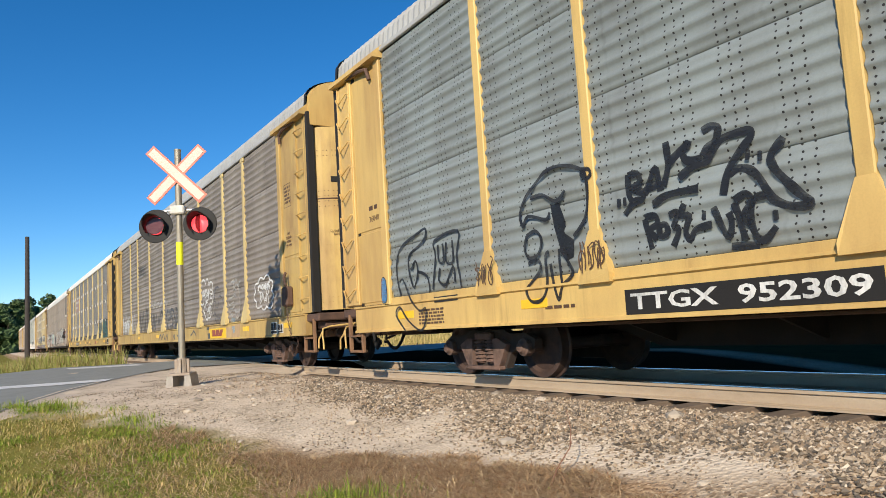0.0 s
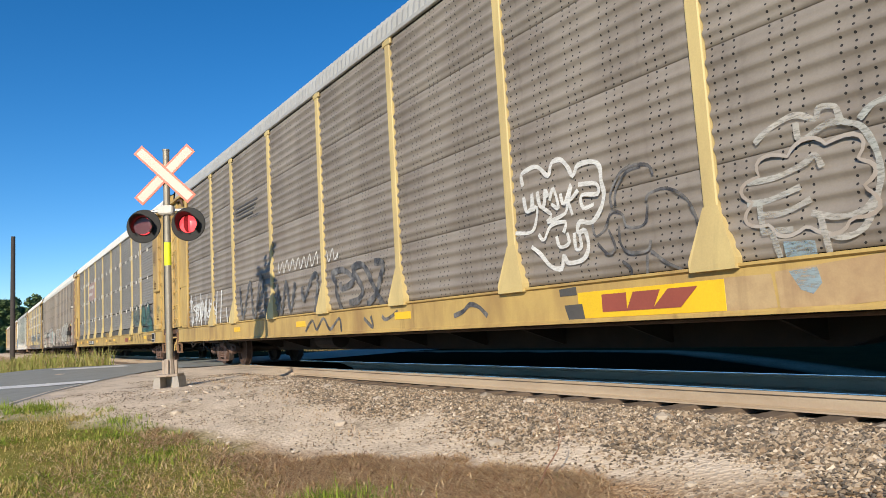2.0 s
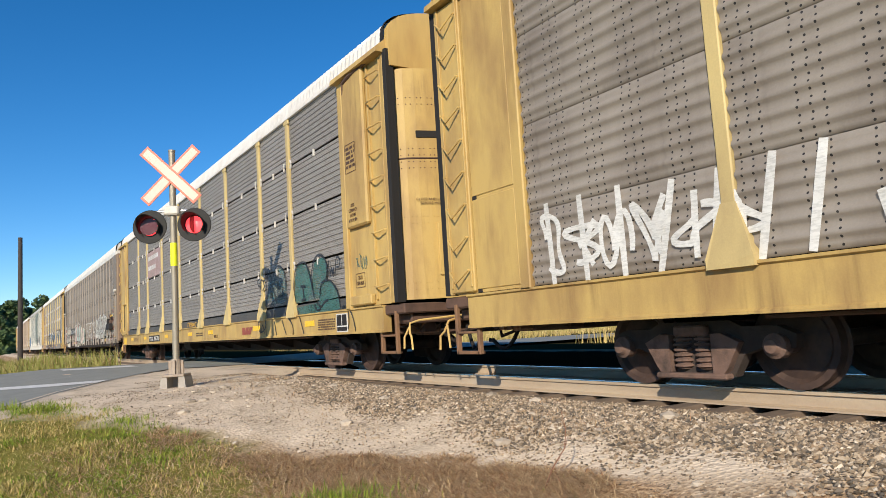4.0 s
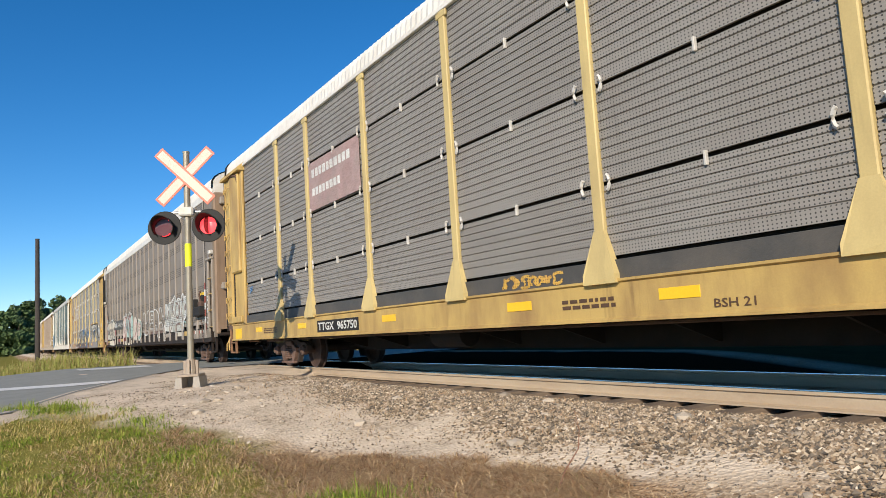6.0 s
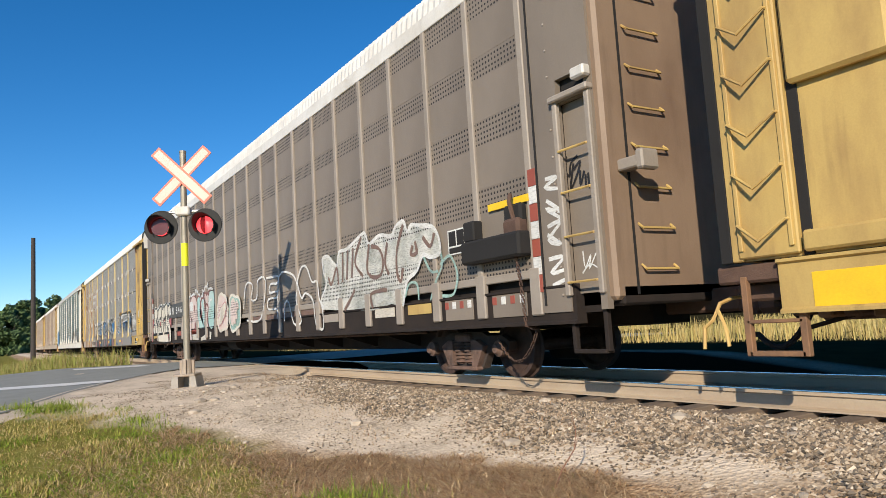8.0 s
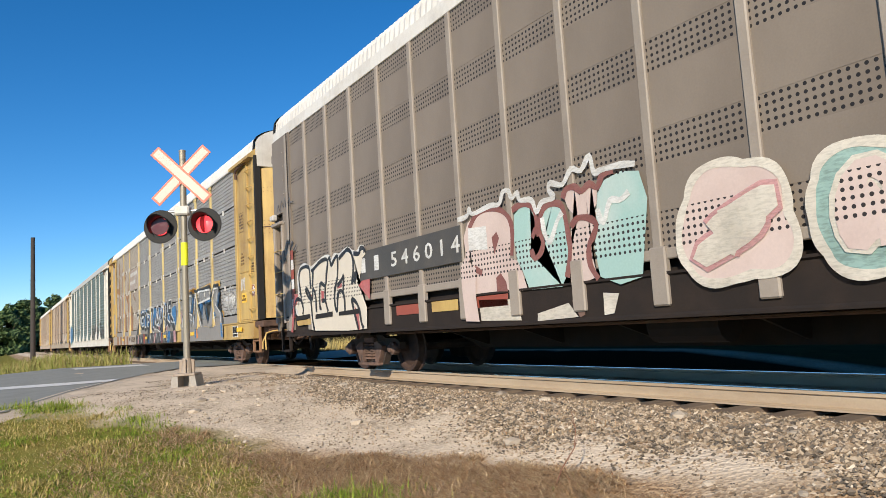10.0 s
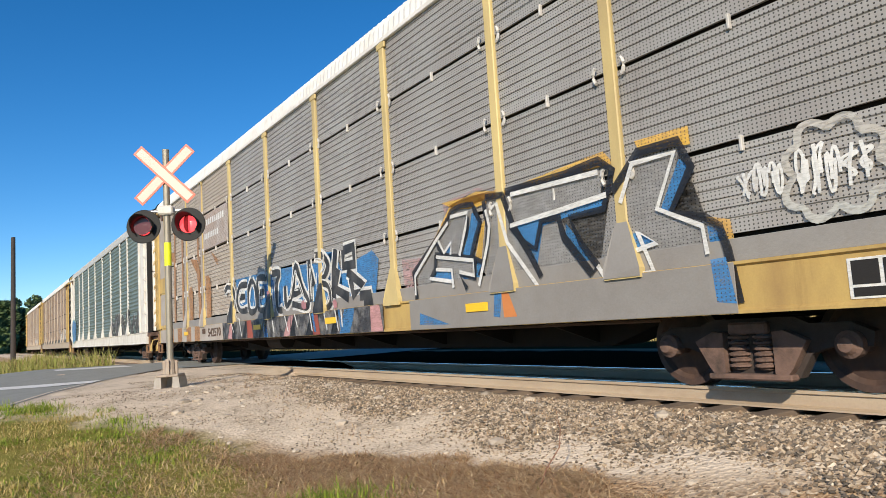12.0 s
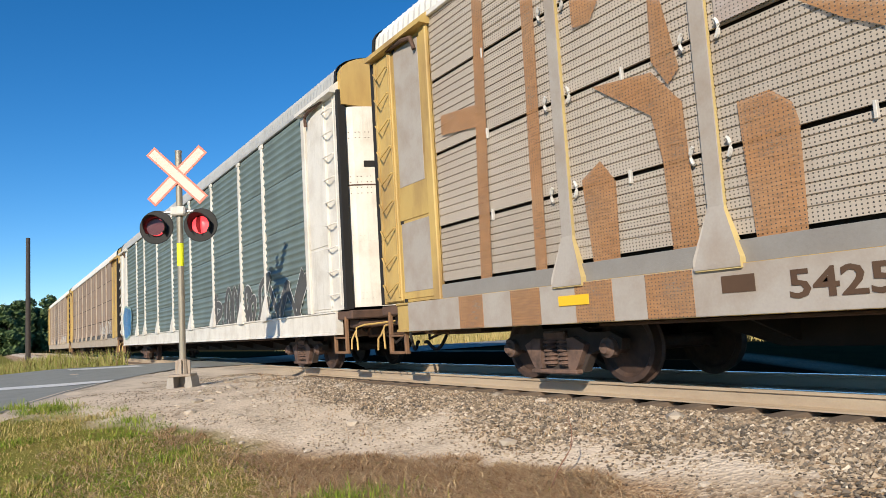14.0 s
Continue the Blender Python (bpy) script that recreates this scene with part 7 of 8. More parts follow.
    scrawl(c, -10.3, -10.7, 1.65, 1.95, CHALK, 0.03, 3, 154, label="white spray-painted tag")
    side_plate(c, -3.9, 5.0, 0.722, 1.153, SMOKE, "sill_panel", 0.052, "black overpainted sill")
    rnd = random.Random(31)
    for k in range(22):
        a, w, lean = 4.9 - 0.4 * k, rnd.uniform(0.2, 0.5), rnd.uniform(-0.2, 0.3)
        bm = bmesh.new()
        quad = [(a, 0.73), (a - w, 0.73), (a - w - lean, 1.145), (a - lean - 0.1, 1.145)]
        bm.faces.new([bm.verts.new((-HALF - 0.058 - 0.0015 * (k % 4), u, z)) for u, z in quad])
        ribbon(bm, [(u, z) for u, z in (quad[0], quad[3])], 0.03, -HALF - 0.066)
        part("painted_shape", bm, (SMOKE, PINK, INK, SMOKE, INK, MAROON, SMOKE, INK, BLUE, SMOKE)[k % 10], c, "painted foot of a letter on the sill")
    reflectors(c, (-6.46, -1.9, 2.2, 8.9, -11.9), 0.97, 0.068)
    plate_with_lines(c, -11.12, -11.6, 0.78, 1.08)
    # the repainted rear: pale posts, brown and grey streaks over the panels
    for u in (7.03, 8.97):
        bm = bmesh.new()
        box(bm, -HALF - 0.03, -HALF - 0.018, u - 0.085, u + 0.085, 1.6, 5.3, 0.004)
        part("post_cover", bm, GREY_PATCH, c, "pale grey painted post")
        bm = bmesh.new()
        v = [bm.verts.new((-HALF - (0.094 if z < 1.3 else 0.032), y, z)) for y, z in ((u - 0.24, 1.13), (u + 0.24, 1.13), (u + 0.24, 1.22), (u + 0.08, 1.68), (u - 0.08, 1.68), (u - 0.24, 1.22))]
        bm.faces.new(v)
        part("gusset_cover", bm, GREY_PATCH, c, "pale grey painted post foot")
    for u, m in ((-7.03, P_KICK), (-8.97, P_KICK), (4.22, SMOKE_DARK), (1.42, SMOKE_DARK), (-1.42, SMOKE_DARK)):
        bm = bmesh.new()
        v = [bm.verts.new((-HALF - (0.094 if z < 1.3 else 0.032), y, z)) for y, z in ((u - 0.24, 1.13), (u + 0.24, 1.13), (u + 0.24, 1.22), (u + 0.08, 1.68), (u - 0.08, 1.68), (u - 0.24, 1.22))]
        bm.faces.new(v)
        part("gusset_cover", bm, m, c, "overpainted post foot")
    side_plate(c, 11.95, 12.7, 2.95, 5.15, GREY_PATCH, "painted_field", 0.016, "pale grey painted end sheet")
    side_plate(c, 5.01, 12.6, 0.722, 1.153, GREY_PATCH, "sill_panel", 0.052, "dusty pale grey overpainted sill")
    side_plate(c, 11.87, 12.72, 1.32, 2.38, GREY_PATCH, "painted_field", 0.016, "pale grey painted end sheet")
    for u in (10.9, 9.75, 8.6, 7.6):
        side_plate(c, u - 0.28, u + 0.28, 0.725, 1.15, TAN_PATCH, "painted_field", 0.056, "brown painted sill streak")
    fit_words(c, "542570", 6.4, 5.16, 0.825, 1.06, STENCIL, 0.02, out=0.062)
    bars(c, 7.02, 6.58, 0.825, 1.06, 1, STENCIL, 16, 0.062, "dark bars of a company mark")
    side_plate(c, 4.42, 6.86, 3.28, 4.28, LOGO_GREY, "painted_field", 0.0035, "faded grey painted field with rust showing")
    bars(c, 6.7, 4.75, 3.85, 4.12, 1, CHALK, 17, 0.012, "white bars of a company name", wide=(0.75, 1.0))
    bars(c, 6.7, 5.3, 3.48, 3.73, 1, CHALK, 18, 0.012, "white bars of a company name", wide=(0.75, 1.0))
    end_texts(c, -1, False, 0.016)
    bm = bmesh.new()
    bmesh.ops.create_cone(bm, cap_ends=True, segments=28, radius1=0.15, radius2=0.15, depth=0.008, matrix=pose(-HALF - 0.008, -13.06, 1.92, 0, 90, 0))
    sign = part("round_sign", bm, CHALK, c, "round white prohibition sign with red bar")
    ring = [(-13.06 + 0.125 * math.cos(i * 0.26), 1.92 + 0.125 * math.sin(i * 0.26)) for i in range(26)]
    bm = bmesh.new()
    ribbon(bm, ring, 0.035, -HALF - 0.014)
    ribbon(bm, [(-12.97, 2.0), (-13.06, 1.92), (-13.15, 1.84)], 0.035, -HALF - 0.018)
    part("red_ring", bm, MAROON, sign)
    fit_words(c, "DECK\nCLEARANCE\nA 87 1/2 IN\nB 93 1/4 IN", -12.88, -13.24, 2.36, 2.62, STENCIL, out=0.006)
    side_plate(c, -12.45, -12.05, 1.65, 1.9, REFLECT, "warning_plate", 0.016, "yellow excess height warning plate")
    fit_words(c, "THIS CAR\nEXCESS HEIGHT", -12.08, -12.42, 1.7, 1.85, STENCIL, out=0.025)
    scrawl(c, -12.0, -12.4, 1.95, 2.3, CHALK, 0.03, 3, 182, 0.02, label="white spray-painted tag")
    fills(c, -4.89, -7.16, 1.53, 2.46, [[(0.004, 0.046), (0.282, 0.553), (0.45, 0.923), (0.718, 0.998), (0.999, 0.887), (0.996, 0.825), (0.805, 0.849), (0.71, 0.833), (0.662, 0.867), (0.49, 0.866), (0.41, 0.701), (0.002, -0.005)], [(0.674, 0.091), (0.754, 0.523), (0.816, 0.622), (0.821, 0.374), (0.787, 0.014)]], GOLD, 0.004, "yellow sprayed halo")
    fills(c, -5.7, -10.28, 0.81, 2.45, [[(0.001, 1), (0.284, 0.969), (0.318, 0.908), (0.16, 0.877), (0.06, 0.924)], [(0.38, 0.959), (0.674, 1), (0.705, 0.901), (0.55, 0.921), (0.331, 0.922)], [(0.766, 1), (0.905, 0.992), (0.907, 0.885), (0.779, 0.923)], [(0.891, 0.499), (0.978, 0.436), (0.989, 0.19), (1, -0), (0.984, 0.017), (0.964, 0.391)]], GOLD, 0.004, "yellow sprayed halo")
    fills(c, -4.49, -7.12, 1.23, 2.51, [[(0.391, 0.568), (0.24, 0.412), (0.001, 0.443), (0.028, 0.023), (0.14, -0.001), (0.147, 0.245)], [(0.467, 0.947), (0.774, 1), (0.998, 0.909), (0.772, 0.97), (0.541, 0.916), (0.485, 0.823)]], PINK_FOG, 0.0028, "faint pink overspray")
    fills(c, -4.88, -6.63, 1.08, 2.32, [[(0.028, 0.317), (-0, 0.399), (0.377, 0.727), (0.536, 0.866), (0.622, 0.997), (0.859, 0.95), (0.925, 0.967), (0.95, 0.894), (0.988, 0.796), (0.89, 0.555), (0.849, 0.439), (0.998, 0.38), (0.955, 0.227), (0.898, 0.094), (0.843, -0.001), (0.075, 0.058)]], SILVER, 0.006, "grey painted letter")
    fills(c, -6.54, -9.96, 1.09, 2.3, [[(0.062, 1), (0.181, 0.999), (0.651, 0.971), (0.665, 0.744), (0.626, 0.642), (0.449, 0.648), (0.556, 0.127), (0.606, 0.162), (0.679, 0), (0.339, -0.001), (0.059, 0.085), (-0.001, 0.337)], [(0.662, 0.673), (0.795, 0.975), (0.933, 0.972), (0.877, 0.522), (0.998, 0.38), (1, 0.131), (0.797, 0.04), (0.713, 0.016), (0.604, 0.114), (0.643, 0.488)]], SILVER, 0.006, "grey painted letters")
    fills(c, -5.35, -6.62, 1.21, 2.2, [[(0.831, 0.999), (0.938, 0.975), (0.989, 0.84), (0.887, 0.661), (0.778, 0.424), (0.622, 0.474), (0.736, 0.704), (0.797, 0.875)], [(0.869, 0.35), (1, 0.32), (0.925, 0.157), (0.848, 0.002), (0.696, 0.026), (0.575, 0.223), (0.84, 0.147)], [(0.065, 0.319), (0.408, 0.268), (0.421, 0.139), (-0.002, 0.211)], [(0.396, 0.685), (0.405, 0.511), (0.304, 0.534)]], BLUE, 0.009, "blue shading of tall letters")
    fills(c, -5.02, -5.82, 0.77, 0.96, [[(0.02, 0.996), (0.996, 0.011), (-0.005, 0.116)]], BLUE, 0.058, "blue shading on the sill")
    fills(c, -7.23, -10.14, 1.2, 2.16, [[(-0.001, 0.771), (0.277, 0.775), (0.543, 0.793), (0.497, 0.664), (0.321, 0.687), (0.19, 0.649), (0.139, 0.194), (0.031, 0.615)], [(0.319, 0.624), (0.449, 0.16), (0.389, 0.085), (0.31, 0.4)], [(0.855, 1), (0.898, 0.892), (0.814, 0.505), (0.766, 0.557)], [(0.934, 0.313), (0.991, 0.262), (1, 0.004), (0.945, -0.004)], [(0.592, 0.349), (0.669, 0.375), (0.735, 0.234), (0.611, 0.165)]], BLUE, 0.009, "blue shading of tall letters")
    fills(c, -6.8, -10.2, 0.8, 1.24, [[(0.936, 0.901), (0.982, 0.917), (1, 0.01), (0.944, 0.057)], [(0.018, 0.952), (0.063, 1), (0.038, 0.044), (-0.001, 0.088)]], BLUE, 0.058, "blue foot of a tall letter")
    fills(c, -6.98, -7.26, 0.82, 1.16, [[(0.005, 1), (0.535, 0.811), (0.999, -0.003), (0.103, -0.012)]], ORANGE, 0.058, "orange foot of a letter")
    strokes(c, -4.88, -6.78, 0.79, 2.33, [[(0.015, -0.001), (0.031, 0.28), (-0.002, 0.49), (0.346, 0.755), (0.513, 0.908), (0.572, 0.982), (0.688, 0.998), (0.839, 0.98), (0.856, 0.931), (0.91, 0.829), (0.89, 0.768), (0.839, 0.681), (0.782, 0.542)], [(0.347, 0.765), (0.385, 0.679), (0.442, 0.618)], [(0.77, 0.891), (0.753, 0.791), (0.678, 0.653), (0.654, 0.562)], [(0.324, 0.625), (0.824, 0.524), (0.924, 0.477), (0.866, 0.373)], [(0.333, 0.623), (0.32, 0.492), (0.246, 0.408)], [(0.823, 0.516), (0.816, 0.366), (0.632, 0.416), (0.712, 0.281)], [(0.966, 0.985), (0.977, 0.89), (0.997, 0.752), (0.96, 0.567), (0.916, 0.463)]], INK, 0.085, 0.036, "black outline of tall painted letters", curl=False)
    strokes(c, -4.92, -6.81, 0.77, 2.22, [[(0.54, 1), (0.757, 0.996), (0.721, 0.859), (0.629, 0.621)], [(0.363, 0.806), (0.432, 0.678), (0.535, 0.76), (0.516, 0.648)], [(0.321, 0.654), (0.791, 0.556), (0.793, 0.421), (0.616, 0.474)], [(0.31, 0.534), (0.52, 0.502), (0.53, 0.338)], [(0.217, 0.459), (0.511, 0.398)], [(-0, 0.313), (0.007, 0.507), (0.336, 0.813), (0.51, 0.953)], [(0.048, 0.263), (0.061, 0.177), (0.491, 0)], [(0.969, 0.974), (1, 0.823), (0.969, 0.678), (0.841, 0.324)], [(0.56, 0.22), (0.605, 0.011), (0.821, 0.1), (0.796, 0.137)]], CHALK, 0.055, 0.0385, "white inner line of tall painted letters", curl=False)
    strokes(c, -6.75, -10.21, 0.8, 2.36, [[(0.001, 0.986), (0.102, 0.967), (0.152, 0.704), (0.231, 0.466), (0.28, 0.288)], [(0.119, 0.983), (0.425, 0.975), (0.574, 1), (0.627, 0.918), (0.58, 0.675), (0.434, 0.67), (0.475, 0.481), (0.538, 0.312), (0.512, 0.261), (0.402, 0.542), (0.383, 0.689), (0.301, 0.697), (0.262, 0.5), (0.206, 0.558), (0.137, 0.709)], [(0.62, 0.772), (0.727, 0.977), (0.863, 0.973), (0.899, 0.803), (0.823, 0.567), (0.927, 0.497), (0.965, 0.436), (0.982, 0.305), (1, 0.002)]], INK, 0.1, 0.036, "black outline of tall painted letters", curl=False)
    strokes(c, -6.86, -9.95, 0.81, 2.28, [[(-0.001, 0.929), (0.038, 0.963), (0.093, 0.613), (0.243, 0.26), (0.339, 0.009)], [(0.118, 0.746), (0.381, 0.771), (0.632, 0.803)], [(0.132, 0.999), (0.603, 0.976)], [(0.69, 0.722), (0.752, 0.966), (0.917, 0.961), (0.835, 0.631), (0.99, 0.473), (0.999, 0.299)], [(0.567, 0.324), (0.654, 0.074), (0.625, 0.001)], [(0.686, 0.222), (0.802, 0.237), (0.75, 0.51), (0.823, 0.415), (0.695, 0.373)]], CHALK, 0.06, 0.0385, "white inner line of tall painted letters", curl=False)
    fills(c, 3.93, -2.35, 1.17, 2.27, [[(0, 0.936), (0.414, 0.92), (0.657, 0.877), (0.742, 0.856), (0.807, 0.827), (0.87, 1), (0.948, 0.933), (1, 0.464), (0.991, 0.026), (0.849, -0.003), (0.076, 0.047)]], BLUE, 0.003, "blue painted cloud behind letters")
    fills(c, -1.52, -3.76, 1.23, 2.22, [[(-0.001, 0.945), (0.276, 1), (0.343, 0.641), (0.9, 0.832), (0.999, 0.665), (0.926, 0.073), (0.79, 0.003), (0.028, 0.267)]], BLUE, 0.003, "blue painted cloud behind letters")
    strokes(c, 4.84, -1.86, 1.08, 2.22, [[(0, 0.745), (0.038, 0.864), (0.106, 0.776), (0.119, 0.515), (0.055, 0.278), (0.028, 0.068), (0.135, 0.003)], [(0.278, 0.809), (0.191, 0.804), (0.156, 0.531), (0.191, 0.291), (0.275, 0.285)], [(0.187, 0.572), (0.251, 0.574)], [(0.334, 0.887), (0.289, 0.661), (0.3, 0.252), (0.371, 0.283), (0.371, 0.668), (0.334, 0.887)], [(0.487, 0.842), (0.399, 0.871), (0.393, 0.586), (0.398, 0.269), (0.478, 0.215)], [(0.404, 0.578), (0.46, 0.588)], [(0.515, 0.559), (0.494, 0.145)], [(0.518, 0.496), (0.533, 0.138)], [(0.535, 0.894), (0.613, 0.874), (0.582, 0.683), (0.582, 0.23), (0.626, 0.183)], [(0.654, 0.609), (0.663, 0.239), (0.717, 0.459), (0.752, 0.941), (0.791, 0.55), (0.84, 0.275), (0.817, 0.175), (0.713, 0.261)], [(0.723, 0.428), (0.796, 0.486)]], CHALK, 0.29, 0.008, "white edge of black letters")
    strokes(c, 4.84, -1.86, 1.08, 2.22, [[(0.856, 0.962), (0.862, 0.249)], [(0.854, 0.868), (0.887, 0.509)], [(0.897, 1), (0.958, 0.961), (0.989, 0.788), (0.96, 0.614), (0.925, 0.562), (0.99, 0.453), (1, 0.192), (0.942, 0.082), (0.929, 0.379)]], CHALK, 0.29, 0.01, "white edge of black letters")
    strokes(c, 4.84, -1.86, 1.08, 2.22, [[(0, 0.745), (0.038, 0.864), (0.106, 0.776), (0.119, 0.515), (0.055, 0.278), (0.028, 0.068), (0.135, 0.003)], [(0.278, 0.809), (0.191, 0.804), (0.156, 0.531), (0.191, 0.291), (0.275, 0.285)], [(0.187, 0.572), (0.251, 0.574)], [(0.334, 0.887), (0.289, 0.661), (0.3, 0.252), (0.371, 0.283), (0.371, 0.668), (0.334, 0.887)], [(0.487, 0.842), (0.399, 0.871), (0.393, 0.586), (0.398, 0.269), (0.478, 0.215)], [(0.404, 0.578), (0.46, 0.588)], [(0.515, 0.559), (0.494, 0.145)], [(0.518, 0.496), (0.533, 0.138)], [(0.535, 0.894), (0.613, 0.874), (0.582, 0.683), (0.582, 0.23), (0.626, 0.183)], [(0.654, 0.609), (0.663, 0.239), (0.717, 0.459), (0.752, 0.941), (0.791, 0.55), (0.84, 0.275), (0.817, 0.175), (0.713, 0.261)], [(0.723, 0.428), (0.796, 0.486)]], SMOKE_DARK, 0.16, 0.0165, "black painted letters")
    strokes(c, 4.84, -1.86, 1.08, 2.22, [[(0.856, 0.962), (0.862, 0.249)], [(0.854, 0.868), (0.887, 0.509)], [(0.897, 1), (0.958, 0.961), (0.989, 0.788), (0.96, 0.614), (0.925, 0.562), (0.99, 0.453), (1, 0.192), (0.942, 0.082), (0.929, 0.379)]], SMOKE_DARK, 0.16, 0.0185, "black painted letters")
    strokes(c, 4.76, -1.78, 1.28, 2.1, [[(-0, 0.749), (0.053, 0.789), (0.088, 0.489), (0.026, 0.131)], [(0.199, 0.706), (0.169, 0.375), (0.24, 0.222)], [(0.327, 0.821), (0.303, 0.368)], [(0.414, 0.818), (0.412, 0.28)], [(0.571, 0.886), (0.563, 0.157)], [(0.677, 0.444), (0.708, 0.262), (0.753, 0.868), (0.818, 0.291)], [(0.87, 0.897), (0.876, 0.229)], [(0.922, 1), (0.976, 0.938), (0.946, 0.711)], [(0.959, 0.383), (1, 0.241), (0.98, -0.003)], [(0.805, 0.167), (0.72, 0.213)]], CHALK, 0.04, 0.026, "white strokes in the letters")
    strokes(c, -1.99, -3.51, 1.18, 2.24, [[(0.1, 1), (0.025, 0.608), (-0.001, 0.175)], [(0.31, 0.938), (0.582, 0.959), (0.589, 0.674), (0.297, 0.681), (0.31, 0.938)], [(0.392, 0.581), (0.787, 0.303), (0.533, 0.174), (0.482, 0.458)], [(0.156, 0.654), (0.07, 0.32), (0.411, 0.151)], [(0.691, 0.153), (0.948, 0.143), (1, 0.002), (0.786, 0.04)]], CHALK, 0.32, 0.008, "white edge of black letters", curl=False)
    strokes(c, -1.99, -3.51, 1.18, 2.24, [[(0.1, 1), (0.025, 0.608), (-0.001, 0.175)], [(0.31, 0.938), (0.582, 0.959), (0.589, 0.674), (0.297, 0.681), (0.31, 0.938)], [(0.392, 0.581), (0.787, 0.303), (0.533, 0.174), (0.482, 0.458)], [(0.156, 0.654), (0.07, 0.32), (0.411, 0.151)], [(0.691, 0.153), (0.948, 0.143), (1, 0.002), (0.786, 0.04)]], SMOKE_DARK, 0.19, 0.0165, "black painted letters", curl=False)
    fills(c, 11.44, 9.27, 1.26, 5.09, [[(0.432, 0.999), (0.536, 0.973), (0.458, 0.015), (0.342, 0.013)], [(0.895, 0.885), (1, 0.86), (0.957, 0.005), (0.862, -0.001)], [(0.002, 0.652), (0.465, 0.623), (0.461, 0.544), (0.001, 0.577)]], TAN_PATCH, 0.005, "brown painted letter bar")
    fills(c, 8.68, 6.19, 1.23, 3.82, [[(-0.002, 0.394), (0.116, 0.452), (0.196, 0.355), (0.186, 0.015), (0.035, 0.006)], [(0.103, 0.764), (0.427, 0.723), (0.559, 0.571), (0.582, 0.039), (0.457, 0.023), (0.447, 0.379), (0.408, 0.561), (0.211, 0.691)], [(0.439, 1), (0.501, 0.975), (0.561, 0.696), (0.502, 0.651), (0.432, 0.76)], [(0.784, 0.505), (0.909, 0.509), (0.981, 0.448), (1, 0.38), (0.987, 0.009), (0.809, 0.001), (0.794, 0.293)]], TAN_PATCH, 0.005, "brown painted letter bar")
    fills(c, 8.66, 5.46, 2.72, 4.29, [[(0.001, 0.997), (0.133, 0.881), (0.086, 0.761), (0.004, 0.787)], [(0.801, 0.291), (1, 0.114), (0.995, -0.001), (0.903, 0.116)]], TAN_PATCH, 0.005, "brown painted letter bar")
    fills(c, 1.56, -2.14, 0.83, 1.75, [[(0.546, 0.613), (0.577, 0.641), (0.611, 0.576), (0.611, 0.462), (0.575, 0.435), (0.545, 0.496)], [(0.947, 0.523), (0.975, 0.559), (1, 0.495), (0.997, 0.398), (0.966, 0.377)], [(0.897, 0.263), (0.926, 0.278), (0.943, 0.145), (0.925, -0.002), (0.894, 0.031)], [(0.001, 0.988), (0.042, 1), (0.058, 0.845), (0.011, 0.792)]], ROSY, 0.03, "dusty pink painted spot")
    strokes(c, 3.97, -1.94, 1.18, 2.16, [[(0.001, 0.534), (0.011, 0.134), (0.073, -0.002)], [(0.106, 0.754), (0.074, 0.488), (0.115, 0.363)], [(0.257, 0.805), (0.266, 0.526), (0.248, 0.304)], [(0.353, 0.837), (0.353, 0.539), (0.331, 0.256)], [(0.489, 0.818), (0.472, 0.451), (0.493, 0.129)], [(0.562, 0.189), (0.615, 0.093)], [(0.627, 0.306), (0.681, 0.603), (0.706, 0.882), (0.739, 0.519), (0.781, 0.196)], [(0.692, 0.471), (0.729, 0.469)], [(0.836, 0.927), (0.847, 0.61), (0.842, 0.234)], [(0.882, 1), (0.923, 0.971), (0.953, 0.842), (0.929, 0.72)], [(0.926, 0.578), (0.968, 0.522), (0.996, 0.355), (1, 0.111)], [(0.915, 0.28), (0.923, 0.069)], [(0.888, 0.727), (0.888, 0.356)]], CHALK, 0.028, 0.031, "thin white lines over the letters")
    strokes(c, 4.3, -2.41, 0.78, 1.3, [[(0, 0.992), (0.046, 0.212)], [(0.115, 0.891), (0.142, 0.009)], [(0.465, 0.711), (0.483, 0.059)], [(0.582, 0.717), (0.609, 0.049)], [(0.665, 0.742), (0.686, 0.223)], [(0.782, 0.71), (0.798, 0.039)], [(0.884, 0.679), (0.902, 0.06)], [(0.957, 0.714), (0.976, 0.005)], [(0.996, 0.701), (1, 0.111)]], CHALK, 0.05, 0.07, "white lines on the painted sill")
    fills(c, -1.03, -2.43, 0.78, 1.15, [[(-0.003, 0.95), (0.067, 0.981), (0.148, 0.015), (0.082, 0)], [(0.86, 1.01), (0.916, 1.01), (0.997, 0.013), (0.933, 0.004)]], BLUE, 0.069, "blue stripe on the painted sill")
    c = CARS[6]
    fat_tag(c, -4.0, -11.5, 0.85, 2.2, CHARCOAL, CHALK, 7, 190, 0.008, 0.2, 0.025, "charcoal spray-painted letters with white edges")
    cloud(c, 12.8, 10.2, 1.0, 2.6, BLUE, 197, 5, 0.056, AQUA, 0.1, "blue painted shape")
    c = CARS[7]
    scrawl(c, -6, -11, 1.1, 2.2, CHALK, 0.09, 5, 200, label="white spray-painted tag")
    scrawl(CARS[8], -4, -10, 1.1, 2.0, CHALK, 0.08, 6, 201, label="white spray-painted tag")
    end_texts(CARS[2], -1, False, 0.016)
    for k in (1, 2, 3, 5, 7):
        words = lettering("lettering", "CLOSE AND LOCK DOORS\nBEFORE MOVING CAR", 0.062, pose(-0.9, -13.732, 2.75, 90, 0, -14.7), STENCIL, CARS[k], label="stencilled door notice")


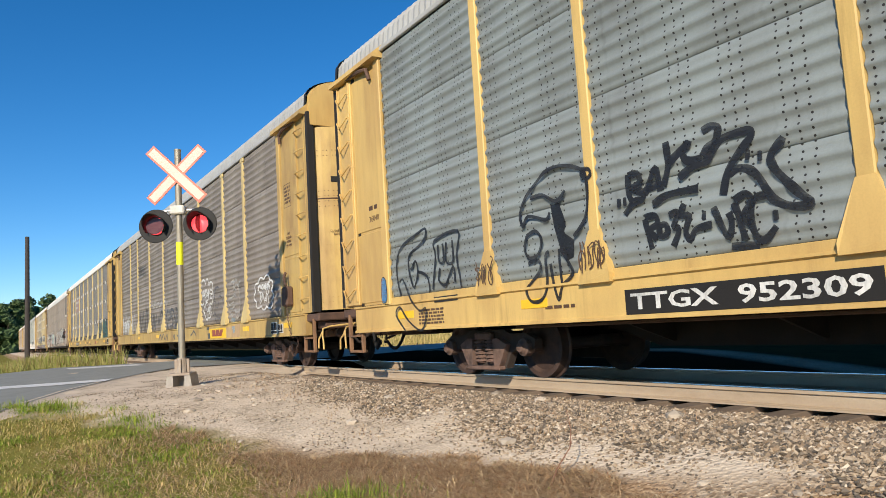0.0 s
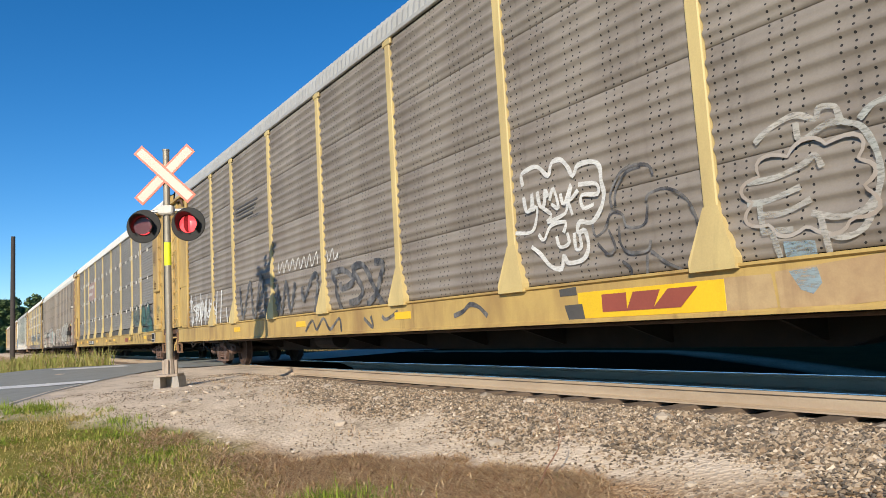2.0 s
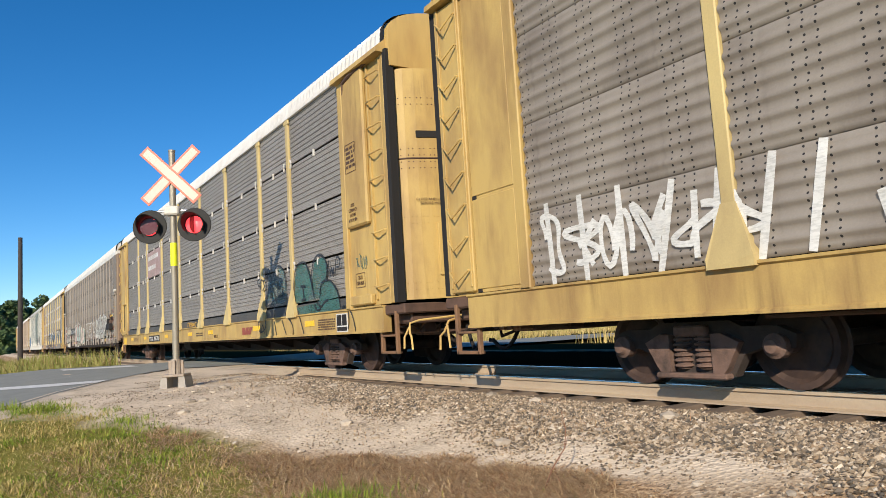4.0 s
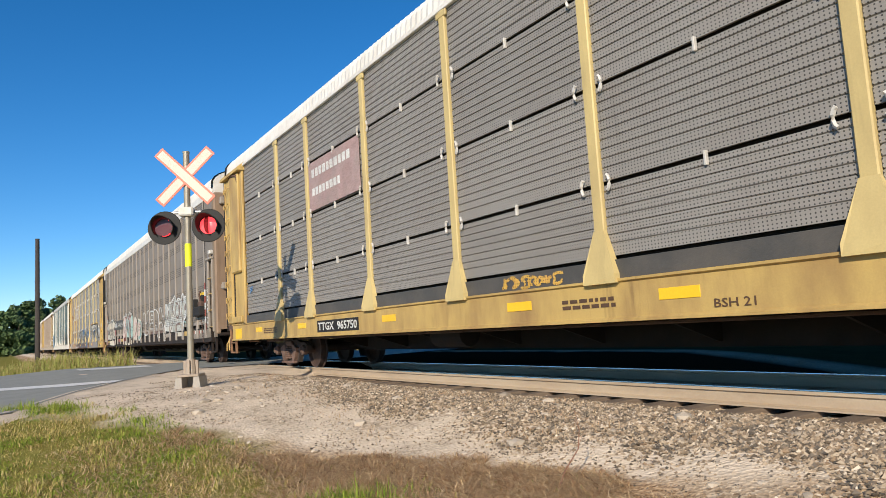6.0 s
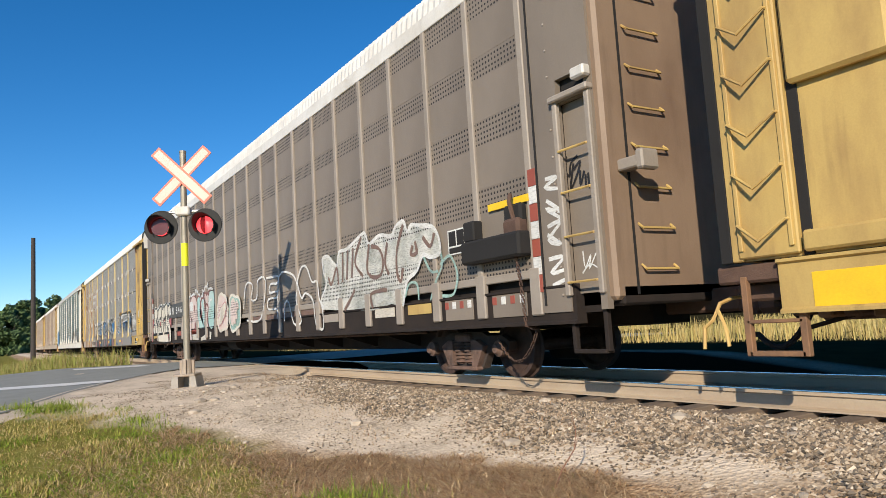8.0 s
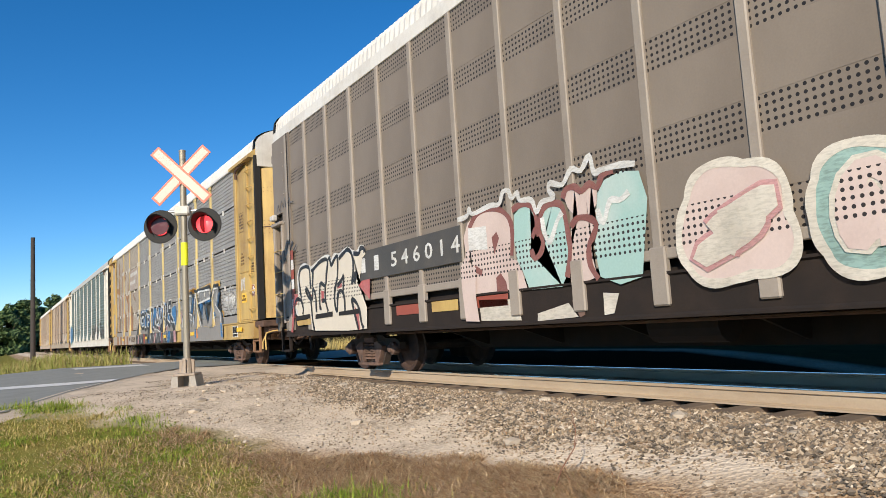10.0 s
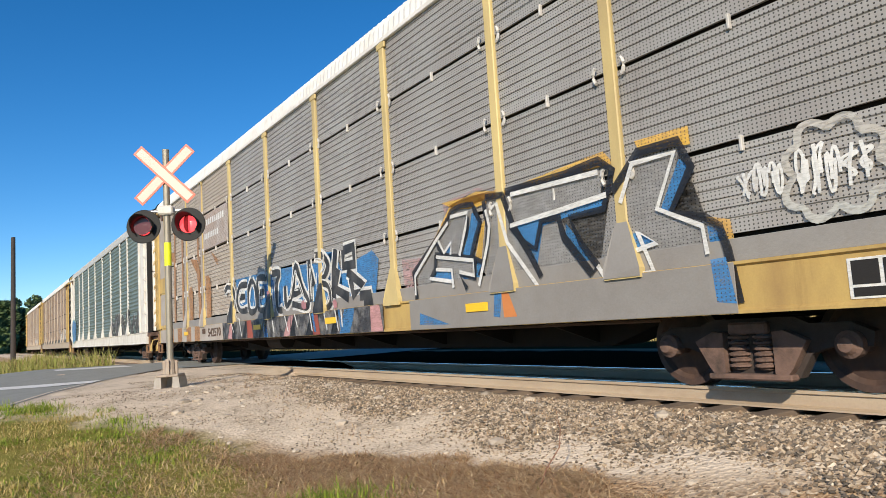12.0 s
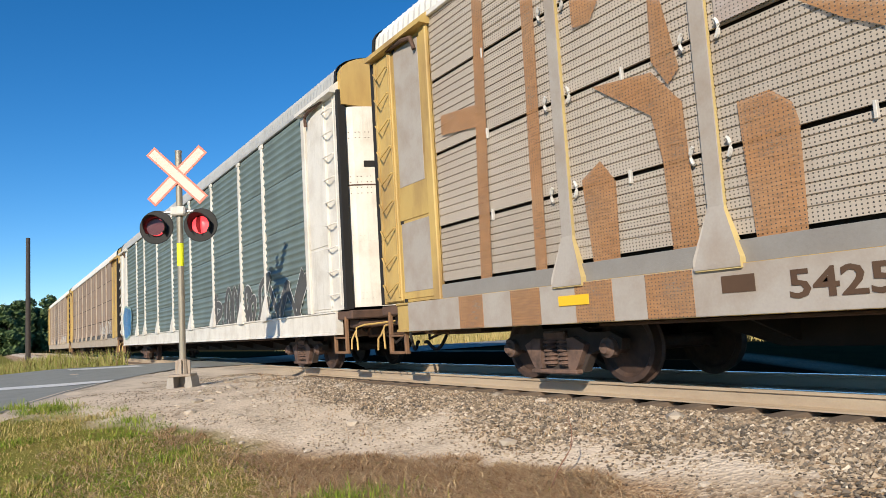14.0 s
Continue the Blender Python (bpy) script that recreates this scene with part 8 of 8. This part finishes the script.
def brake_gear(car, u, z):
    """A hand brake on the end sheet with a slack chain down to the bogie."""
    bm = bmesh.new()
    box(bm, -HALF - 0.18, -HALF, u - 0.16, u + 0.16, z, z + 0.42, 0.04)
    tube(bm, [(-HALF - 0.12, u - 0.02, z + 0.4), (-HALF - 0.16, u, z + 0.62), (-HALF - 0.1, u + 0.05, z + 0.72)], 0.03, 7)
    part("hand_brake", bm, RUST, car, "rusty hand brake housing")
    bm = bmesh.new()
    pts = [(-HALF - 0.12, u, z), (-HALF - 0.1, u - 0.04, z - 0.35), (-HALF - 0.06, u - 0.04, 0.72)]
    for i in range(13):
        t = i / 12
        pts.append((-HALF + 0.1 + 0.2 * t, u - 0.04 + 1.1 * t, 0.66 - 0.05 * t - 0.36 * math.sin(math.pi * t) ** 0.8))
    fine = []
    for a, b in zip(pts, pts[1:]):
        a, b = Vector(a), Vector(b)
        k = max(1, int((b - a).length / 0.05))
        fine += [a.lerp(b, i / k) for i in range(k)]
    for i, (p, q) in enumerate(zip(fine, fine[1:])):
        side = Vector((0.018, 0, 0)) if i % 2 else Vector((0, 0.012, 0.012))
        for s in (-1, 1):
            rod(bm, p + side * s, q + side * s, 0.008, seg=5)
    part("chain", bm, RUST, car, "slack rusty brake chain")


paint_cars()
brake_gear(CARS[2], -12.2, 1.35)
brake_gear(CARS[4], -12.1, 1.6)


# ---- stones and grass ----
def island_material(name, ramp_cols, rough=0.9):
    """A colour picked at random for each separate piece of the mesh."""
    m = bpy.data.materials.new(name)
    m.use_nodes = True
    nt = m.node_tree
    geo = nt.nodes.new("ShaderNodeNewGeometry")
    r = nt.nodes.new("ShaderNodeValToRGB")
    els = r.color_ramp.elements
    while len(els) < len(ramp_cols):
        els.new(0.5)
    for i, (e, c) in enumerate(zip(els, ramp_cols)):
        e.position, e.color = i / (len(ramp_cols) - 1), (*c, 1)
    nt.links.new(geo.outputs["Random Per Island"], r.inputs[0])
    bsdf = nt.nodes["Principled BSDF"]
    bsdf.inputs["Roughness"].default_value = rough
    bsdf.inputs["Specular IOR Level"].default_value = 0.2
    nt.links.new(r.outputs[0], bsdf.inputs["Base Color"])
    return m


STONE_M = island_material("mixed_ballast", [(0.06, 0.05, 0.04), (0.23, 0.175, 0.12), (0.34, 0.265, 0.185), (0.46, 0.37, 0.27), (0.09, 0.078, 0.065), (0.17, 0.14, 0.11), (0.27, 0.19, 0.12), (0.66, 0.57, 0.45)])
PALE_M = mat("pale_crushed_stone", (0.46, 0.39, 0.31), 0.9, 0, (0.3, 0.26, 0.22), 0.5, 20, 80, 0.3, spread=0.6)


def grass_edge(y):
    """How far east the grass reaches at y."""
    return ramp(y, [(0, 3.6), (3.5, 3.7), (5.5, 3.75), (6.6, 3.1), (7.9, 2.35), (9.2, 2.0), (12.4, 1.2), (13.6, 0.2), (14.5, -1.5)])


def stones_mesh(name, spots, material):
    base = np.array([(1, 0, 0), (-1, 0, 0), (0, 1, 0), (0, -1, 0), (0, 0, 1), (0, 0, -1)], float)
    tri = np.array([(0, 2, 4), (2, 1, 4), (1, 3, 4), (3, 0, 4), (2, 0, 5), (1, 2, 5), (3, 1, 5), (0, 3, 5)])
    rng = np.random.default_rng(5)
    n = len(spots)
    spots = np.array(spots)
    shape = base[None] * rng.uniform(0.6, 1.3, (n, 6, 1)) + rng.normal(0, 0.22, (n, 6, 3))
    ang = rng.uniform(0, 6.28, n)
    ca, sa = np.cos(ang)[:, None], np.sin(ang)[:, None]
    x, y = shape[..., 0] * ca - shape[..., 1] * sa, shape[..., 0] * sa + shape[..., 1] * ca
    size = spots[:, 3][:, None]
    v = np.stack([x * size + spots[:, 0][:, None], y * size + spots[:, 1][:, None], shape[..., 2] * size * 0.65 + spots[:, 2][:, None]], -1)
    f = (tri[None] + (np.arange(n) * 6)[:, None, None]).reshape(-1, 3)
    me = bpy.data.meshes.new(name)
    me.from_pydata(v.reshape(-1, 3).tolist(), [], f.tolist())
    me.materials.append(material)
    return new(name, me)


def scatter_stones():
    rnd = random.Random(11)
    spots = []
    while len(spots) < 60000:
        y = rnd.uniform(1.0, 17.5) if rnd.random() < 0.8 else rnd.uniform(17.5, 45)
        x = rnd.uniform(1.0, 6.15)
        if 16 < y < 31 and x < 9.6 and (x > 4.4 or y > 14):
            continue
        if x < grass_edge(y) - 0.5 * rnd.random():
            continue
        rough = noise.noise(Vector((x * 0.8, y * 0.5, 7)))
        bed = smooth(3.6, 4.6, x + 0.5 * rough) * (1 - 0.75 * smooth(9, 14, y))
        if rnd.random() > 0.14 + 0.86 * bed or (y > 14 and x < 2.5):
            continue
        s = rnd.uniform(0.010, 0.028) * (0.5 + 0.6 * bed)
        spots.append((x, y, ground_z(x, y) + s * 0.25, s))
    tagged(stones_mesh("ballast_stones", spots, STONE_M), "loose grey and tan ballast stones along the track", "gravel", "", "stuff")
    # larger single stones
    big = tagged(new("stone_litter"), "larger pale stones lying on the gravel verge", "stones", "", "structure")
    meshes = []
    for k in range(6):
        bm = bmesh.new()
        bmesh.ops.create_icosphere(bm, subdivisions=1, radius=1)
        for v in bm.verts:
            v.co = Vector((v.co.x * 1.25, v.co.y, v.co.z * 0.6)) * (1 + 0.28 * noise.noise(v.co * 1.7 + Vector((k * 9, 0, 0))))
        me = bpy.data.meshes.new("stone")
        bm.to_mesh(me)
        bm.free()
        me.materials.append(PALE_M)
        meshes.append(me)
    n = 0
    while n < 260:
        y, x = rnd.uniform(2.0, 13), rnd.uniform(2.2, 5.9)
        if x < grass_edge(y) + 0.1:
            continue
        s = rnd.uniform(0.02, 0.042) if n > 12 else rnd.uniform(0.06, 0.09)
        shared("stone", meshes[n % 6], big, pose(x, y, ground_z(x, y) + s * 0.2, 0, 0, rnd.uniform(0, 360)) @ Matrix.Diagonal((s, s, s, 1)))
        n += 1


def blades_mesh(name, spots, material, seed=1, bend=0.5):
    """Grass blades: each a tapered, bent strip of three faces, from rows of x, y, z, height, width, lean."""
    rng = np.random.default_rng(seed)
    a = np.array(spots)
    n = len(a)
    yaw, ln = rng.uniform(0, 6.28, n), a[:, 5]
    dx, dy = np.cos(yaw), np.sin(yaw)
    fx, fy = -dy, dx
    v = np.zeros((n, 5, 3))
    for i, (h, w, b) in enumerate(((0, 1, 0), (0, -1, 0), (0.6, 0.8, 0.35), (0.6, -0.8, 0.35), (1, 0, 1))):
        v[:, i, 0] = a[:, 0] + dx * w * a[:, 4] / 2 + fx * b * ln * a[:, 3]
        v[:, i, 1] = a[:, 1] + dy * w * a[:, 4] / 2 + fy * b * ln * a[:, 3]
        v[:, i, 2] = a[:, 2] + h * a[:, 3] * (1 - 0.45 * np.minimum(ln, 1.6) * (h > 0))
    k = (np.arange(n) * 5)
    quads = np.stack([k, k + 1, k + 3, k + 2], -1).tolist()
    tris = np.stack([k + 2, k + 3, k + 4], -1).tolist()
    me = bpy.data.meshes.new(name)
    me.from_pydata(v.reshape(-1, 3).tolist(), [], quads + tris)
    me.materials.append(material)
    return new(name, me)


GREEN_M = island_material("green_grass", [(0.10, 0.17, 0.02), (0.19, 0.28, 0.03), (0.30, 0.34, 0.05), (0.14, 0.22, 0.025), (0.36, 0.34, 0.08), (0.22, 0.30, 0.035), (0.08, 0.12, 0.02)])
FADED_M = island_material("yellowed_grass", [(0.38, 0.34, 0.09), (0.52, 0.41, 0.16), (0.26, 0.27, 0.05), (0.45, 0.30, 0.13), (0.62, 0.50, 0.24), (0.20, 0.20, 0.04)])
STRAW_M = island_material("dry_grass", [(0.25, 0.13, 0.07), (0.50, 0.31, 0.16), (0.62, 0.45, 0.26), (0.14, 0.075, 0.045), (0.76, 0.60, 0.38), (0.36, 0.20, 0.11)])
WEED_M = island_material("tall_weeds", [(0.16, 0.20, 0.04), (0.26, 0.27, 0.07), (0.38, 0.33, 0.14), (0.20, 0.22, 0.05), (0.30, 0.2, 0.1)])
FIELD_M = island_material("dry_field_grass", [(0.40, 0.29, 0.10), (0.55, 0.42, 0.17), (0.30, 0.27, 0.08), (0.62, 0.5, 0.24)])


def scatter_grass():
    rnd = random.Random(21)
    green, faded, straw = [], [], []
    while len(green) + len(faded) < 110000:
        y = 2.5 + 12 * rnd.random() ** 1.3
        x = rnd.uniform(-2.2, 3.9)
        e = grass_edge(y)
        dry = smooth(1.5, 2.7, x + 0.9 * noise.noise(Vector((x * 0.9, y * 0.9, 2))) + 0.12 * (5 - y))
        if x > e + 0.25 * noise.noise(Vector((x * 2, y * 2, 0))) or rnd.random() < dry * 0.93:
            continue
        clump = 0.6 + 0.8 * max(0, noise.noise(Vector((x * 1.6, y * 1.6, 9))))
        if rnd.random() > clump * (0.35 if x > e - 0.35 else 1.0):
            continue
        lush = noise.noise(Vector((x * 0.75, y * 0.75, 14))) + 0.5 * noise.noise(Vector((x * 2.4, y * 2.4, 15))) + rnd.gauss(0.06, 0.12)
        (green if lush > 0 else faded).append((x, y, ground_z(x, y) - 0.01, rnd.uniform(0.05, 0.13) * clump, rnd.uniform(0.006, 0.013), rnd.uniform(0.3, 1.7)))
    while len(straw) < 62000:
        y = rnd.uniform(2.5, 9.5)
        x = rnd.uniform(0.4, 4.0)
        dry = smooth(1.3, 2.6, x + 0.9 * noise.noise(Vector((x * 0.9, y * 0.9, 2))) + 0.12 * (5 - y))
        if x > grass_edge(y) + 0.4 * noise.noise(Vector((x * 2, y * 2, 5))) or rnd.random() > 0.12 + dry:
            continue
        straw.append((x, y, ground_z(x, y), rnd.uniform(0.05, 0.15), rnd.uniform(0.004, 0.009), rnd.uniform(0.9, 2.2)))
    # dry weeds in the ballast
    for _ in range(46):
        cy, cx = rnd.uniform(4.0, 15.0), rnd.uniform(3.4, 5.6)
        if cx < grass_edge(cy) + 0.2:
            continue
        for _ in range(rnd.randint(20, 90)):
            x, y = cx + rnd.gauss(0, 0.13), cy + rnd.gauss(0, 0.25)
            straw.append((x, y, ground_z(x, y), rnd.uniform(0.04, 0.11), rnd.uniform(0.004, 0.007), rnd.uniform(0.4, 1.9)))
    # a bright tuft at the edge of the straw
    for cx, cy, n, h in ((2.35, 5.6, 420, 0.17), (2.6, 5.3, 260, 0.14), (1.6, 8.2, 200, 0.12), (0.7, 12.3, 260, 0.2), (0.2, 12.9, 220, 0.2), (1.55, 10.2, 150, 0.16)):
        for _ in range(n):
            x, y = cx + rnd.gauss(0, 0.16), cy + rnd.gauss(0, 0.16)
            green.append((x, y, ground_z(x, y) - 0.01, rnd.uniform(0.5, 1.1) * h, 0.008, rnd.uniform(0.1, 0.9)))
    tagged(blades_mesh("verge_grass", green, GREEN_M, 1), "short green verge grass in patches", "grass", "", "stuff")
    tagged(blades_mesh("yellowed_grass", faded, FADED_M, 6), "yellowing dry patches of verge grass", "grass", "", "stuff")
    tagged(blades_mesh("dead_grass", straw, STRAW_M, 2), "flattened dead brown grass at the gravel's edge", "grass", "", "stuff")
    weeds = []
    while len(weeds) < 16000:
        y = 31.5 + 45 * rnd.random() ** 1.6
        x = rnd.uniform(-24, 4.6)
        if y < 34 - x * 0.55 + 0.6 * noise.noise(Vector((x, y, 1))):
            continue
        tall = 0.3 + 0.9 * smooth(-1.5, 2.5, x + noise.noise(Vector((x * 0.4, y * 0.4, 4))) * 2)
        weeds.append((x, y, ground_z(x, y) - 0.02, rnd.uniform(0.5, 1.0) * tall, rnd.uniform(0.02, 0.045), rnd.uniform(0.1, 0.8)))
    tagged(blades_mesh("roadside_weeds", weeds, WEED_M, 3), "tall green and yellow weeds beyond the road", "weeds", "", "stuff")
    field = []
    while len(field) < 26000:
        y = -6 + 60 * rnd.random() ** 1.2
        x = 18.0 + 24 * rnd.random()
        if abs(y - (23.2 + 0.24 * (x - 12))) < 5:
            continue
        field.append((x, y, ground_z(x, y) - 0.02, rnd.uniform(0.45, 1.0), rnd.uniform(0.015, 0.035), rnd.uniform(0.05, 0.6)))
    tagged(blades_mesh("field_grass", field, FIELD_M, 4), "tall dry yellow grass behind the track", "grass", "", "stuff")


scatter_stones()
scatter_grass()


def build_stalk(x, y):
    """A dry leaning weed stalk with two side twigs."""
    z = ground_z(x, y)
    bm = bmesh.new()
    pts = [(x - 0.02, y + 0.05, z - 0.03), (x + 0.03, y, z + 0.13), (x + 0.12, y - 0.06, z + 0.28), (x + 0.135, y - 0.07, z + 0.42), (x + 0.12, y - 0.05, z + 0.56)]
    for i, (p, q) in enumerate(zip(pts, pts[1:])):
        rod(bm, p, q, 0.006 - 0.001 * i, 0.005 - 0.001 * i, seg=6)
    rod(bm, pts[2], (x + 0.2, y - 0.02, z + 0.36), 0.003, 0.0015, seg=5)
    rod(bm, pts[3], (x + 0.07, y - 0.1, z + 0.5), 0.0025, 0.0015, seg=5)
    return tagged(part("weed_stalk", bm, mat("dry_stalk", (0.22, 0.11, 0.07), 0.9)), "dry brown weed stalk leaning at the gravel's edge", "weed")


build_stalk(3.55, 4.25)


# ---- motion ----
def travel(t):
    """How far the train has rolled towards the viewer since the clip began."""
    return 7.9315 * t + 0.0212 * t * t


def motions():
    for k, car in CARS.items():
        y0 = 26.885 + 28.42 * (k - 2)
        walk(car, [(0.5 * i, pose(TRACK_X, y0 - travel(0.5 * i), 0)) for i in range(29)])
    steps = [i / 15 for i in range(211)]
    for w, u, car in ROLLING:
        if car in (CARS[6], CARS[7], CARS[8]):
            continue
        walk(w, [(t, pose(0, u, 0.423, math.degrees(travel(t) / 0.423))) for t in steps])
    starts = (0.37, 1.38, 2.37, 3.37, 4.36, 5.35, 6.33, 7.30, 8.30, 9.33, 10.37, 11.40, 12.43, 13.42)
    # the added vanes turn in place of switching the lamps
    for vane, sx in VANES:
        x, y, z = sx * 0.39, -0.12, 2.76
        rows = []
        open_now = sx > 0
        for n in starts:
            for edge, left_on in ((n, True), (n + 0.5, False)):
                if edge > 13.95:
                    continue
                before = 84 if (left_on != (sx < 0)) else 0
                after = 84 - before
                rows += [(edge - 0.04, pose(x, y, z, 0, 0, before)), (edge + 0.04, pose(x, y, z, 0, 0, after))]
        first = rows[0][1]
        rows = [(0.0, first)] + rows + [(14.0, rows[-1][1])]
        walk(vane, rows)


motions()
